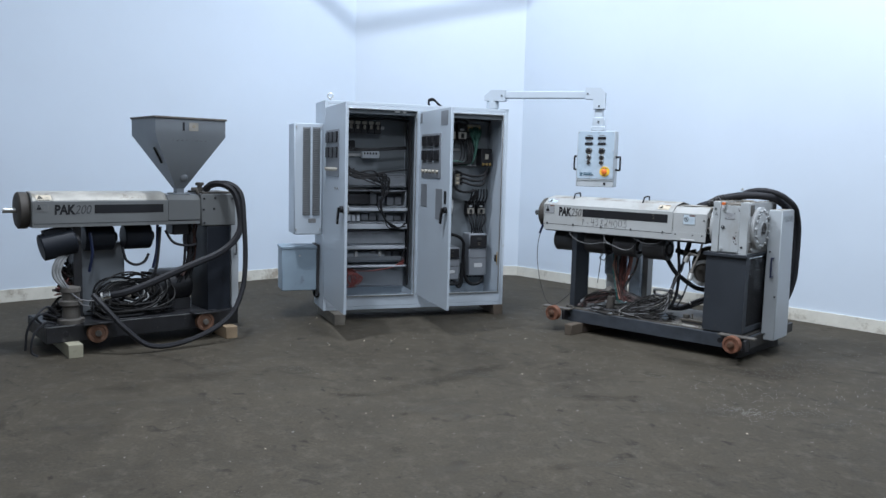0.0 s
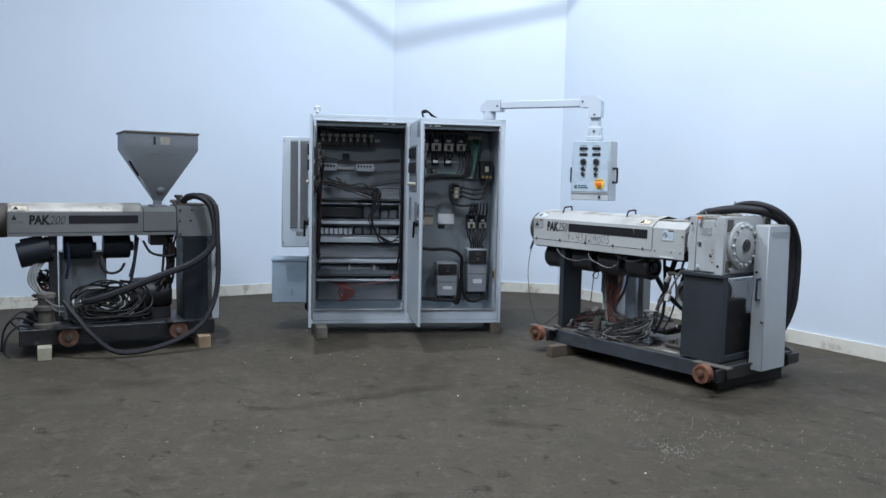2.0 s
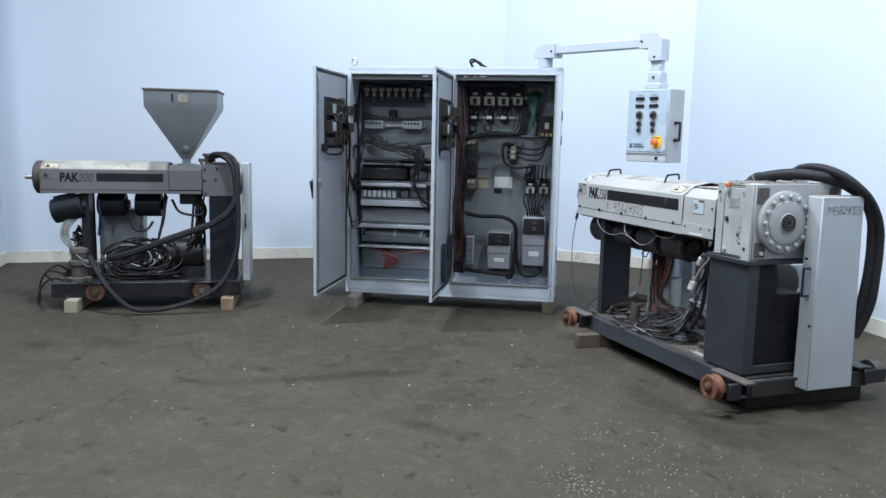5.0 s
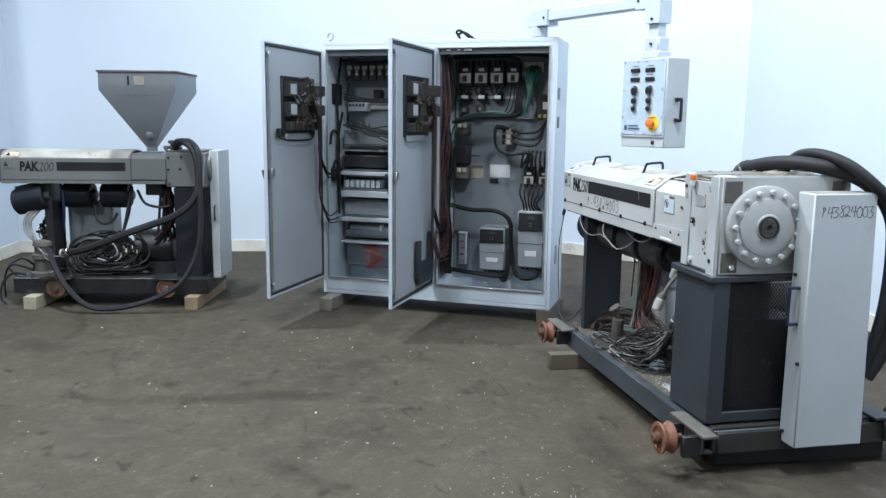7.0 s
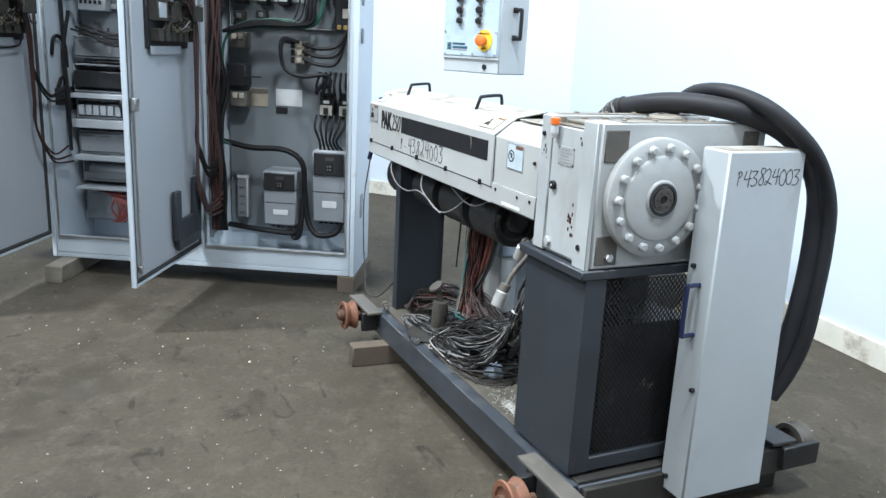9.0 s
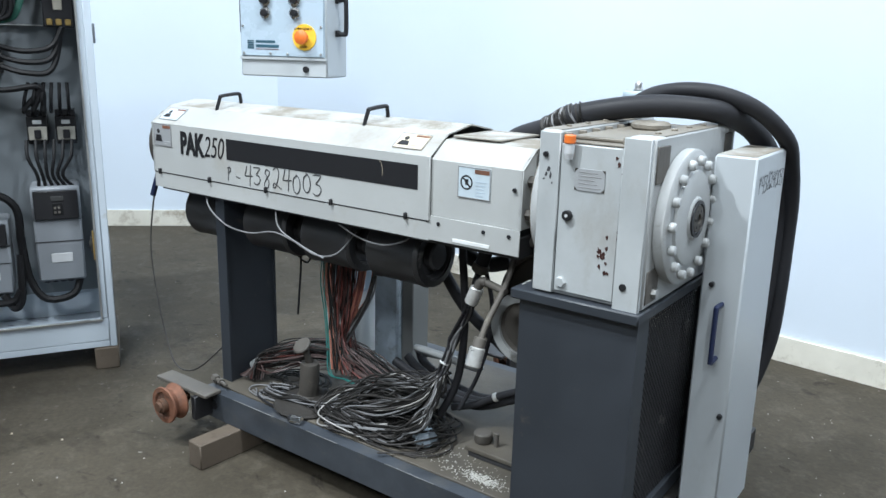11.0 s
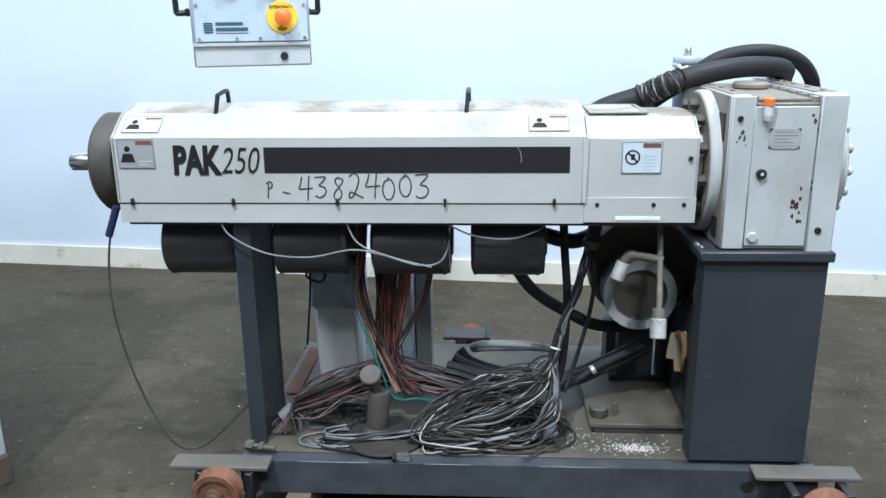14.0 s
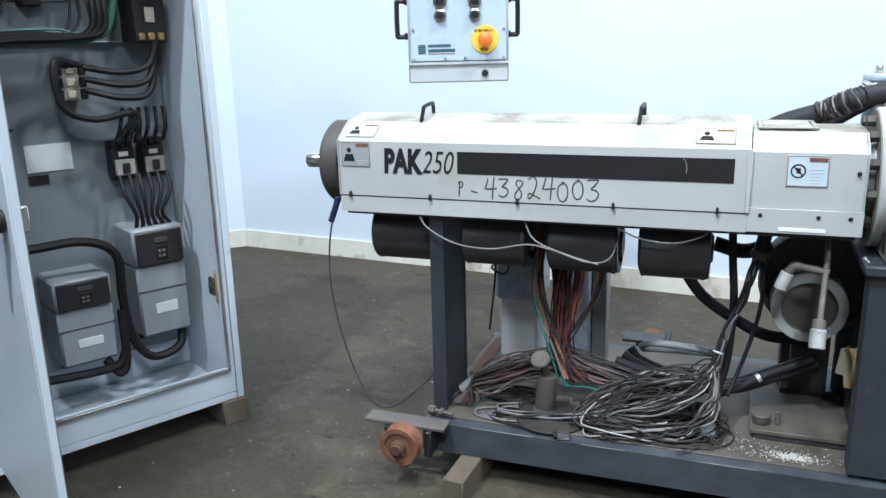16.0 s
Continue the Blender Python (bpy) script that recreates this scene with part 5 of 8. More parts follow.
def hazard_label(parent, x0, x1, z0, z1, m, orange=True, mark="person", seed=0, paper=None, ink=None, lines=5):
    """A framed warning label on a face that looks along -y of m."""
    rng = random.Random(seed)
    lab = part("warning_label", boxes((x0, x1, -0.002, 0.0, z0, z1), b=0.0004), paper or M_PAPER, parent, "small framed warning label", m=m)
    w, h = x1 - x0, z1 - z0
    part("label_frame", rim(bmesh.new(), "y", -0.0028, -0.0018, x0, x1, z0, z1, 0.0025, 0.0004), M_GREYINK, lab)
    if orange:
        part("orange_heading", boxes((x0 + w * 0.52, x1 - 0.004, -0.0026, -0.0019, z1 - h * 0.2, z1 - 0.005), b=0.0002), M_RUST, lab)
    bm = bmesh.new()
    for k in range(lines):
        box(bm, x0 + w * 0.55, x0 + w * rng.uniform(0.75, 0.95), -0.0026, -0.0019, z0 + h * (0.1 + 0.11 * k), z0 + h * (0.13 + 0.11 * k), 0.0002)
    part("print_bar", bm, ink or M_GREYINK, lab)
    bm = bmesh.new()
    cx, cz = x0 + w * 0.27, z0 + h * 0.5
    if mark == "ring":
        lathe(bm, (cx, -0.0019, cz), (0, -1, 0), [(w * 0.15, 0), (w * 0.19, 0), (w * 0.19, 0.0008), (w * 0.15, 0.0008), (w * 0.15, 0)], 20)
        prism(bm, [(cx - w * 0.13, cz + w * 0.1), (cx - w * 0.1, cz + w * 0.13), (cx + w * 0.13, cz - w * 0.1), (cx + w * 0.1, cz - w * 0.13)], "y", -0.0027, -0.0019)
        box(bm, cx - w * 0.04, cx + w * 0.06, -0.0025, -0.0019, cz - h * 0.08, cz + h * 0.1, 0.0002)
    else:
        prism(bm, [(cx - w * 0.2, cz - h * 0.3), (cx + w * 0.2, cz - h * 0.3), (cx + w * 0.13, cz), (cx - w * 0.12, cz)], "y", -0.0026, -0.0019)
        lathe(bm, (cx, -0.0019, cz + h * 0.16), (0, -1, 0), [(0, 0), (w * 0.08, 0), (w * 0.08, 0.0007), (0, 0.0007)], 12)
    part("pictogram", bm, M_INK, lab)
    return lab


hazard_label(cover, -0.858, -0.755, 1.066, 1.146, pose(0, -0.0005, 0), True, "person", 1, M_OLDLABEL, M_DUCT, 2)
tilt = math.degrees(math.atan2(0.058, 0.085))
SLOPE = pose(0, 0, 1.148) @ pose(0, 0, 0, -(90 - tilt), 0, 0)
hazard_label(cover, -0.85, -0.745, 0.02, 0.085, SLOPE @ pose(0, -0.001, 0), True, "person", 2, M_BLUELABEL, M_OLDLABEL, 2)
hazard_label(cover, 0.265, 0.372, 0.02, 0.085, SLOPE @ pose(0, -0.001, 0), True, "person", 4, M_PAPERY, M_GREYCARD, 2)
hazard_label(feed, 0.51, 0.615, 1.05, 1.135, pose(0, 0.0035, 0), True, "ring", 3, M_BLUELABEL, M_PANELBLUE)
part("serial_strip", boxes((0.50, 0.62, -0.003, -0.001, 0.922, 0.932), b=0.0003), M_PAPER, ex5, "narrow worn label strip")

# barrel, nose and shaft
bm = lathe(bmesh.new(), (-0.875, AX_Y, AX_Z), (-1, 0, 0), [(0, 0), (0.12, 0), (0.12, 0.03), (0.142, 0.032), (0.146, 0.038), (0.146, 0.09), (0.132, 0.104), (0.05, 0.108), (0, 0.108)], 32)
part("nose_flange", bm, M_NOSE, ex5, "dark dusty nose flange")
bm = lathe(bmesh.new(), (-0.98, AX_Y, AX_Z), (-1, 0, 0), [(0, 0), (0.038, 0), (0.036, 0.02), (0.026, 0.025), (0.025, 0.055), (0.027, 0.058), (0.027, 0.11), (0.022, 0.115), (0.02, 0.108), (0, 0.105)], 20)
part("screw_tip", bm, M_CHROME, ex5, "bright steel screw tip")
part("barrel", rod(bmesh.new(), (-0.87, AX_Y, AX_Z), (0.72, AX_Y, AX_Z), 0.07, 20), M_CAST, ex5)

# gearbox
bm = lathe(bmesh.new(), (0.712, AX_Y, AX_Z), (1, 0, 0), [(0, 0), (0.13, 0), (0.13, 0.028), (0.195, 0.03), (0.2, 0.036), (0.2, 0.058), (0.0, 0.058)], 44)
part("drive_flange", bm, M_GEARBODY, ex5, "dusty grey drive flange")
part("flange_face", lathe(bmesh.new(), (0.7415, AX_Y, AX_Z), (-1, 0, 0), [(0.125, 0), (0.192, 0), (0.192, 0.003), (0.125, 0.003), (0.125, 0)], 44), M_GRIME, ex5, "brown greasy flange face")
first = None
for k in range(12):
    a = 2 * math.pi * (k + 0.3) / 12
    m = Matrix.Translation((0.74, AX_Y + 0.165 * math.cos(a), AX_Z + 0.165 * math.sin(a)))
    if not first:
        first = part("flange_bolt", rod(bmesh.new(), (0, 0, 0), (-0.026, 0, 0), 0.0165, 6), M_NOSE, ex5, "dark greasy flange bolt", m=m)
    else:
        again(first, ex5, m)
GX0, GX1, GY0, GY1, GZ0, GZ1 = 0.775, 1.066, -0.025, 0.56, 0.85, 1.257
gear = part("gearbox", boxes((GX0 + 0.05, GX1 - 0.064, GY0 + 0.001, GY1 - 0.001, GZ0, GZ1 - 0.03), b=0.003), M_GEARBODY, ex5, "grey-white cast gearbox")
each("end_wall", ((GX0, GX0 + 0.052, GY0, GY1, GZ0, GZ1), (GX1 - 0.066, GX1, GY0, GY1, GZ0, GZ1)), M_GEARBODY, gear, "thick cast end wall", 0.005)
part("gearbox_top", boxes((GX0 + 0.054, GX1 - 0.068, GY0 + 0.004, GY1 - 0.004, GZ1 - 0.03, GZ1 - 0.022), (GX0 + 0.068, GX1 - 0.082, GY0 + 0.03, GY1 - 0.05, GZ1 - 0.022, GZ1 - 0.012), b=0.003), M_GRIME, gear, "oily recessed gearbox lid")
each("wall_top_dirt", ((GX0 + 0.003, GX0 + 0.049, GY0 + 0.01, GY1 - 0.01, GZ1 - 0.0005, GZ1 + 0.0015), (GX1 - 0.063, GX1 - 0.003, GY0 + 0.06, GY1 - 0.01, GZ1 - 0.0005, GZ1 + 0.0015)), M_GRIME, gear, "brown grime along the wall's top", 0.0008)
pegs("lid_bolt", [((x, GY0 + 0.02 + 0.075 * k, GZ1 - 0.024), (x, GY0 + 0.02 + 0.075 * k, GZ1 - 0.006), 0.0105) for x in (GX0 + 0.063, GX1 - 0.077) for k in range(8)], M_GRIME, gear, "oily lid bolt", 8)
pegs("wall_bolt", [((x, GY0 + 0.09 + 0.105 * k, GZ1), (x, GY0 + 0.09 + 0.105 * k, GZ1 + 0.006), 0.008) for x in (GX0 + 0.026, GX1 - 0.033) for k in range(5)], M_GRIME, gear, "dusty bolt on the wall's top", 6)
part("inspection_cover", rod(bmesh.new(), ((GX0 + GX1) / 2, 0.30, GZ1 - 0.013), ((GX0 + GX1) / 2, 0.30, GZ1 + 0.008), 0.052, 24), M_GRIME, gear, "round grimy inspection cover")
part("grimy_wall", boxes((GX0 - 0.004, GX0 - 0.0005, GY0 + 0.004, GY1 - 0.004, GZ0 + 0.004, GZ1 - 0.004), b=0.001), M_GRIME, gear, "brown oily film on the wall behind the flange")
each("side_plate", ((GX0 + 0.002, GX0 + 0.058, GY0 - 0.012, GY0, GZ0 + 0.003, GZ1 - 0.004), (GX1 - 0.07, GX1 - 0.004, GY0 - 0.014, GY0, GZ0 - 0.004, GZ1 - 0.002),
                         (GX0 + 0.06, GX1 - 0.072, GY0 - 0.007, GY0, GZ0 + 0.01, GZ1 - 0.03)), M_GEAR, gear, "pale bolted side plate", 0.002)
pegs("oil_plug", [((x, GY0 - 0.006, z), (x, GY0 - 0.018, z), r) for x, z, r in ((GX0 + 0.022, 1.198, 0.007), (GX0 + 0.088, 1.055, 0.013), (GX1 - 0.045, 0.905, 0.009))], M_PLASTIC, gear, "dark oil plug", 12)
part("drain_plug", rod(bmesh.new(), (GX0 + 0.08, GY0 - 0.004, 0.885), (GX0 + 0.08, GY0 - 0.016, 0.885), 0.014, 6), M_GEAR, gear)
part("oil_glass", rod(bmesh.new(), (GX0 + 0.088, GY0 - 0.017, 1.055), (GX0 + 0.088, GY0 - 0.0195, 1.055), 0.0042, 12), M_DUCT, gear, "bright sight glass in the plug")
NX0, NX1, NC = GX0 + 0.10, GX0 + 0.178, 0.009
part("nameplate", prism(bmesh.new(), [(NX0 + NC, 1.12), (NX1 - NC, 1.12), (NX1, 1.12 + NC), (NX1, 1.172 - NC), (NX1 - NC, 1.172), (NX0 + NC, 1.172), (NX0, 1.172 - NC), (NX0, 1.12 + NC)], "y", GY0 - 0.0095, GY0 - 0.0065), M_OLDLABEL, gear, "grey nameplate with cut corners, too worn to read")
for k, (x, z) in enumerate(((NX0, 1.12), (NX1, 1.12), (NX0, 1.172), (NX1, 1.172))):
    sx, sz = (1, -1)[k % 2], (1, -1)[k // 2]
    part("bare_corner", prism(bmesh.new(), [(x, z), (x + sx * 0.008, z), (x, z + sz * 0.008)], "y", GY0 - 0.0085, GY0 - 0.0065), M_NOSE, gear)
bm = bmesh.new()
for x, z, w, h in ((0.03, 1.163, 0.010, 0.012), (0.024, 1.150, 0.007, 0.010), (0.036, 1.148, 0.006, 0.016), (0.018, 1.138, 0.006, 0.004), (0.041, 1.130, 0.003, 0.005)):
    prism(bm, [(GX0 + x - 0.5 * w, z - 0.4 * h), (GX0 + x + 0.2 * w, z - 0.6 * h), (GX0 + x + 0.6 * w, z + 0.1 * h), (GX0 + x + 0.1 * w, z + 0.6 * h), (GX0 + x - 0.3 * w, z + 0.2 * h)], "y", GY0 - 0.0126, GY0 - 0.0115)
part("scuff", bm, M_MARKER, gear, "dark scuffs on the pale plate", kind="stuff")
bm = bmesh.new()
for k in range(5):
    box(bm, GX0 + 0.11, GX0 + 0.17 - 0.01 * (k % 3), GY0 - 0.0101, GY0 - 0.0092, 1.127 + k * 0.009, 1.129 + k * 0.009, 0.0003)
part("print_bar", bm, M_GREYINK, gear)
bm = bmesh.new()
rng = random.Random(9)
for cx, cz, n in ((GX0 + 0.183, 0.975, 9), (GX0 + 0.192, 0.94, 5), (GX0 + 0.198, 1.03, 3), (GX0 + 0.205, 1.19, 3)):
    for k in range(n):
        x, z = cx + rng.gauss(0, 0.009), cz + rng.gauss(0, 0.014)
        pts = [(x + rng.uniform(0.002, 0.006) * math.cos(a), z + rng.uniform(0.002, 0.009) * math.sin(a)) for a in [j * math.pi / 3 for j in range(6)]]
        prism(bm, pts, "y", GY0 - 0.0082 if cx > GX0 + 0.06 else GY0 - 0.0128, GY0 - 0.006)
part("paint_chip", bm, M_REDDARK, gear, "red-brown paint chips", kind="stuff")
bm = rod(bmesh.new(), (GX0 + 0.087, GY0 - 0.02, 1.205), (GX0 + 0.087, GY0 - 0.02, 1.232), 0.012, 12)
lathe(bm, (GX0 + 0.087, GY0 - 0.02, 1.193), (0, 0, 1), [(0, 0), (0.009, 0.0), (0.012, 0.014)], 12)
relief = part("breather", bm, M_DUCT, gear, "small breather valve")
part("cap", rod(bmesh.new(), (GX0 + 0.087, GY0 - 0.02, 1.23), (GX0 + 0.087, GY0 - 0.02, 1.25), 0.014, 12), M_ORANGE, relief, "orange breather cap")
# rear face of the gearbox
bm = lathe(bmesh.new(), (GX1, 0.162, AX_Z), (1, 0, 0), [(0, 0), (0.164, 0), (0.168, 0.004), (0.168, 0.026), (0.163, 0.03), (0.12, 0.031), (0.117, 0.038), (0.113, 0.04), (0.055, 0.042), (0.05, 0.047), (0.034, 0.048), (0, 0.047)], 44)
# black plates on the wall paint the shade inside two access holes
each("access_hole", ((GX0 - 0.007, GX0 - 0.003, 0.0, 0.055, 1.135, 1.205), (GX0 - 0.007, GX0 - 0.003, 0.0, 0.045, 0.872, 0.93)), M_INK, gear, "dark access hole in the gearbox wall", 0.001)
hub = part("bearing_cover", bm, M_GEARBODY, gear, "round bolted bearing cover")
part("shaft_bore", lathe(bmesh.new(), (GX1 + 0.042, 0.162, AX_Z), (1, 0, 0), [(0.046, 0), (0.046, 0.01), (0.038, 0.011), (0.036, 0.004), (0, 0.004)], 28), M_OILSTEEL, hub, "dark shaft bore")
part("shaft_end", lathe(bmesh.new(), (GX1 + 0.046, 0.162, AX_Z), (1, 0, 0), [(0.034, 0), (0.033, 0.006), (0.013, 0.007), (0.012, 0.002), (0, 0.002)], 24), M_NOSE, hub, "dusty brown shaft end")
# black discs for the shade in the shaft's sockets
pegs("socket_hole", [((GX1 + 0.0475, 0.162, AX_Z), (GX1 + 0.0492, 0.162, AX_Z), 0.011)] + [((GX1 + 0.05, 0.162 + 0.022 * math.cos(k * 1.047), AX_Z + 0.022 * math.sin(k * 1.047)), (GX1 + 0.0535, 0.162 + 0.022 * math.cos(k * 1.047), AX_Z + 0.022 * math.sin(k * 1.047)), 0.0032) for k in range(6)], M_INK, hub, n=6)
first = None
for k in range(15):
    a = 2 * math.pi * (k + 0.5) / 15
    m = Matrix.Translation((GX1 + 0.03, 0.162 + 0.141 * math.cos(a), AX_Z + 0.141 * math.sin(a)))
    if not first:
        first = part("bolt", rod(bmesh.new(), (0, 0, 0), (0.018, 0, 0), 0.0125, 12, 0.004), M_GEARBODY, hub, m=m)
    else:
        again(first, hub, m)
# no real recess: dark plates paint the shaded pockets
each("recess_pocket", ((GX1 - 0.002, GX1 + 0.003, GY0 + 0.012, GY0 + 0.088, 1.15, 1.237), (GX1 - 0.002, GX1 + 0.003, GY0 + 0.012, GY0 + 0.085, 0.862, 0.945), (GX1 - 0.002, GX1 + 0.003, GY1 - 0.09, GY1 - 0.03, 1.165, 1.235)), M_CAST, gear, "dark cast pocket")
part("pocket_bolt", rod(bmesh.new(), (GX1, GY0 + 0.055, 0.885), (GX1 + 0.015, GY0 + 0.055, 0.885), 0.013, 6), M_STEEL, gear)

# column under the gearbox, open at its rear
CX0, CX1, CY0, CY1, CZT = 0.74, 1.064, -0.03, 0.50, 0.82
sec = [(CX0, CY0), (CX1, CY0), (CX1, CY0 + 0.07), (CX1 - 0.02, CY0 + 0.07), (CX1 - 0.02, CY0 + 0.02), (CX0 + 0.02, CY0 + 0.02), (CX0 + 0.02, CY0 + 0.08), (CX0, CY0 + 0.08)]
col = part("column", prism(bmesh.new(), sec, "z", 0.215, CZT), M_SLATE, ex5, "dark slate column under the gearbox, open at the rear")
part("column_cap", boxes((CX0 - 0.018, CX1 + 0.008, CY0 - 0.022, CY1 + 0.02, CZT, CZT + 0.028), b=0.004), M_SLATE, col)
sec = [(CX0, CY1), (CX0, CY1 - 0.05), (CX0 + 0.02, CY1 - 0.05), (CX0 + 0.02, CY1 - 0.02), (CX1 - 0.02, CY1 - 0.02), (CX1 - 0.02, CY1 - 0.07), (CX1, CY1 - 0.07), (CX1, CY1)]
part("far_panel", prism(bmesh.new(), sec, "z", 0.215, 0.52), M_SLATE, col)
part("corner_post", boxes((CX1 - 0.05, CX1, CY1 - 0.05, CY1, 0.52, CZT)), M_SLATE, col)
part("sill", boxes((CX1 - 0.02, CX1, CY0 + 0.07, CY1 - 0.07, 0.215, 0.26)), M_SLATE, col)
bm = bmesh.new()
for k in range(27):
    for j in range(56):
        y, z = CY0 + 0.072 + 0.0155 * k, 0.262 + 0.0098 * j
        if y < CY1 - 0.08:
            o = 0.0078 if j % 2 else 0.0
            prism(bm, [(y + o - 0.0082, z), (y + o - 0.0054, z), (y + o + 0.0004, z + 0.0098), (y + o - 0.0024, z + 0.0098)], "x", CX1 - 0.014, CX1 - 0.011)
            prism(bm, [(y + o + 0.0054, z), (y + o + 0.0082, z), (y + o + 0.0024, z + 0.0098), (y + o - 0.0004, z + 0.0098)], "x", CX1 - 0.014, CX1 - 0.011)
part("mesh_guard", bm, M_OILSTEEL, col, "dark expanded metal guard over the column's rear", kind="stuff")
part("inner_box", boxes((CX0 + 0.03, CX1 - 0.10, CY0 + 0.16, CY1 - 0.05, 0.215, 0.63)), M_OILSTEEL, col, "black box inside the column")

# belt guard
bm = bmesh.new()
box(bm, 1.10, 1.206, 0.292, 0.59, 0.14, 1.197, 0.005)
for v in bm.verts:
    if v.co.y > 0.5:
        v.co.y += 0.03 * (0.7 - v.co.z)
guard = part("belt_guard", bm, M_GUARD, ex5, "tall pale grey belt guard")
part("dusty_top", boxes((1.105, 1.20, 0.298, 0.565, 1.1968, 1.1985), b=0.0005), M_CREAM_TOP, guard, "dust on the guard's top")
bm = bmesh.new()
tube(bm, [(1.16, 0.291, 0.81), (1.16, 0.253, 0.81), (1.16, 0.247, 0.80), (1.16, 0.247, 0.67), (1.16, 0.253, 0.66), (1.16, 0.291, 0.66)], 0.007, 8, 3)
part("grip", bm, M_NAVY, guard, "dark blue pull handle")
pegs("screw", [((1.13, 0.292, z), (1.13, 0.28, z), 0.007) for z in (0.86, 0.19)] + [((1.19, 0.292, 0.5), (1.19, 0.28, 0.5), 0.007)], M_PLASTIC, guard, n=8)
handwriting("P43824003", 0.046, 0.026, guard, pose(1.2066, 0.325, 1.10) @ Matrix.Rotation(radians(90), 4, "Z") @ FACING, 0.0015, 6)

# frame, deck, wheels
FX0, FX1, FY1 = -0.575, 1.10, 0.84
chan = [(-0.06, 0.096), (-0.012, 0.096), (-0.012, 0.104), (-0.052, 0.104), (-0.052, 0.192), (-0.012, 0.192), (-0.012, 0.2), (-0.06, 0.2)]
part("rail", prism(bmesh.new(), chan, "x", FX0, FX1), M_RAIL, ex5, "scraped dark steel channel rail")
part("rail", prism(bmesh.new(), [(FY1 - 0.06 - y, z) for y, z in chan], "x", FX0, FX1), M_RAIL, ex5, "scraped dark steel channel rail")
each("worn_edge", ((-0.40, -0.19, -0.0606, -0.057, 0.1985, 0.2008), (-0.03, 0.11, -0.0606, -0.0575, 0.1988, 0.2008), (0.31, 0.50, -0.0606, -0.0575, 0.1987, 0.2008)), M_OLDGREY, ex5, "bare worn edge of the rail", 0.0008)
each("cross_member", [(x0, x1, -0.011, FY1 - 0.05, 0.097, 0.193) for x0, x1 in ((FX0, FX0 + 0.06), (0.35, 0.41), (FX1 - 0.06, FX1))], M_RAIL, ex5, b=0.004)
part("deck", boxes((FX0 + 0.01, 0.90, -0.01, FY1 - 0.05, 0.194, 0.205), b=0.002), M_DECK, ex5, "dusty steel deck plate")
# rear end of the deck: shade between column and guard is in the colour
part("rear_deck", boxes((0.90, FX1 - 0.01, -0.01, FY1 - 0.05, 0.194, 0.204), b=0.002), M_DECKDARK, ex5, "grimy dark rear deck plate")
# black discs paint the shade in the rail's holes
pegs("rail_hole", [((x, -0.057, 0.149), (x, -0.0615, 0.149), 0.02) for x in (-0.511, 0.904)], M_INK, ex5, "dark round rail hole", 14)
part("end_angle", boxes((FX0 + 0.03, FX0 + 0.08, 0.36, FY1 - 0.08, 0.2055, 0.213), b=0.002), M_RUSTDARK, ex5, "rust-brown angle along the deck's end")
part("rear_beam", boxes((FX1 + 0.001, FX1 + 0.02, 0.0, FY1 - 0.02, 0.10, 0.19)), M_DECKDARK, ex5, "grimy dark rear cross beam")


def rail_wheel(parent, x, y, z, s):
    """A grooved wheel outside the rail under its carrier plate; s = -1 at the front, 1 at the back."""
    y0, y1 = ((-0.122, -0.05) if x < 0 else (-0.112, -0.045)) if s < 0 else (y - 0.165, y - 0.06)
    plate = part("wheel_plate", boxes((x - (0.16 if s < 0 else 0.11), x + (0.13 if s < 0 else 0.06), y0, y1, 0.2005, 0.2145), b=0.003), M_CAST if s < 0 else M_BLACK, parent, "dusty worn steel wheel plate")
    each("bracket", [(x + d - 0.012, x + d + 0.012, min(y + 0.04, y1), max(y + 0.12, y0), 0.11, 0.2) for d in (-0.07, 0.075)] if s < 0 else [(x + 0.06, x + 0.08, y - 0.13, y + 0.03, 0.12, 0.2)], M_OILSTEEL, plate)
    bm = lathe(bmesh.new(), (x, y - 0.03, z), (0, 1, 0), [(0.02, 0.006), (0.046, 0.006), (0.05, 0), (0.066, 0), (0.068, 0.006), (0.057, 0.021), (0.054, 0.029), (0.057, 0.037), (0.068, 0.052), (0.066, 0.058), (0.02, 0.054)], 28)
    w = part("wheel", bm, M_RUST if s < 0 or x < 0.5 else M_CAST, plate, "rusty orange grooved wheel" if s < 0 or x < 0.5 else "dull dark grooved wheel")
    part("axle", lathe(bmesh.new(), (x, y - 0.055, z), (0, 1, 0), [(0, 0), (0.017, 0.0), (0.02, 0.008), (0.026, 0.01), (0.026, 0.03), (0.014, 0.031), (0.014, 0.13), (0, 0.13)], 12), M_RUSTDARK, plate, "brown rusty axle nut")


rail_wheel(ex5, 1.066, -0.215, 0.168, -1)
rail_wheel(ex5, -0.606, -0.175, 0.17, -1)
rail_wheel(ex5, 1.066, FY1 + 0.06, 0.168, 1)
rail_wheel(ex5, 0.085, FY1 + 0.20, 0.135, 1)
# the rear block takes the shade-darkened deck tone, not a timber colour
for x, y0, y1, mat in ((-0.40, -0.225, 0.6, M_WOODDARK), (0.98, 0.05, 0.85, M_DECKDARK)):
    t = thing("timber_block", P5 @ pose(x, 0, 0, 0, 0, -3), "dark old timber beam under the extruder frame", "timber", "timber blocks")
    part("block", boxes((-0.036, 0.036, y0, y1, 0.0, 0.094), b=0.004), mat, t)

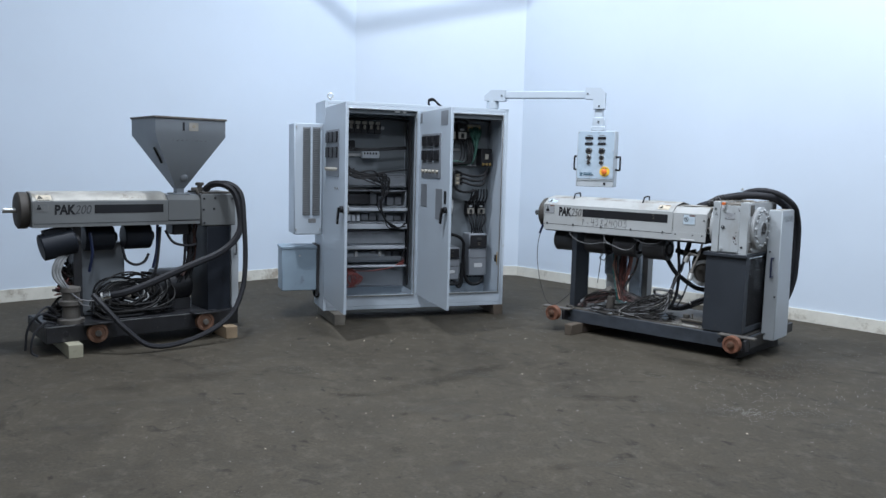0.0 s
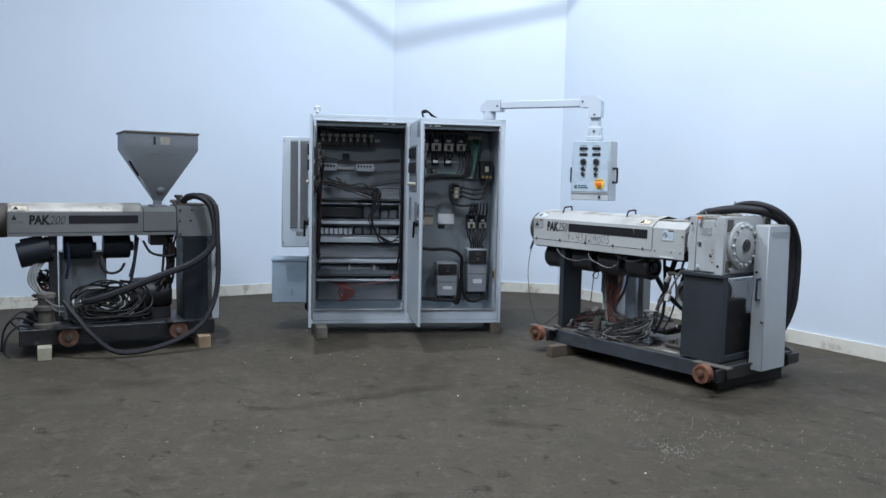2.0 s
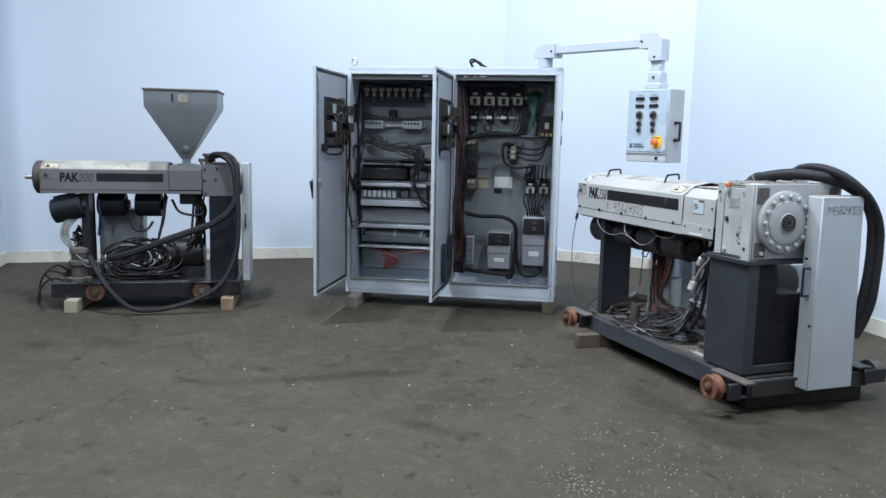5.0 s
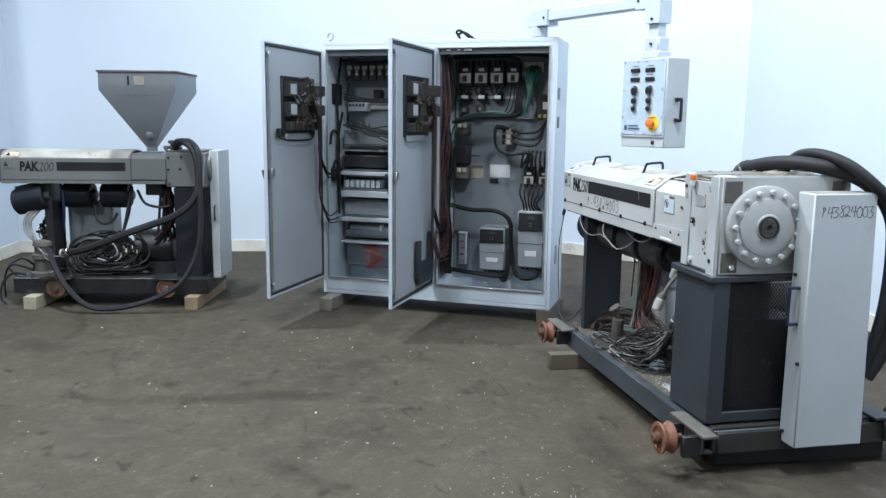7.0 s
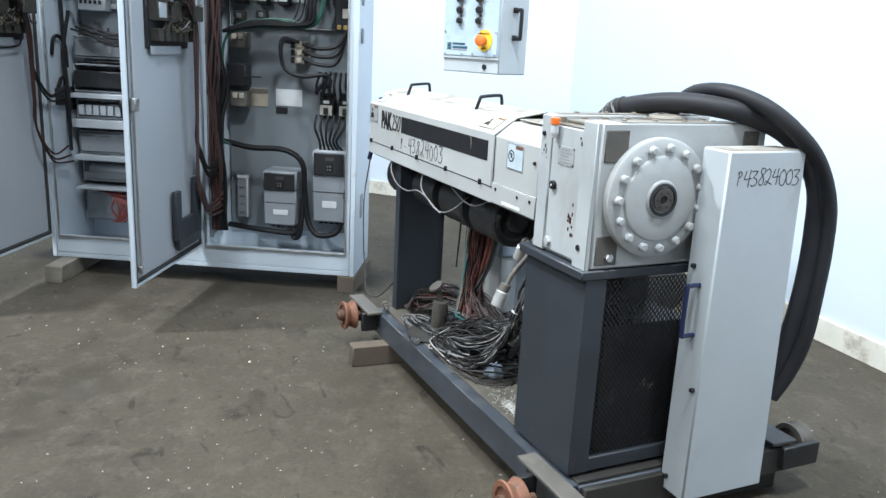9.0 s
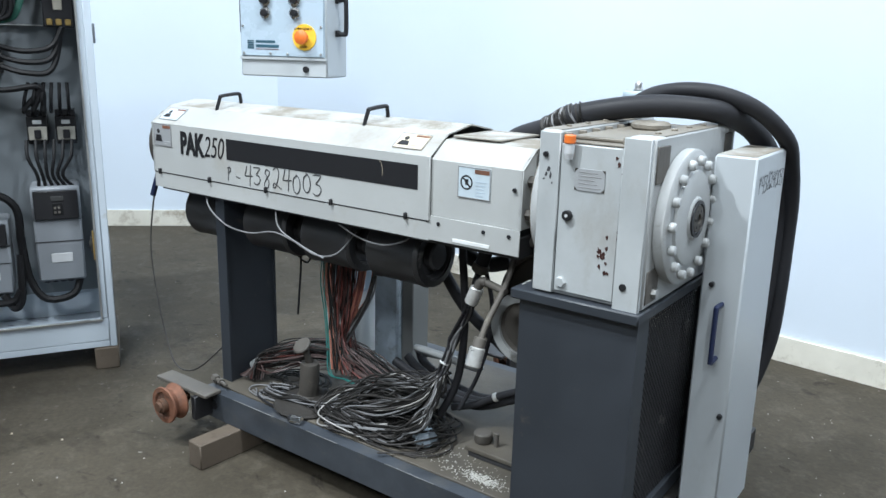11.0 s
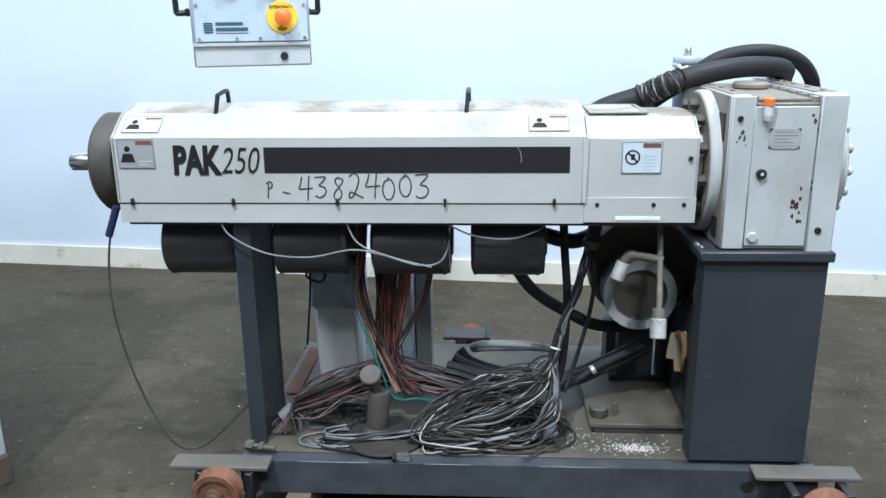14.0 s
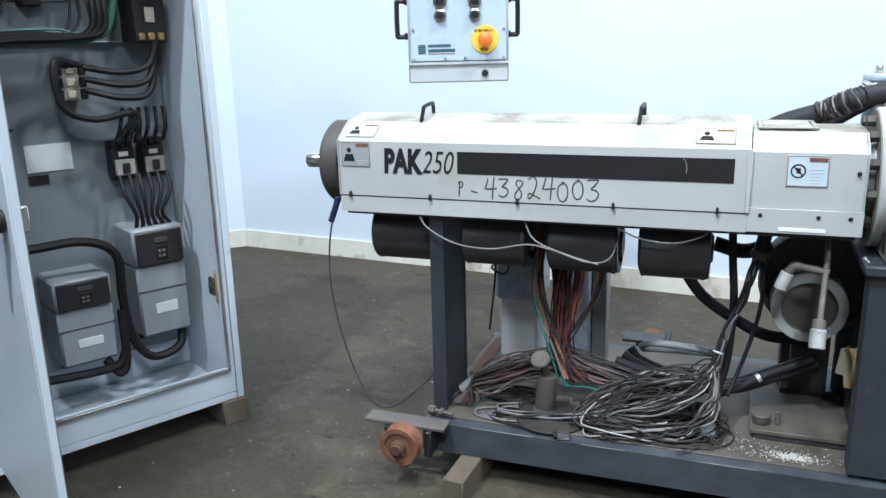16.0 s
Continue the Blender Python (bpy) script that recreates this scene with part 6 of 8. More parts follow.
# leg
def beam_section(x0, x1, y0, y1, t, w):
    """An H-section column, flanges to the front and back."""
    c = (x0 + x1) / 2
    return [(x0, y0), (x1, y0), (x1, y0 + t), (c + w, y0 + t), (c + w, y1 - t), (x1, y1 - t), (x1, y1), (x0, y1), (x0, y1 - t), (c - w, y1 - t), (c - w, y0 + t), (x0, y0 + t)]


part("leg", prism(bmesh.new(), beam_section(-0.565, -0.517, 0.03, 0.26, 0.012, 0.02), "z", 0.205, 0.905), M_SLATE, ex5, "dark slate column leg")
bm = bmesh.new()
rod(bm, (-0.57, -0.008, 0.223), (-0.475, -0.028, 0.223), 0.007, 10)
rod(bm, (-0.57, -0.008, 0.223), (-0.545, -0.0133, 0.223), 0.0155, 6)
rod(bm, (-0.525, -0.0175, 0.223), (-0.512, -0.02, 0.223), 0.014, 6)
part("foot_bolt", bm, M_CAST, ex5)

# blowers under the barrel
for x0, x1 in ((-0.805, -0.575), (-0.475, -0.253), (-0.185, 0.042), (0.107, 0.318)):
    bm = lathe(bmesh.new(), (x0, AX_Y - 0.02, 0.815), (1, 0, 0), [(0, 0), (0.08, 0), (0.1, 0.008), (0.103, 0.012), (0.1, 0.016), (0.1, x1 - x0 - 0.02), (0.103, x1 - x0 - 0.014), (0.095, x1 - x0), (0.07, x1 - x0), (0.065, x1 - x0 - 0.02), (0, x1 - x0 - 0.02)], 28)
    box(bm, x0 + 0.04, x1 - 0.04, AX_Y - 0.07, AX_Y + 0.05, 0.86, 0.93)
    blow = part("blower", bm, M_BLACK, ex5, "black barrel-cooling blower drum")
    part("blower_motor", rod(bmesh.new(), (x1 - 0.02, AX_Y - 0.02, 0.815), (x1 + 0.012, AX_Y - 0.02, 0.815), 0.045, 14), M_BLACK, blow)
    part("inlet_ring", lathe(bmesh.new(), (x1 - 0.002, AX_Y - 0.02, 0.815), (1, 0, 0), [(0.074, 0), (0.096, 0), (0.098, 0.005), (0.076, 0.007), (0.074, 0)], 28), M_OILSTEEL, blow, "dark inlet ring")
# motor under the feed section
bm = lathe(bmesh.new(), (0.62, 0.21, 0.636), (0, 1, 0), [(0, 0.01), (0.03, 0.008), (0.076, 0.014), (0.082, 0.0), (0.106, 0.0), (0.108, 0.02), (0.106, 0.05), (0.112, 0.06), (0.112, 0.42), (0.10, 0.44), (0, 0.44)], 36)
motor = part("drive_motor", bm, M_CAST, ex5, "dusty grey drive motor")
part("end_ring", lathe(bmesh.new(), (0.62, 0.20, 0.636), (0, 1, 0), [(0.082, 0), (0.11, 0), (0.112, 0.012), (0.082, 0.014), (0.082, 0)], 36), M_CONDUIT, motor, "dull grey motor end ring")
part("pulley_shroud", lathe(bmesh.new(), (0.645, 0.30, 0.69), (0, 1, 0), [(0, 0.02), (0.15, 0.02), (0.155, 0), (0.17, 0.0), (0.175, 0.02), (0.17, 0.1), (0.15, 0.11), (0, 0.11)], 36), M_NOSE, motor, "black round shroud behind the motor")
part("motor_foot", boxes((0.60, 0.72, 0.44, 0.62, 0.24, 0.54), (0.575, 0.80, 0.44, 0.65, 0.238, 0.262), (0.57, 0.60, 0.5, 0.6, 0.24, 0.42)), M_BLACK, motor, "black motor pedestal")
pipe = part("pipe", tube(bmesh.new(), [(0.645, 0.11, 0.915), (0.64, 0.06, 0.81), (0.63, -0.01, 0.72), (0.626, -0.035, 0.67)], 0.0085, 10, 4), M_CAST, motor, "dusty drain pipe leaning forwards")
part("sleeve", rod(bmesh.new(), (0.626, -0.032, 0.68), (0.624, -0.045, 0.652), 0.018, 12), M_CAST, pipe)
part("coupling", rod(bmesh.new(), (0.624, -0.044, 0.656), (0.622, -0.062, 0.604), 0.022, 14), M_GALV, pipe, "bright pipe coupling")
part("tee", rod(bmesh.new(), (0.648, 0.05, 0.795), (0.56, 0.07, 0.805), 0.011, 10), M_CAST, pipe)
part("elbow", tube(bmesh.new(), [(0.575, 0.066, 0.803), (0.556, 0.07, 0.803), (0.54, 0.07, 0.78)], 0.0135, 10, 4), M_CAST, pipe)
part("coupling", rod(bmesh.new(), (0.541, 0.07, 0.782), (0.523, 0.066, 0.732), 0.02, 14), M_GALV, pipe, "bright pipe coupling")
part("tag", prism(bmesh.new(), [(0.712, 0.43), (0.735, 0.425), (0.74, 0.385), (0.782, 0.388), (0.785, 0.45), (0.768, 0.515), (0.722, 0.51)], "y", 0.205, 0.218), M_GREYCARD, motor, "dusty card tag")
part("strap", tube(bmesh.new(), [(0.735, 0.2, 0.52), (0.755, 0.196, 0.50), (0.764, 0.196, 0.46), (0.757, 0.198, 0.42), (0.752, 0.2, 0.39)], 0.009, 8, 4), M_TAN, motor, "tan canvas strap")
part("motor_base", boxes((0.475, 0.80, 0.13, 0.66, 0.224, 0.24), b=0.003), M_DECK, ex5, "dusty sliding motor base")
part("base_lip", boxes((0.485, 0.80, 0.135, 0.165, 0.2055, 0.2235)), M_BLACK, ex5)
bm = lathe(bmesh.new(), (0.508, 0.185, 0.24), (0, 0, 1), [(0, 0), (0.025, 0), (0.028, 0.006), (0.03, 0.03), (0.026, 0.034), (0, 0.034)], 16)
rod(bm, (0.558, 0.185, 0.24), (0.558, 0.185, 0.285), 0.008, 8)
part("adjusting_foot", bm, M_CAST, ex5, "dull steel levelling foot")

# hoses over the gearbox
HOSES = ((0.031, [(0.41, 0.34, 1.12), (0.495, 0.33, 1.183), (0.606, 0.318, 1.223), (0.707, 0.30, 1.268), (0.891, 0.349, 1.302), (1.047, 0.427, 1.294), (1.097, 0.554, 1.254), (1.133, 0.641, 1.185), (1.165, 0.687, 1.081), (1.17, 0.70, 0.955), (1.17, 0.70, 0.822), (1.165, 0.69, 0.68), (1.15, 0.67, 0.54), (1.13, 0.64, 0.42)]),
         (0.023, [(0.57, 0.46, 1.08), (0.657, 0.459, 1.18), (0.762, 0.444, 1.255), (0.869, 0.434, 1.328), (1.01, 0.437, 1.344), (1.128, 0.488, 1.306), (1.202, 0.565, 1.223), (1.207, 0.648, 1.136), (1.207, 0.70, 1.029), (1.205, 0.715, 0.902), (1.206, 0.71, 0.776), (1.202, 0.70, 0.62), (1.18, 0.68, 0.50), (1.155, 0.65, 0.41)]))
for r, pts in HOSES:
    part("hose", tube(bmesh.new(), pts, r, 14, 7), M_RUBBER, ex5, "stout black hose over the gearbox")
rng = random.Random(21)
line = curve_points(HOSES[0][1], 24)
start = min(range(len(line)), key=lambda k: abs(line[k][0] - 0.605))
for k in range(26):
    bm = bmesh.new()
    c, ahead = Vector(line[start + k]), Vector(line[start + k + 2])
    d = ((ahead - c).normalized() + Vector((0, rng.uniform(-0.35, 0.35), rng.uniform(-0.35, 0.35)))).normalized()
    lathe(bm, c, d, [(0.0305, 0), (0.034, 0.001), (rng.uniform(0.034, 0.0375), rng.uniform(0.003, 0.006)), (0.0305, 0.008)], 14)
    part("hose_tie", bm, (M_OILYWIRE, M_DARKWIRE, M_GREYWIRE, M_DARKWIRE, M_OILYWIRE)[k % 5], ex5, "frayed grey tape round the hose")
filler = part("oil_filler", lathe(bmesh.new(), (0.785, 0.52, 1.02), (0, 0, 1), [(0, 0), (0.036, 0), (0.038, 0.005), (0.038, 0.29), (0, 0.29)], 22), M_FILLER, ex5, "pale blue-grey oil filler can")
part("filler_lid", lathe(bmesh.new(), (0.785, 0.52, 1.307), (0, 0, 1), [(0, 0), (0.042, 0), (0.0445, 0.004), (0.0445, 0.018), (0.041, 0.023), (0, 0.025)], 24), M_FILLER, filler)
part("filler_knob", lathe(bmesh.new(), (0.785, 0.52, 1.331), (0, 0, 1), [(0, 0), (0.014, 0), (0.014, 0.006), (0.011, 0.008), (0.011, 0.022), (0.008, 0.026), (0, 0.026)], 14), M_STEEL, filler, "dull steel knob")
for c, d in (((0.752, 0.47, 1.29), (0.5, 0.1, 0.85)), ((0.728, 0.465, 1.262), (0.5, 0.05, 0.85))):
    part("hose_clamp", lathe(bmesh.new(), c, d, [(0.024, 0), (0.028, 0.001), (0.028, 0.011), (0.024, 0.012), (0.024, 0)], 20), M_STEEL, ex5, "dull steel hose clamp")
part("clamp_screw", rod(bmesh.new(), (0.735, 0.435, 1.285), (0.77, 0.44, 1.302), 0.006, 8), M_STEEL, ex5)
# duct and rear box
duct = thing("cable_duct", P5, "pale grey plastic cable duct standing behind the wires", "duct")
part("lower_duct", boxes((-0.445, -0.30, 0.46, 0.62, 0.214, 0.50), b=0.006), M_WHITE, duct)
part("upper_duct", boxes((-0.46, -0.285, 0.445, 0.635, 0.49, 0.90), b=0.012), M_WRAP, duct, "blue-grey plastic wrapped round the duct's top")
part("side_duct", boxes((-0.10, -0.045, 0.52, 0.62, 0.215, 0.88), b=0.004), M_OLDGREY, duct, "dull grey side duct")
part("side_duct", boxes((-0.225, -0.104, 0.50, 0.61, 0.215, 0.88), b=0.008), M_WRAP, duct, "duct wrapped in pale blue plastic")


def wire_heap(parent, name, mat, n, seed, cx, cy, z0, sx, sy, h, r, label, turns=1.0):
    """Loose loops lying over one another, highest in the middle."""
    rng = random.Random(seed)
    bm = bmesh.new()
    for k in range(n):
        a0, s = rng.uniform(0, 6.28), rng.uniform(0.3, 0.95)
        ox, oy = rng.uniform(-0.3, 0.3) * sx, rng.uniform(-0.3, 0.3) * sy
        ph, wob, lay = rng.uniform(0, 6.28), rng.uniform(0.05, 0.25), rng.uniform(0.05, 1.0)
        long_, way = rng.uniform(0.45, 1.25) * turns, rng.choice((-1, 1))
        pts = []
        m = max(5, int(9 * long_))
        for j in range(m):
            t = j / (m - 1)
            a = a0 + way * t * long_ * 6.28
            f = s * (1 + wob * math.sin(2 * a + ph) + 0.25 * (t - 0.5))
            x, y = f * math.cos(a), f * math.sin(a)
            top = max(0.12, 1 - 0.7 * math.hypot(x, y))
            pts.append((cx + ox + sx * x, cy + oy + sy * y, z0 + r + h * top * lay * (0.8 + 0.25 * math.sin(a * 1.5 + ph))))
        tube(bm, pts, r * rng.uniform(0.8, 1.25), 6, 5)
    return part(name, bm, mat, parent, label, kind="stuff")


heap = thing("wire_heap", P5, "heap of cut grey, black and red wires on the deck", "wires", kind="stuff")
for nm, mat, n, sd, box_, r, lb, tn in (
        ("dark_strand", M_DARKWIRE, 60, 2, (0.19, 0.15, 0.20, 0.14, 0.12), 0.0027, "dark grey wire loops", 0.8),
        ("dark_strand", M_OILYWIRE, 40, 12, (0.20, 0.13, 0.17, 0.10, 0.13), 0.0027, "tangled black wire loops", 0.6),
        ("dark_strand", M_OILYWIRE, 16, 4, (-0.33, 0.19, 0.13, 0.09, 0.03), 0.0027, "oily dark wire loops", 0.7),
        ("grey_strand", M_GREYWIRE, 8, 5, (-0.31, 0.06, 0.10, 0.045, 0.02), 0.0024, "grey wire loops", 1.1),
        ("black_strand", M_RUBBER, 4, 6, (-0.20, 0.05, 0.17, 0.06, 0.01), 0.0045, "black cable loops on the deck", 1.0)):
    wire_heap(heap, nm, mat, n, sd, box_[0], box_[1], 0.206, box_[2], box_[3], box_[4], r, lb, tn)


def strewn(rng, pts, j):
    """The points of a wire's way, each pushed aside a little, never under the deck."""
    return [(x + rng.uniform(-j, j), y + rng.uniform(-j, j), max(0.209, z + rng.uniform(-j, j))) for x, y, z in pts]


rng = random.Random(33)
# wires falling out of the tie at the upright cable: over the heap, straight to the front, or down its face
for nm, mat, n, r, lb in (("grey_strand", M_GREYWIRE, 44, 0.0026, "pale grey wire arcs"), ("white_strand", M_WHITEWIRE, 9, 0.0025, "silvery wire arcs"), ("dark_strand", M_OILYWIRE, 64, 0.0027, "dark wire arcs"), ("dark_strand", M_DARKWIRE, 52, 0.0027, "dull grey wire arcs")):
    bm = bmesh.new()
    for k in range(n):
        u, v, w = rng.random(), rng.random(), rng.uniform(-1, 1)
        tie = [(0.372 + 0.008 * w, 0.17 + 0.012 * v, 0.50), (0.36 + 0.012 * w, 0.16 + 0.02 * v, 0.45)]
        kind_ = k % 4
        if kind_ < 2:
            way = [(0.33, 0.13 + 0.06 * v, 0.36 + 0.05 * u), (0.24, 0.09 + 0.13 * v, 0.31 + 0.075 * u), (0.13, 0.08 + 0.12 * v, 0.28 + 0.075 * u), (0.05 - 0.05 * v, 0.06 + 0.09 * v, 0.245 + 0.06 * u), (0.02 - 0.08 * u, 0.04 + 0.06 * v, 0.225)]
            if u > 0.5:
                way += [(0.06 - 0.05 * v, 0.015, 0.222), (0.16 + 0.1 * v, 0.01 + 0.03 * v, 0.222 + 0.02 * u)]
        elif kind_ == 2:
            way = [(0.32, 0.11 + 0.03 * v, 0.34 + 0.04 * u), (0.20, 0.06 + 0.04 * v, 0.27 + 0.05 * u), (0.06, 0.05 + 0.03 * v, 0.245 + 0.03 * u), (-0.08 * v, 0.05, 0.235)]
            if v > 0.5:
                way += [(-0.17, 0.04, 0.23), (-0.27 - 0.05 * u, 0.03, 0.22), (-0.34, 0.07, 0.22), (-0.28, 0.11, 0.23)]
        else:
            way = [(0.365, 0.11, 0.36), (0.345 + 0.02 * w, 0.06, 0.28 + 0.03 * u), (0.28, 0.03 + 0.02 * v, 0.235 + 0.03 * u), (0.17, 0.015 + 0.02 * v, 0.222 + 0.03 * u), (0.06 + 0.05 * w, 0.03 + 0.03 * v, 0.225 + 0.03 * u)]
        tube(bm, tie + strewn(rng, way, 0.036 if k % 4 == 0 else 0.014), r * rng.uniform(0.8, 1.25), 6, 5)
    part(nm, bm, mat, heap, lb, kind="stuff")
# wires from the leg to the foot of the drop, and a flatter run on behind the heap
for nm, mat, n, lb in (("red_strand", M_RED, 10, "dull red wires"), ("brown_strand", M_REDDARK, 30, "red-brown wires"), ("mauve_strand", M_MAUVEWIRE, 50, "dusty mauve wires"), ("dark_strand", M_OILYWIRE, 45, "dark wires"), ("grey_strand", M_GREYWIRE, 8, "grey wires"), ("dark_strand", M_DARKWIRE, 30, "dull grey wires")):
    bm = bmesh.new()
    for k in range(n):
        e, h = rng.uniform(-1, 1), rng.uniform(-1, 1)
        if k % 5 < 3:
            way = [(-0.45, 0.13 + 0.03 * e, 0.28 + 0.025 * h), (-0.38, 0.15 + 0.05 * e, 0.305 + 0.045 * h), (-0.29, 0.185 + 0.05 * e, 0.335 + 0.04 * h), (-0.20 + 0.03 * e, 0.22 + 0.05 * e, 0.345 + 0.045 * h), (-0.12 + 0.04 * h, 0.24, 0.33 + 0.03 * h)]
            way[0:0] = [(-0.475 + 0.05 * h, 0.09 + 0.03 * e, 0.212 + 0.02 * abs(e))] if k % 3 else []
        else:
            way = [(-0.19 + 0.03 * h, 0.26 + 0.03 * e, 0.37 + 0.02 * h), (-0.11, 0.26 + 0.05 * e, 0.345 + 0.025 * h), (-0.02, 0.25 + 0.06 * e, 0.325 + 0.025 * h), (0.06, 0.24 + 0.06 * e, 0.31 + 0.02 * h), (0.14 + 0.04 * h, 0.23 + 0.05 * e, 0.28 + 0.02 * h)]
        tube(bm, strewn(rng, way, 0.018 if k % 6 == 0 else 0.007), 0.0024 * rng.uniform(0.8, 1.2), 5, 5)
    part(nm, bm, mat, heap, lb, kind="stuff")
tie = part("tape_wrap", tube(bmesh.new(), [(-0.49, 0.115, 0.25), (-0.465, 0.125, 0.27), (-0.44, 0.133, 0.287)], 0.021, 12, 3), M_OLDGREY, heap, "grey tape round the wires' end")
drop = thing("wire_drop", P5, "bundle of coloured wires hanging from under the barrel", "wires", kind="stuff")
LEFT = ((-0.235, 0.29, 0.90), (-0.245, 0.29, 0.74), (-0.252, 0.28, 0.62), (-0.215, 0.26, 0.50), (-0.165, 0.22, 0.40), (-0.12, 0.18, 0.32))
MID = ((-0.15, 0.28, 0.90), (-0.16, 0.28, 0.74), (-0.165, 0.28, 0.60), (-0.16, 0.27, 0.48), (-0.15, 0.25, 0.38), (-0.08, 0.22, 0.31))
BAND = ((-0.09, 0.30, 0.90), (-0.10, 0.30, 0.74), (-0.115, 0.295, 0.60), (-0.145, 0.28, 0.47), (-0.17, 0.26, 0.38), (-0.15, 0.24, 0.33))
BOW = ((-0.02, 0.28, 0.90), (-0.027, 0.28, 0.70), (-0.045, 0.28, 0.60), (-0.09, 0.275, 0.51), (-0.14, 0.265, 0.42), (-0.17, 0.25, 0.36))
for nm, mat, n, line, j, r in (("orange_strand", M_ORANGEWIRE, 9, LEFT, 0.012, 0.003), ("teal_strand", M_TEAL, 3, [(x - 0.012, y - 0.02, z - 0.02) for x, y, z in LEFT[1:]] + [(-0.05, 0.16, 0.30), (0.03, 0.15, 0.29)], 0.008, 0.002),
                               ("dark_strand", M_OILYWIRE, 14, LEFT, 0.014, 0.003), ("dark_strand", M_OILYWIRE, 26, MID, 0.03, 0.0026), ("red_strand", M_RED, 12, MID, 0.03, 0.0026), ("brown_strand", M_REDDARK, 22, MID, 0.035, 0.0026),
                               ("orange_strand", M_ORANGEWIRE, 13, BAND, 0.014, 0.0028), ("red_strand", M_RED, 8, BAND, 0.018, 0.0028), ("grey_strand", M_GREYWIRE, 5, BOW, 0.008, 0.003), ("dark_strand", M_DARKWIRE, 9, BOW, 0.009, 0.003), ("orange_strand", M_ORANGEWIRE, 2, BOW, 0.008, 0.0028)):
    bm = bmesh.new()
    for k in range(n):
        dx, dy = rng.uniform(-j, j), rng.uniform(-j, j)
        tube(bm, strewn(rng, [(x + dx, y + dy, z) for x, y, z in line], 0.5 * j), r * rng.uniform(0.85, 1.15), 5, 5)
    part(nm, bm, mat, drop, kind="stuff")
for nm, mat, n in (("black_strand", M_RUBBER, 10), ("grey_strand", M_GREYWIRE, 4)):
    bm = bmesh.new()
    for k in range(n):
        tube(bm, strewn(rng, [(0.462, 0.20, 0.80), (0.452, 0.20, 0.74), (0.425, 0.195, 0.65), (0.39, 0.18, 0.56), (0.37, 0.17, 0.49), (0.352, 0.15, 0.40)], 0.012), 0.0042, 7, 6)
    part(nm, bm, mat, drop, "cables down to the heap")
bm = bmesh.new()
tube(bm, [(0.380, 0.215, 0.92), (0.388, 0.22, 0.78), (0.400, 0.22, 0.64), (0.398, 0.215, 0.50), (0.385, 0.20, 0.39), (0.35, 0.17, 0.29)], 0.013, 10)
tube(bm, [(0.49, 0.21, 0.92), (0.478, 0.21, 0.86), (0.464, 0.20, 0.795)], 0.021, 12)
tube(bm, [(0.33, 0.3, 0.80), (0.42, 0.3, 0.78), (0.5, 0.32, 0.80)], 0.025, 12)
tube(bm, [(0.22, 0.34, 0.72), (0.3, 0.36, 0.60), (0.42, 0.36, 0.52), (0.52, 0.35, 0.48), (0.66, 0.38, 0.47)], 0.02, 10)
for k in range(3):
    tube(bm, [(0.02 + 0.02 * k, 0.34 + 0.045 * k, 0.335 + 0.01 * k), (0.10, 0.33 + 0.045 * k, 0.315), (0.22, 0.32 + 0.04 * k, 0.285), (0.4, 0.30 + 0.03 * k, 0.29), (0.55, 0.29 + 0.03 * k, 0.36), (0.67, 0.32 + 0.03 * k, 0.41)], 0.0165, 10)
tube(bm, [(0.36, 0.22, 0.30), (0.43, 0.25, 0.32), (0.50, 0.27, 0.36), (0.58, 0.28, 0.40), (0.66, 0.30, 0.43)], 0.012, 10)
tube(bm, [(0.47, 0.22, 0.79), (0.485, 0.24, 0.68), (0.475, 0.25, 0.56), (0.44, 0.24, 0.42), (0.40, 0.2, 0.31)], 0.007, 8)
part("black_conduit", bm, M_RUBBER, drop, "thick black conduits")
part("gland", rod(bmesh.new(), (0.468, 0.202, 0.81), (0.460, 0.2, 0.785), 0.026, 14), M_CAST, drop, "dusty cable gland")
part("band", rod(bmesh.new(), (0.49, 0.268, 0.354), (0.502, 0.271, 0.361), 0.0145, 12), M_GALV, drop, "bright hose band")
part("cable_tie", rod(bmesh.new(), (0.366, 0.166, 0.478), (0.3645, 0.1645, 0.472), 0.017, 12), M_WHITE, drop, "white cable tie")
bm = bmesh.new()
tube(bm, [(0.105, 0.38, 0.385), (0.14, 0.31, 0.425), (0.22, 0.28, 0.44), (0.31, 0.30, 0.425), (0.355, 0.36, 0.39), (0.32, 0.44, 0.36), (0.23, 0.46, 0.35), (0.15, 0.43, 0.36), (0.105, 0.385, 0.375)], 0.0125, 10)
part("grey_conduit", bm, M_CONDUIT, drop, "loop of grey conduit")
loom("sensor_lead", [[(-0.60, 0.02, 0.915), (-0.56, 0.0, 0.87), (-0.46, -0.01, 0.825), (-0.34, -0.01, 0.815), (-0.22, -0.01, 0.837), (-0.14, 0.0, 0.82), (-0.03, 0.0, 0.79), (0.03, 0.03, 0.80), (0.05, 0.10, 0.86)],
                     [(-0.24, 0.02, 0.91), (-0.2, 0.0, 0.85), (-0.1, 0.0, 0.81), (0.0, 0.0, 0.785)], [(0.05, 0.02, 0.90), (0.12, 0.03, 0.868), (0.22, 0.03, 0.86), (0.30, 0.04, 0.885), (0.33, 0.04, 0.92)]], 0.0028, M_GREYWIRE, "thin pale sensor leads looping under the skirt", "wire", P5)
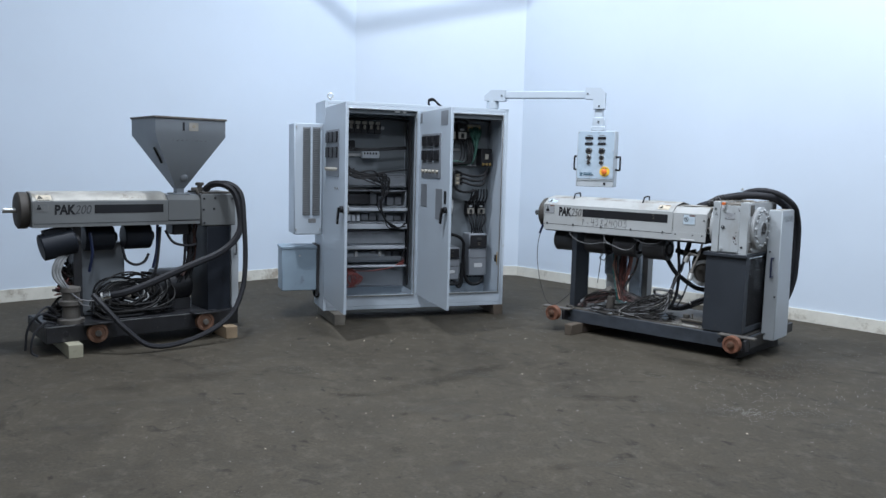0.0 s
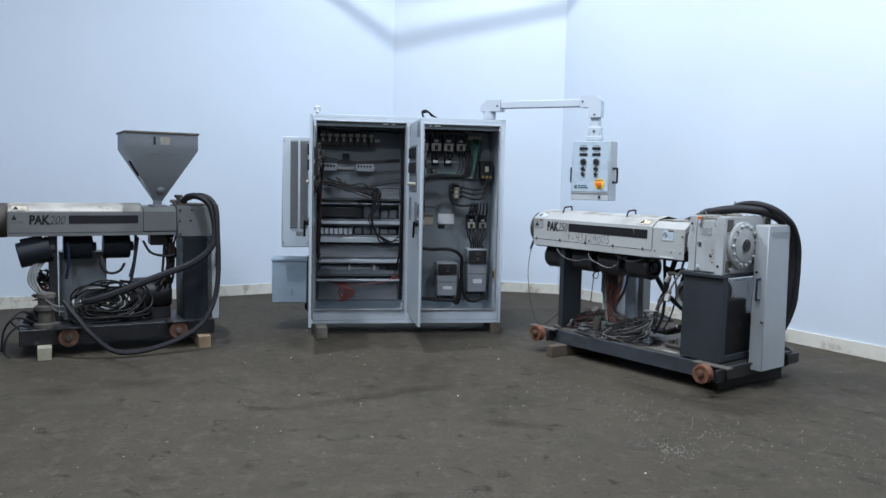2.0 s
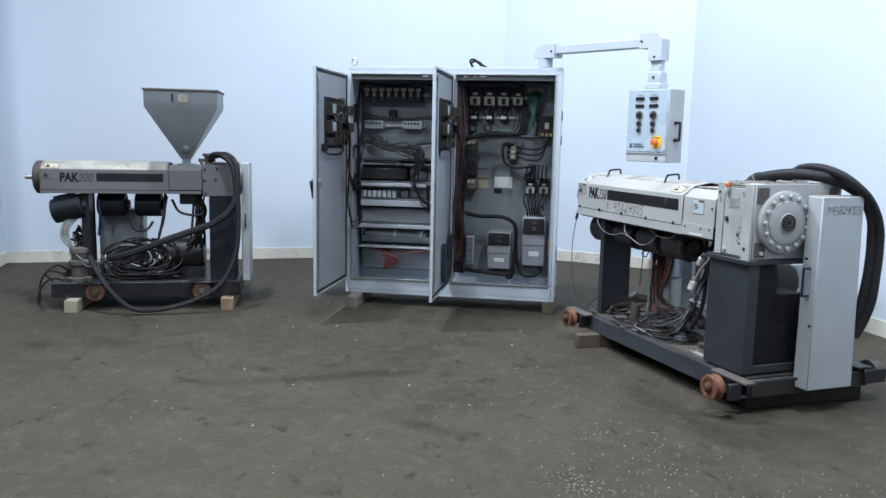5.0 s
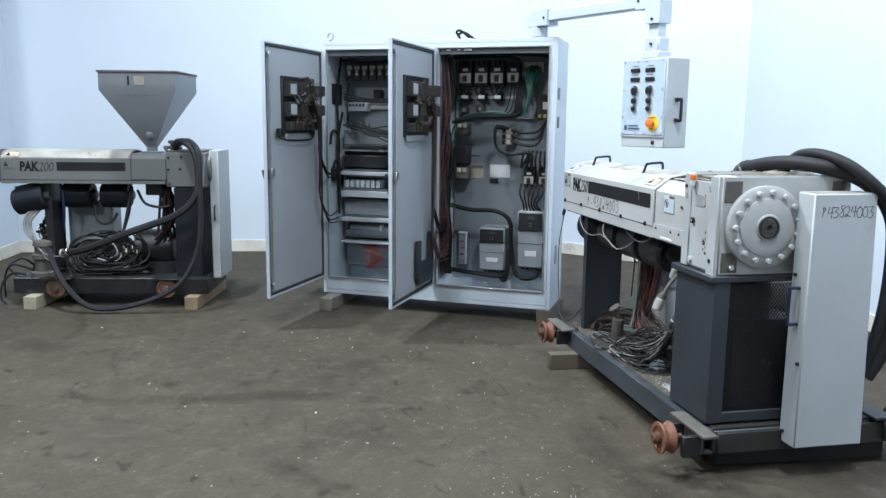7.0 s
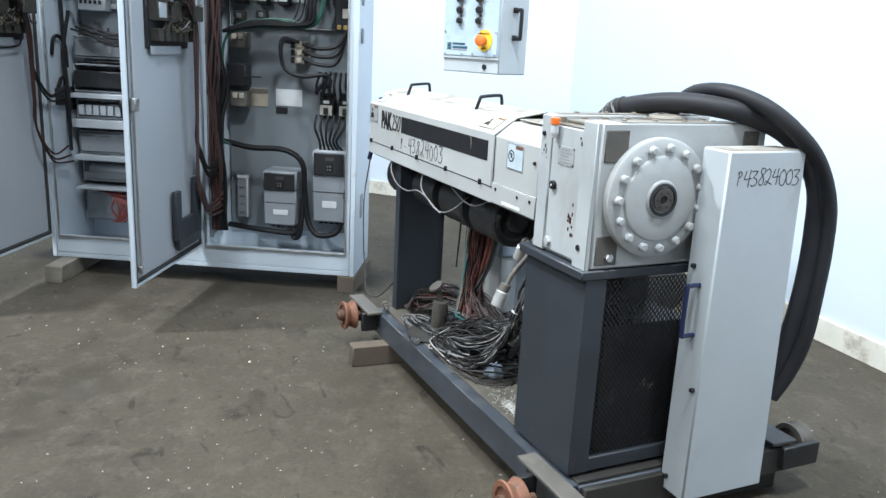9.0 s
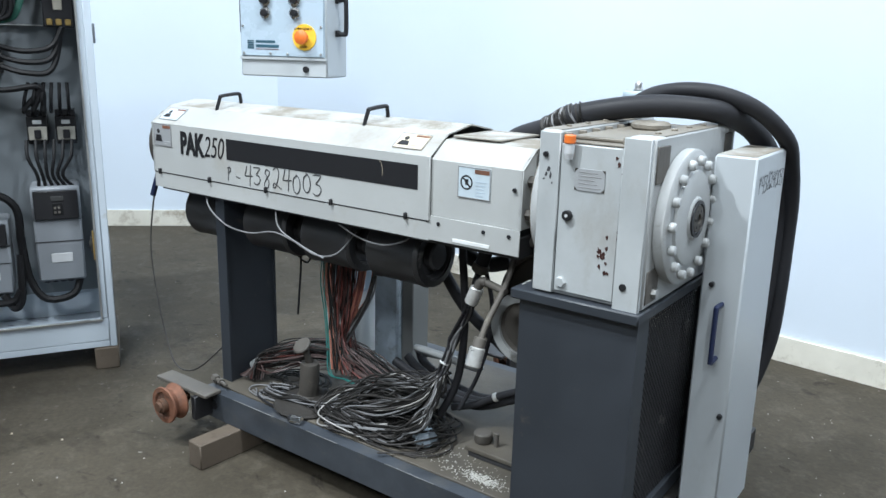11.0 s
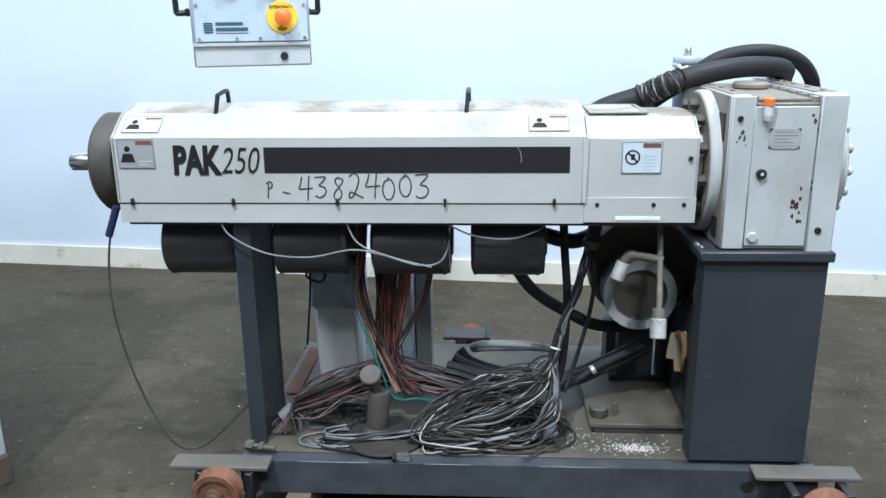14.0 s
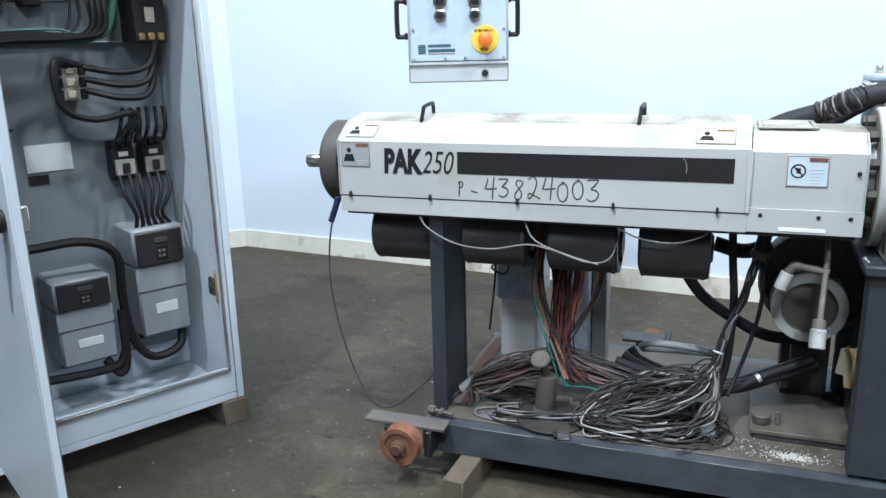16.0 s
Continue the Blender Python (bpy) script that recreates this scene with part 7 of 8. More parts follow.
lead = loom("nose_lead", [[(-0.90, 0.03, 0.945), (-0.93, 0.02, 0.82), (-0.93, 0.0, 0.67), (-0.90, -0.01, 0.5), (-0.84, -0.02, 0.33), (-0.77, -0.03, 0.228), (-0.70, 0.0, 0.215), (-0.6, 0.03, 0.30), (-0.53, 0.05, 0.38)]], 0.0032, M_DARKWIRE, "thin lead hanging from the nose to the deck", "wire", P5)
part("plug_sleeve", rod(bmesh.new(), (-0.895, 0.03, 0.952), (-0.925, 0.02, 0.865), 0.011, 10), M_NAVY, lead, "blue plug sleeve")
loom("loose_cord", [[(-0.42, 0.3, 0.78), (-0.4, 0.31, 0.7), (-0.43, 0.3, 0.66), (-0.38, 0.3, 0.64), (-0.37, 0.31, 0.69), (-0.41, 0.3, 0.71), (-0.42, 0.3, 0.6), (-0.44, 0.3, 0.42)]], 0.004, M_RUBBER, "loose black cord behind the leg", "wire", P5)
conn = thing("cable_connector", P5 @ pose(-0.091, -0.045, 0.2005, 0, 0, 12), "small bright cable connector lying on the rail", "connector")
part("body", rod(bmesh.new(), (-0.02, 0, 0.015), (0.02, 0, 0.015), 0.0145, 8), M_CHROME, conn)
part("nut", rod(bmesh.new(), (-0.032, 0, 0.015), (-0.02, 0, 0.015), 0.011, 6), M_PLASTIC, conn)
spool = thing("spool_flange", P5 @ pose(-0.157, 0.075, 0.2055), "dusty turned flange on a leaning post, on the deck", "flange")
part("base", lathe(bmesh.new(), (0, 0, 0), (0, 0, 1), [(0, 0), (0.118, 0), (0.122, 0.008), (0.118, 0.014), (0.105, 0.012), (0.06, 0.014), (0.05, 0.02), (0, 0.02)], 36), M_DECKDARK, spool, "broad dark round base plate")
part("stem", lathe(bmesh.new(), (-0.03, 0.03, 0.012), (0.08, 0.0, 1), [(0, 0), (0.044, 0), (0.04, 0.01), (0.035, 0.016), (0.034, 0.128), (0.031, 0.134), (0, 0.136)], 22), M_NOSE, spool, "dusty brown round stem")
part("neck", rod(bmesh.new(), (-0.022, 0.03, 0.14), (-0.038, 0.022, 0.206), 0.013, 14), M_NOSE, spool)
part("disc", lathe(bmesh.new(), (-0.041, 0.02, 0.20), (-0.12, -0.75, 1), [(0, 0), (0.026, 0), (0.033, 0.004), (0.034, 0.012), (0.03, 0.016), (0.018, 0.016), (0.007, 0.013), (0, 0.013)], 24), M_CAST, spool, "dusty round disc")
bag = thing("plastic_bag", P5 @ pose(0.335, 0.105, 0.2055), "crumpled blue-grey plastic bag under the wires", "bag")
bm = lathe(bmesh.new(), (0, 0, 0.002), (0, 0, 1), [(0, 0), (0.03, 0), (0.042, 0.012), (0.04, 0.03), (0.026, 0.046), (0.01, 0.054), (0, 0.056)], 14)
rng = random.Random(14)
for v in bm.verts:
    if v.co.z > 0.01:
        v.co += Vector((rng.uniform(-0.007, 0.007), rng.uniform(-0.007, 0.007), rng.uniform(-0.006, 0.006)))
part("film", bm, M_WRAP, bag)

# ---------------------------------------------------------------- small extruder

P2 = pose(-5.86, 2.62, 0, 0, 0, 82.2)
ex2 = thing("extruder", P2, "smaller grey extruder with a hopper on a dark wheeled frame", "extruder")
Y2, Z2 = 0.17, 1.075
COV2 = [(0.0, 0.985), (0.0, 1.145), (0.06, 1.198), (0.17, 1.212), (0.28, 1.198), (0.34, 1.145), (0.34, 0.985)]
bm = shell(bmesh.new(), COV2, "x", -0.56, 0.43, -0.004)
cov = part("barrel_cover", bm, M_OLDGREY, ex2, "grey sheet-metal barrel cover")
bm = shell(bmesh.new(), [(0.006, 1.1525), (0.06, 1.2005), (0.17, 1.2145), (0.28, 1.2005)], "x", -0.55, 0.42, 0.0015)
part("bright_top", bm, M_FOIL, cov, "bright dented metal along the cover's top")
part("end_plate", prism(bmesh.new(), COV2, "x", -0.558, -0.552), M_OLDGREY, cov)
part("lower_skirt", boxes((-0.56, 0.69, -0.003, 0.33, 0.955, 0.984), b=0.002), M_OLDGREY, ex2)
part("seam_strip", boxes((-0.55, 0.68, -0.0045, -0.002, 0.982, 0.985), b=0.0004), M_INK, ex2)
FE2 = [(0.003, 0.99), (0.003, 1.15), (0.05, 1.19), (0.30, 1.19), (0.337, 1.15), (0.337, 0.99)]
feed2 = part("feed_cover", prism(bmesh.new(), FE2, "x", 0.434, 0.695), M_OLDGREY, ex2, "grey feed-section cover")
lettering("PAK", 0.096, cov, pose(-0.41, -0.0016, 1.053) @ FACING, M_INK, bold=0.0042, shear=0.05, wide=0.79, label="bold black model lettering")
lettering("200", 0.094, cov, pose(-0.27, -0.0016, 1.053) @ FACING, M_MARKER, bold=0.0, shear=0.28, wide=0.8, label="slanted model number")
part("stripe", boxes((-0.129, 0.391, -0.002, 0.0, 1.055, 1.12), b=0.0004), M_INK, cov, "broad black stripe")
part("pale_label", boxes((-0.52, -0.42, -0.002, 0.001, 1.148, 1.15), b=0.0003), M_PAPER, cov)
hazard_label(cov, -0.535, -0.45, 1.075, 1.135, pose(0, -0.0005, 0), False, "person", 8, M_OLDGREY)
tl2 = math.degrees(math.atan2(0.053, 0.06))
hazard_label(cov, -0.53, -0.42, 0.012, 0.065, pose(0, 0, 1.146) @ pose(0, 0, 0, -(90 - tl2), 0, 0) @ pose(0, -0.004, 0), False, "person", 9, M_PAPERY)
bm = lathe(bmesh.new(), (-0.56, Y2, Z2), (-1, 0, 0), [(0, 0), (0.132, 0), (0.136, 0.01), (0.136, 0.06), (0.12, 0.072), (0.03, 0.075), (0, 0.075)], 30)
part("nose_flange", bm, M_NOSE, ex2, "dark dusty nose flange")
part("screw_tip", rod(bmesh.new(), (-0.63, Y2, Z2), (-0.72, Y2, Z2), 0.019, 14), M_STEEL, ex2, "steel screw tip")
# gearbox, column, guard
g2 = part("gearbox", boxes((0.70, 1.0, -0.005, 0.36, 0.935, 1.20), b=0.008), M_OLDGREY, ex2, "grey cast gearbox")
part("gearbox_lid", boxes((0.72, 0.98, 0.02, 0.34, 1.20, 1.215)), M_CAST, g2)
pegs("oil_plug", [((x, -0.004, z), (x, -0.012, z), 0.009) for x, z in ((0.725, 1.16), (0.81, 1.075), (0.725, 0.96), (0.97, 1.16), (0.82, 1.165), (0.72, 1.07))], M_PLASTIC, g2, n=8)
part("bearing_cover", lathe(bmesh.new(), (1.0, Y2, Z2), (1, 0, 0), [(0, 0), (0.12, 0), (0.12, 0.02), (0.08, 0.025), (0, 0.026)], 28), M_OLDGREY, g2)
bm = boxes((0.75, 0.955, 0.0, 0.36, 0.215, 0.93), b=0.005)
part("column", bm, M_NIGHT, ex2, "dark slate column under the gearbox")
part("belt_guard", boxes((1.005, 1.075, 0.10, 0.46, 0.20, 1.215), b=0.006), M_BOXPAINT, ex2, "tall pale grey belt guard")
part("guard_grip", tube(bmesh.new(), [(1.04, 0.10, 0.78), (1.04, 0.075, 0.775), (1.04, 0.075, 0.68), (1.04, 0.10, 0.675)], 0.006, 8, 3), M_PLASTIC, ex2)
# hopper
hop = thing("hopper", P2, "grey pyramid material hopper with a flat dark lid", "hopper")
HX0, HX1, HY0, HY1 = 0.283, 0.845, -0.155, 0.405
bm = bmesh.new()
levels = [(HX0, HX1, HY0, HY1, 1.79), (HX0, HX1, HY0, HY1, 1.66), (0.528, 0.598, 0.088, 0.162, 1.24)]
rings = [[bm.verts.new(p) for p in ((a, c, z), (b, c, z), (b, d, z), (a, d, z))] for a, b, c, d, z in levels]
for p, q in zip(rings, rings[1:]):
    for k in range(4):
        bm.faces.new([p[k], p[(k + 1) % 4], q[(k + 1) % 4], q[k]])
bm.faces.new(rings[0])
bm.faces.new(rings[-1])
part("cone", bm, M_HOPPER, hop, "grey sheet-metal hopper cone")
part("lid", boxes((HX0 - 0.01, HX1 + 0.01, HY0 - 0.01, HY1 + 0.01, 1.79, 1.806), b=0.003), M_CAST, hop, "flat dark grey lid")
bm = boxes((0.531, 0.595, 0.091, 0.159, 1.20, 1.242), (0.495, 0.632, 0.05, 0.20, 1.191, 1.203))
part("throat", bm, M_HOPPER, hop, "square hopper throat on its flange")
part("drain_cap", lathe(bmesh.new(), (0.575, 0.055, 1.335), (0, -1, -0.5), [(0, 0), (0.033, 0), (0.034, 0.02), (0.03, 0.028), (0.018, 0.036), (0, 0.038)], 18), M_HOPPER, hop, "round drain cap")
part("rating_plate", boxes((0.545, 0.62, HY0 - 0.003, HY0, 1.70, 1.765), b=0.0005), M_GEAR_TOP, hop, "brown worn rating plate")
part("round_mark", rod(bmesh.new(), (0.585, HY0 - 0.002, 1.735), (0.585, HY0 - 0.005, 1.735), 0.014, 9), M_GREYCARD, hop)
part("slot_mark", boxes((0.495, 0.51, HY0 - 0.003, HY0, 1.70, 1.765), b=0.0005), M_INK, hop, "black slot mark")
cone_tilt = math.degrees(math.atan2(0.243, 0.42))
handwriting("43824003", 0.035, 0.038, hop, pose(0.41, HY0 + 0.014, 1.622) @ pose(0, 0, 0, -cone_tilt + 0, 0, 0) @ FACING @ Matrix.Translation((0, 0, 0.001)), 0.0016, 12)
bm = bmesh.new()
p, q = Vector((HX0 + 0.055, 0.03, 1.565)), Vector((HX0 + 0.125, 0.06, 1.445))
rod(bm, p + Vector((-0.006, 0, 0)), q + Vector((-0.006, 0, 0)), 0.009, 8)
part("sight_slot", bm, M_INK, hop, "dark slanted sight slot")
# fittings by the throat
bm = rod(bmesh.new(), (0.73, 0.1, 1.19), (0.73, 0.1, 1.27), 0.02, 12)
rod(bm, (0.73, 0.1, 1.265), (0.73, 0.1, 1.29), 0.035, 12)
rod(bm, (0.66, 0.1, 1.235), (0.80, 0.1, 1.235), 0.014, 10)
rod(bm, (0.68, 0.06, 1.235), (0.70, 0.06, 1.20), 0.012, 10)
part("valve", bm, M_CAST, ex2, "dusty water valve beside the throat")
# blowers
for x0, x1, tilt_b in ((-0.49, -0.25, 13), (-0.164, 0.055, 0), (0.135, 0.345, 0)):
    bm = lathe(bmesh.new(), (0, 0, 0), (1, 0, 0), [(0, 0), (0.09, 0), (0.10, 0.008), (0.10, x1 - x0 - 0.01), (0.09, x1 - x0), (0.06, x1 - x0), (0.055, x1 - x0 - 0.02), (0, x1 - x0 - 0.02)], 24)
    box(bm, 0.04, x1 - x0 - 0.04, -0.05, 0.05, 0.05, 0.12)
    blow = part("blower", bm, M_NIGHT, ex2, "black barrel-cooling blower drum", m=pose(x0, 0.20 if tilt_b == 0 else 0.08, 0.85 - 0.004 * tilt_b, 0, -tilt_b, 0))
    part("blower_motor", rod(bmesh.new(), (x1 - x0 - 0.02, 0, 0), (x1 - x0 + 0.03, 0, 0), 0.04, 12), M_BLACK, blow)
# frame
# oily steel, chosen this black also for the shade under the barrel
each("rail", ((-0.50, 1.0, -0.05, -0.005, 0.10, 0.222), (-0.50, 1.0, 0.50, 0.545, 0.10, 0.222)), M_OILSTEEL, ex2, "oily black steel rail", 0.004)
each("worn_edge", ((-0.49, -0.30, -0.0515, -0.044, 0.2175, 0.2235), (0.03, 0.27, -0.0515, -0.044, 0.2185, 0.2235), (0.33, 0.58, -0.0515, -0.046, 0.2190, 0.2235)), M_OLDGREY, ex2, "bare worn edge of the rail", 0.001)
each("cross_member", ((-0.50, -0.44, -0.005, 0.50, 0.102, 0.215), (0.94, 1.0, -0.005, 0.50, 0.102, 0.215), (0.3, 0.36, -0.005, 0.5, 0.102, 0.215)), M_OILSTEEL, ex2, b=0.004)
part("deck", boxes((-0.49, 0.99, -0.002, 0.5, 0.216, 0.226), b=0.002), M_OILSTEEL, ex2, "oily black deck plate")
# again a black disc for the hole's shade
part("rail_hole", rod(bmesh.new(), (-0.36, -0.048, 0.16), (-0.36, -0.052, 0.16), 0.02, 14), M_INK, ex2)
part("leg", prism(bmesh.new(), beam_section(-0.272, -0.212, 0.06, 0.27, 0.014, 0.02), "z", 0.222, 0.955), M_OILSTEEL, ex2, "dark slate column leg")
for x in (-0.15, 0.69):
    bm = lathe(bmesh.new(), (x, -0.11, 0.155), (0, 1, 0), [(0.02, 0.004), (0.05, 0.004), (0.055, 0), (0.072, 0), (0.074, 0.006), (0.062, 0.02), (0.06, 0.026), (0.062, 0.032), (0.074, 0.046), (0.072, 0.05), (0.02, 0.048)], 26)
    w = part("wheel", bm, M_RUSTDARK, ex2, "dark rusty grooved wheel")
    part("axle", lathe(bmesh.new(), (x, -0.125, 0.155), (0, 1, 0), [(0, 0), (0.022, 0), (0.024, 0.01), (0.024, 0.03), (0.012, 0.031), (0.012, 0.08), (0, 0.08)], 10), M_CAST, w, "dull axle nut")
    part("wheel_plate", boxes((x - 0.1, x + 0.12, -0.12, -0.02, 0.222, 0.234), b=0.003), M_OILSTEEL, ex2)
for x, y0, y1, mat, lb in ((-0.32, -0.17, 0.65, M_WOODPALE, "pale new timber block under the extruder frame"), (0.90, -0.16, 0.62, M_WOOD, "orange-brown timber block under the extruder frame")):
    t = thing("timber_block", P2 @ pose(x, 0, 0, 0, 0, -2), lb, "timber", "timber blocks")
    part("block", boxes((-0.05, 0.05, y0, y1, 0.0, 0.099), b=0.003), mat, t)
# things under the barrel
t = thing("cable_duct", P2, "grey sheet-metal duct behind the leg", "duct")
part("case", boxes((-0.19, 0.17, 0.28, 0.46, 0.226, 0.80), b=0.006), M_HOPPER, t)
bm = lathe(bmesh.new(), (0.36, 0.26, 0.43), (1, 0, 0), [(0, 0), (0.1, 0), (0.14, 0.02), (0.14, 0.29), (0.12, 0.32), (0, 0.32)], 24)
box(bm, 0.47, 0.67, 0.16, 0.4, 0.226, 0.32)
part("feed_throat", boxes((0.50, 0.64, 0.10, 0.26, 0.86, 0.954), b=0.008), M_OILSTEEL, ex2, "oily black throat under the feed section")
part("drive_motor", bm, M_OILSTEEL, ex2, "black drive motor on the deck")
bm = lathe(bmesh.new(), (-0.30, 0.05, 0.226), (0, 0, 1), [(0, 0), (0.095, 0), (0.095, 0.03), (0.065, 0.04), (0.06, 0.13), (0.082, 0.14), (0.082, 0.17), (0.062, 0.18), (0.062, 0.235), (0.074, 0.24), (0.07, 0.27), (0.03, 0.28), (0, 0.285)], 20)
part("pump", bm, M_CAST, ex2, "dusty cast pump on the deck's end")
heap2 = thing("wire_heap", P2, "coils of dark wires and hoses on the small extruder's deck", "wires", kind="stuff")
wire_heap(heap2, "dark_strand", M_OILYWIRE, 26, 51, 0.2, 0.18, 0.226, 0.27, 0.13, 0.22, 0.007, "dark cables lying on the deck", 1.0)
wire_heap(heap2, "black_strand", M_CABLE, 14, 52, 0.25, 0.16, 0.226, 0.28, 0.13, 0.2, 0.010, "black cables lying on the deck", 1.0)
rng = random.Random(58)
for nm, mat, n, r, lb in (("coil_strand", M_CABLE, 26, 0.008, "black cable coil leaning on the duct"), ("coil_strand", M_OILYWIRE, 26, 0.007, "dusty black cable coil"), ("coil_strand", M_CONDUIT, 3, 0.006, "grey cable in the coil")):
    bm = bmesh.new()
    for k in range(n):
        q, ox, oz, a0 = rng.uniform(0.06, 0.22), rng.uniform(-0.07, 0.12), rng.uniform(-0.06, 0.03), rng.uniform(0, 6.28)
        pts, flat, lean = [], rng.uniform(0.45, 0.85), rng.uniform(-0.25, 0.45)
        for j in range(rng.choice((6, 8, 10))):
            a = a0 + j * 0.5
            u, v = q * math.cos(a) * 1.25, q * math.sin(a) * flat
            pts.append((0.13 + ox + u + lean * v + rng.uniform(-0.012, 0.012), 0.10 + 0.35 * v + rng.uniform(-0.02, 0.02), max(0.235, 0.40 + oz + v + 0.25 * u * lean)))
        tube(bm, pts, r, 6, 4)
    part(nm, bm, mat, heap2, lb, kind="stuff")
wire_heap(heap2, "red_strand", M_RED, 7, 54, -0.34, 0.14, 0.42, 0.06, 0.08, 0.2, 0.004, "dull red wires over the pump", 0.8)
wire_heap(heap2, "dark_strand", M_OILYWIRE, 16, 57, -0.30, 0.2, 0.50, 0.08, 0.08, 0.28, 0.008, "dark wires under the first blower", 0.8)
wire_heap(heap2, "brown_strand", M_BROWNWIRE, 12, 58, -0.30, 0.17, 0.45, 0.08, 0.08, 0.28, 0.006, "brown wires under the first blower", 0.9)
wire_heap(heap2, "dark_strand", M_OILYWIRE, 40, 55, -0.33, 0.2, 0.23, 0.12, 0.10, 0.2, 0.008, "dark wires round the pump", 0.9)
loom("pale_conduit", [[(-0.32 + 0.02 * k, 0.05 + 0.02 * k, 0.78), (-0.40 + 0.02 * k, 0.03, 0.70 - 0.01 * k), (-0.42 + 0.022 * k, 0.03, 0.60), (-0.37 + 0.02 * k, 0.03, 0.52 - 0.01 * k), (-0.30, 0.04, 0.46)] for k in range(3)], 0.012, M_CONDUIT, "pale flexible conduits bowing down from the first blower", "conduit", P2)
loom("heavy_hose", [[(0.76, 0.06, 1.23), (0.80, 0.0, 1.28), (0.88, -0.06, 1.275), (0.955, -0.10, 1.20), (0.985, -0.13, 1.02), (0.97, -0.15, 0.9), (0.90, -0.15, 0.80), (0.78, -0.15, 0.72), (0.62, -0.15, 0.66), (0.45, -0.15, 0.60), (0.25, -0.14, 0.52), (0.06, -0.12, 0.455), (-0.06, -0.07, 0.43)]], 0.028, M_RUBBER, "thick dark hose draped over the small extruder", "hose", P2)
loom("long_hose", [[(0.78, 0.03, 1.26), (0.90, -0.06, 1.29), (0.99, -0.13, 1.20), (1.0, -0.17, 0.95), (1.0, -0.19, 0.65), (0.96, -0.22, 0.42), (0.84, -0.26, 0.22), (0.62, -0.28, 0.10), (0.36, -0.29, 0.04), (0.16, -0.29, 0.06), (0.0, -0.26, 0.2), (-0.12, -0.18, 0.36), (-0.18, -0.1, 0.45)]], 0.021, M_RUBBER, "long black hose sagging from the gearbox to the floor", "hose", P2)
c = thing("hose_coupling", P2, "bright metal coupling on the hose's end", "coupling")
part("sleeve", rod(bmesh.new(), (-0.045, -0.078, 0.434), (-0.095, -0.055, 0.422), 0.031, 14), M_CHROME, c)
part("end_ring", lathe(bmesh.new(), (-0.095, -0.055, 0.422), (-0.05, 0.023, -0.012), [(0.018, 0), (0.034, 0), (0.034, 0.012), (0.018, 0.012), (0.018, 0)], 16), M_GALV, c, "bright ring at the coupling's mouth")
loom("under_cable", [[(0.10, 0.1, 0.78), (0.12, 0.08, 0.68), (0.18, 0.05, 0.64), (0.25, 0.05, 0.66), (0.29, 0.06, 0.72)], [(0.40, 0.1, 0.93), (0.37, 0.06, 0.75), (0.34, 0.04, 0.6), (0.30, 0.06, 0.5)], [(0.44, 0.1, 0.90), (0.5, 0.08, 0.80), (0.62, 0.06, 0.77), (0.69, 0.08, 0.78)], [(0.62, 0.12, 0.95), (0.6, 0.1, 0.7), (0.58, 0.1, 0.5)], [(0.66, 0.12, 0.95), (0.65, 0.08, 0.8), (0.62, 0.1, 0.6)]], 0.011, M_RUBBER, "black cables under the small extruder's barrel", "cable", P2)
rng = random.Random(71)
loom("cable_cluster", [[(0.645 + rng.uniform(-0.03, 0.06), 0.12 + rng.uniform(-0.04, 0.1), 0.95), (0.66 + rng.uniform(-0.03, 0.05), 0.12 + rng.uniform(-0.05, 0.08), 0.80), (0.64 + rng.uniform(-0.04, 0.06), 0.14 + rng.uniform(-0.05, 0.06), 0.64), (0.60 + rng.uniform(-0.06, 0.08), 0.16 + rng.uniform(-0.04, 0.04), 0.50), (0.54 + rng.uniform(-0.06, 0.06), 0.14, 0.40)] for k in range(9)], 0.011, M_CABLE, "dark cables hanging beside the column under the gearbox", "cable", P2)
loom("brown_cluster", [[(0.66 + rng.uniform(-0.03, 0.05), 0.10 + rng.uniform(-0.04, 0.06), 0.95), (0.68 + rng.uniform(-0.04, 0.03), 0.10, 0.78), (0.64 + rng.uniform(-0.04, 0.04), 0.12, 0.62), (0.57, 0.10 + rng.uniform(-0.03, 0.03), 0.52)] for k in range(4)], 0.008, M_BROWNWIRE, "brown wires hanging beside the column", "wire", P2)
loom("blue_cable", [[(0.385, 0.12, 0.95), (0.37, 0.1, 0.75), (0.33, 0.08, 0.6)]], 0.012, M_NAVY, "dark blue cable behind the leg", "cable", P2)
loom("blue_cable", [[(-0.14, 0.1, 0.9), (-0.13, 0.08, 0.75), (-0.15, 0.1, 0.6)]], 0.012, M_NAVY, "dark blue cable beside the leg", "cable", P2)
loom("floor_cable", [[(-0.42, 0.0, 0.24), (-0.5, -0.04, 0.26), (-0.58, -0.05, 0.18), (-0.60, -0.05, 0.06), (-0.56, -0.06, 0.02)], [(-0.4, 0.06, 0.27), (-0.52, 0.0, 0.32), (-0.6, 0.03, 0.22), (-0.62, 0.05, 0.05)], [(-0.4, 0.1, 0.3), (-0.47, 0.05, 0.36), (-0.55, 0.0, 0.30), (-0.5, 0.02, 0.23)]], 0.009, M_RUBBER, "black cable tails over the deck's end", "cable", P2)
loom("red_lead", [[(-0.36, 0.02, 0.56), (-0.3, -0.02, 0.45), (-0.22, -0.03, 0.40), (-0.1, -0.03, 0.39)], [(-0.33, 0.02, 0.52), (-0.25, -0.03, 0.38), (-0.18, -0.03, 0.35)]], 0.005, M_GREYWIRE, "grey leads from the pump", "wire", P2)

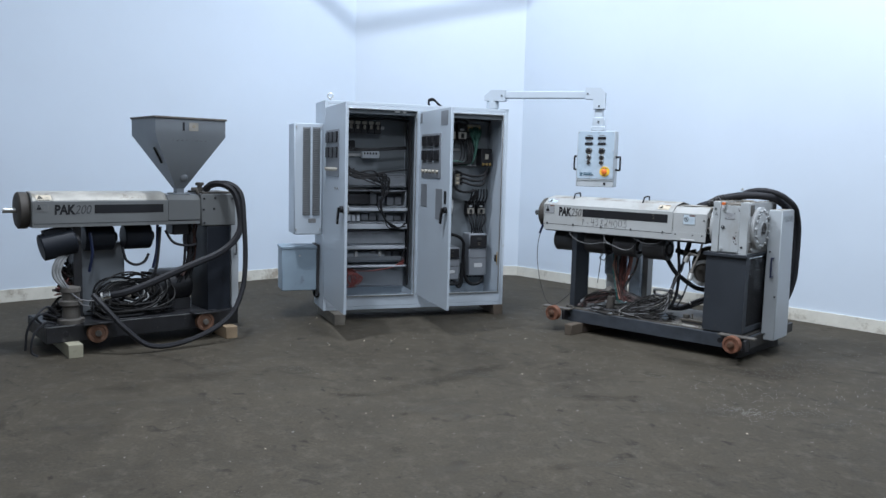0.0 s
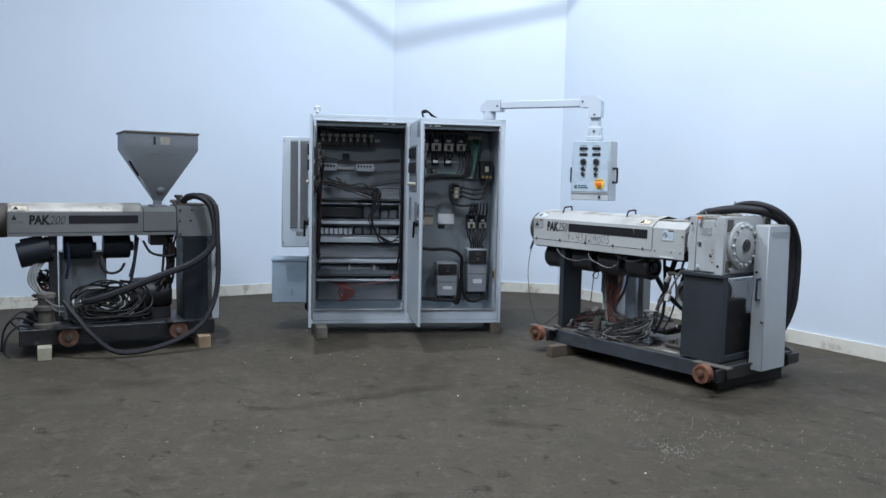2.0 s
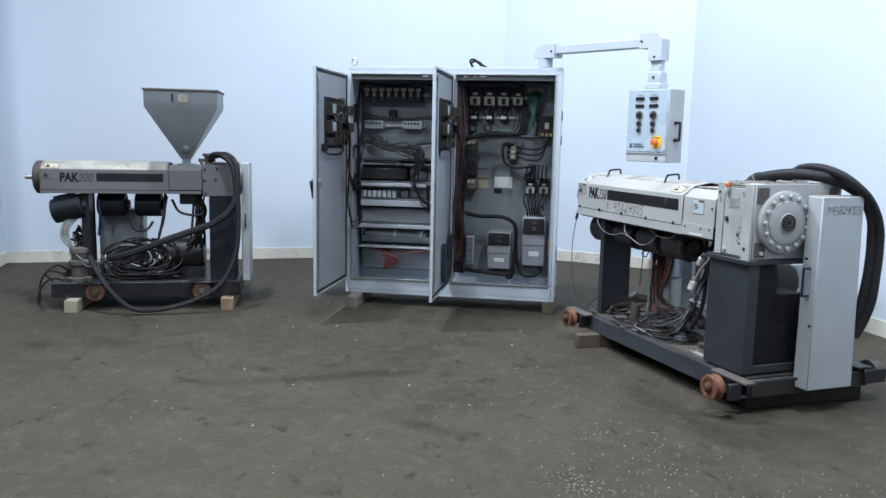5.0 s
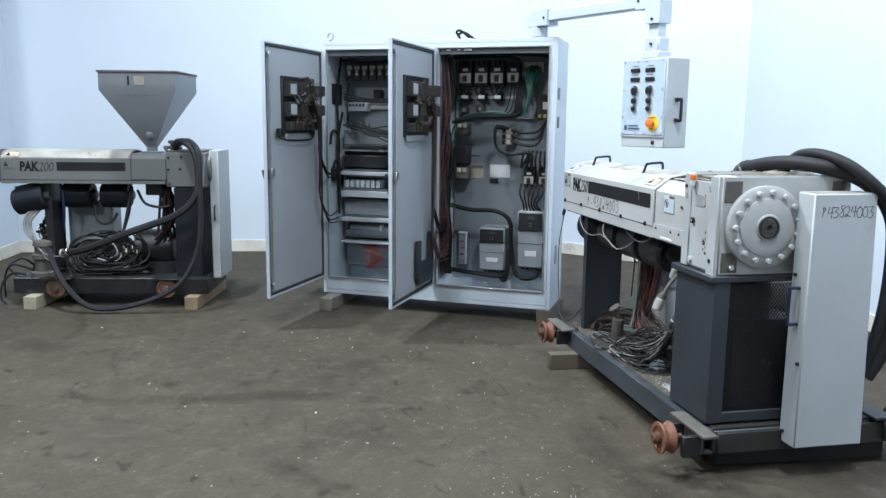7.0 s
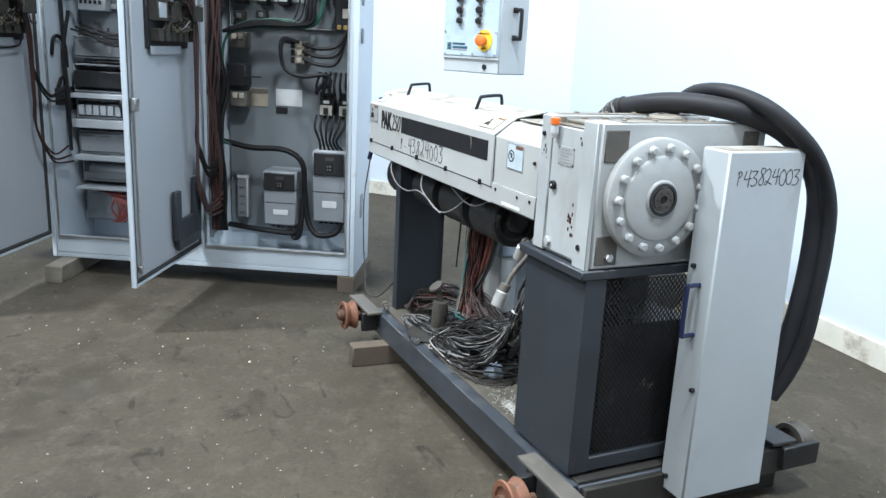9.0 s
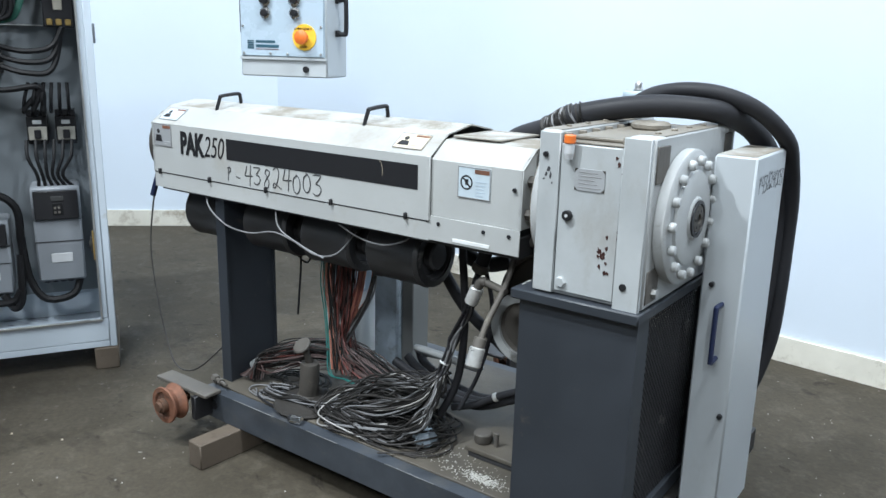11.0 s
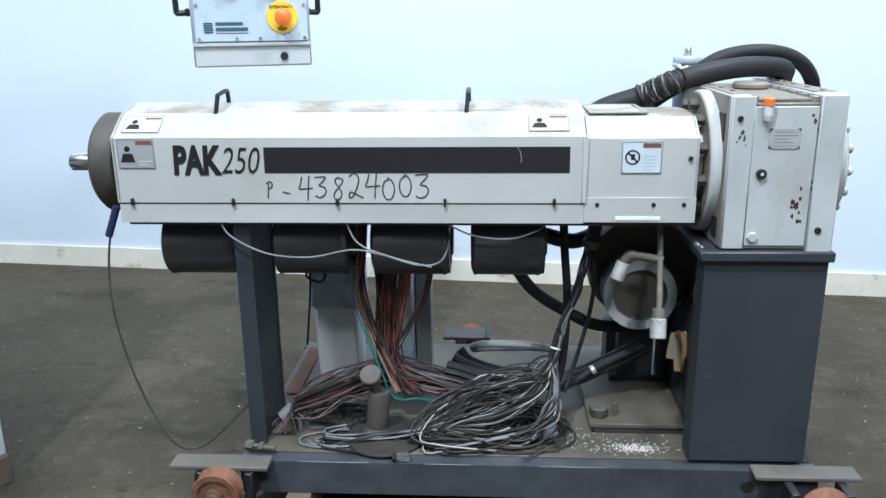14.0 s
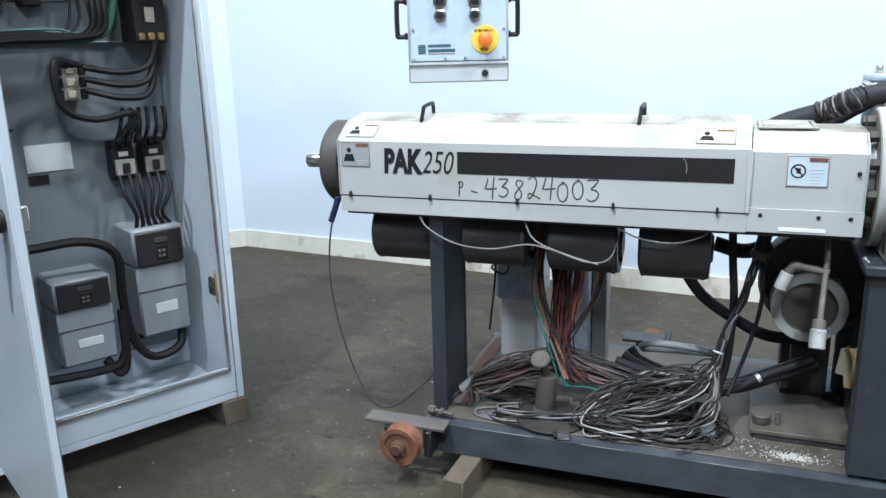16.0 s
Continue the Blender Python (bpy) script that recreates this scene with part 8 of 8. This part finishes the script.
# ---------------------------------------------------------------- on the floor


def scatter(name, mat, spots, seed, r0, r1, label):
    """Loose crumbs on a surface: spots are (x, y, spread x, spread y, count, z)."""
    rng = random.Random(seed)
    verts, faces = [], []
    for cx, cy, sx, sy, n, z in spots:
        for _ in range(n):
            x, y = rng.gauss(cx, sx), rng.gauss(cy, sy)
            r, a = rng.uniform(r0, r1), rng.uniform(0, 6.28)
            k = len(verts)
            for j in range(4):
                verts.append((x + r * math.cos(a + j * 1.571) * rng.uniform(0.7, 1.2), y + r * math.sin(a + j * 1.571), z + r * 0.25))
            verts.append((x, y, z + r * 1.1))
            verts.append((x, y, z))
            for j in range(4):
                faces += [(k + j, k + (j + 1) % 4, k + 4), (k + (j + 1) % 4, k + j, k + 5)]
    me = bpy.data.meshes.new(name)
    me.from_pydata(verts, [], faces)
    me.materials.append(mat)
    ob = new(name, me)
    return tagged(ob, label, "pellets", "", "stuff")


def world_at(m, x, y):
    p = m @ Vector((x, y, 0))
    return p.x, p.y


px, py = world_at(P5, 0.60, 0.045)
scatter("pellets", M_PELLET, [(px, py, 0.035, 0.014, 420, 0.2055), (px - 0.05, py + 0.01, 0.14, 0.03, 160, 0.2055), (px - 0.16, py + 0.05, 0.06, 0.03, 70, 0.2055), world_at(P5, 0.732, 0.02) + (0.003, 0.02, 16, 0.8485)], 61, 0.0016, 0.003, "spilt white plastic pellets on the extruder's deck")
scatter("pellets", M_PELLET, [(-2.0, 5.2, 0.35, 0.25, 200, 0), (-1.75, 4.75, 0.10, 0.07, 140, 0), (-1.0, 5.6, 0.3, 0.3, 160, 0), (-0.9, 6.6, 0.5, 0.6, 120, 0), (-3.4, 5.2, 0.7, 0.35, 80, 0), (-3.2, 4.0, 1.2, 0.8, 30, 0), (-1.4, 7.2, 0.5, 0.4, 90, 0), (-4.6, 4.0, 0.8, 0.5, 12, 0)], 62, 0.0014, 0.0034, "white plastic pellets spilt over the floor")
scatter("floor_crumb", M_PAPERY, [(-3.6, 3.6, 1.6, 1.2, 18, 0), (-5.0, 5.4, 1.0, 1.0, 20, 0)], 63, 0.003, 0.008, "pale crumbs of dirt on the floor")

# stains on the concrete: place, half-length, half-width, turn; (-5.0, 5.6) paints cabinet shade
STAINS_AND_SHADE = ((-3.54, 3.82, 0.85, 0.13, 84), (-3.53, 4.26, 0.34, 0.12, 84), (-2.56, 4.33, 0.36, 0.10, 42), (-2.41, 4.53, 0.07, 0.05, 60), (-3.8, 3.63, 0.10, 0.09, 60),
          (-3.16, 3.15, 0.04, 0.05, 64), (-4.49, 4.13, 0.05, 0.055, 64), (-2.84, 4.38, 0.05, 0.065, 65), (-2.76, 2.72, 0.085, 0.07, 64), (-2.03, 3.14, 0.09, 0.07, 64),
          (-4.7, 2.66, 0.30, 0.19, 58), (-4.76, 2.19, 0.19, 0.16, 55), (-2.42, 2.82, 0.075, 0.06, 50), (-3.68, 3.16, 0.18, 0.075, 48), (-3.76, 4.03, 0.10, 0.095, 49),
          (-2.78, 5.01, 0.10, 0.014, 135), (-1.95, 6.15, 0.55, 0.4, 80), (-2.1, 5.75, 0.35, 0.22, 20), (-2.6, 5.7, 0.5, 0.16, 2), (-5.0, 5.6, 0.8, 0.35, 62), (-5.43, 7.96, 0.24, 0.13, 3), (-4.75, 6.65, 0.13, 0.07, 4), (-1.82, 6.95, 0.15, 0.08, 4))
MARKS = [("S", *row) for row in STAINS_AND_SHADE]
rng = random.Random(77)
for k in range(46):  # lesser scuffs and spots where people and trucks pass
    x = rng.uniform(-4.8, -1.2)
    y = rng.uniform(1.4, 5.3) if x > -4.2 else rng.uniform(1.6, 3.4)
    if k % 2:
        MARKS.append(("P", x, y, rng.uniform(0.12, 0.3), rng.uniform(0.07, 0.17), rng.uniform(40, 85)))
    else:
        MARKS.append(("S", x, y, rng.uniform(0.02, 0.12), rng.uniform(0.015, 0.06), rng.uniform(0, 180)))
bm = bmesh.new()
bm.faces.new([bm.verts.new((math.cos(k * math.pi / 8), math.sin(k * math.pi / 8), 0)) for k in range(16)])
stain_mesh = bpy.data.meshes.new("floor_stain")
bm.to_mesh(stain_mesh)
bm.free()
stain_mesh.materials.append(M_STAIN_SHADE)
scuff_mesh = stain_mesh.copy()
scuff_mesh.materials.clear()
scuff_mesh.materials.append(M_SCUFF)
for k, (what, x, y, rx, ry, turn) in enumerate(MARKS):
    ob = new("floor_stain" if what == "S" else "floor_scuff", stain_mesh if what == "S" else scuff_mesh)
    ob.matrix_world = pose(x, y, 0.0012 + 0.00006 * k, 0, 0, turn) @ Matrix.Diagonal((rx, ry, 1, 1))
    tagged(ob, "dark oily stain on the concrete" if what == "S" else "pale scuffed patch on the concrete", "stain", "marks on the floor", "structure")
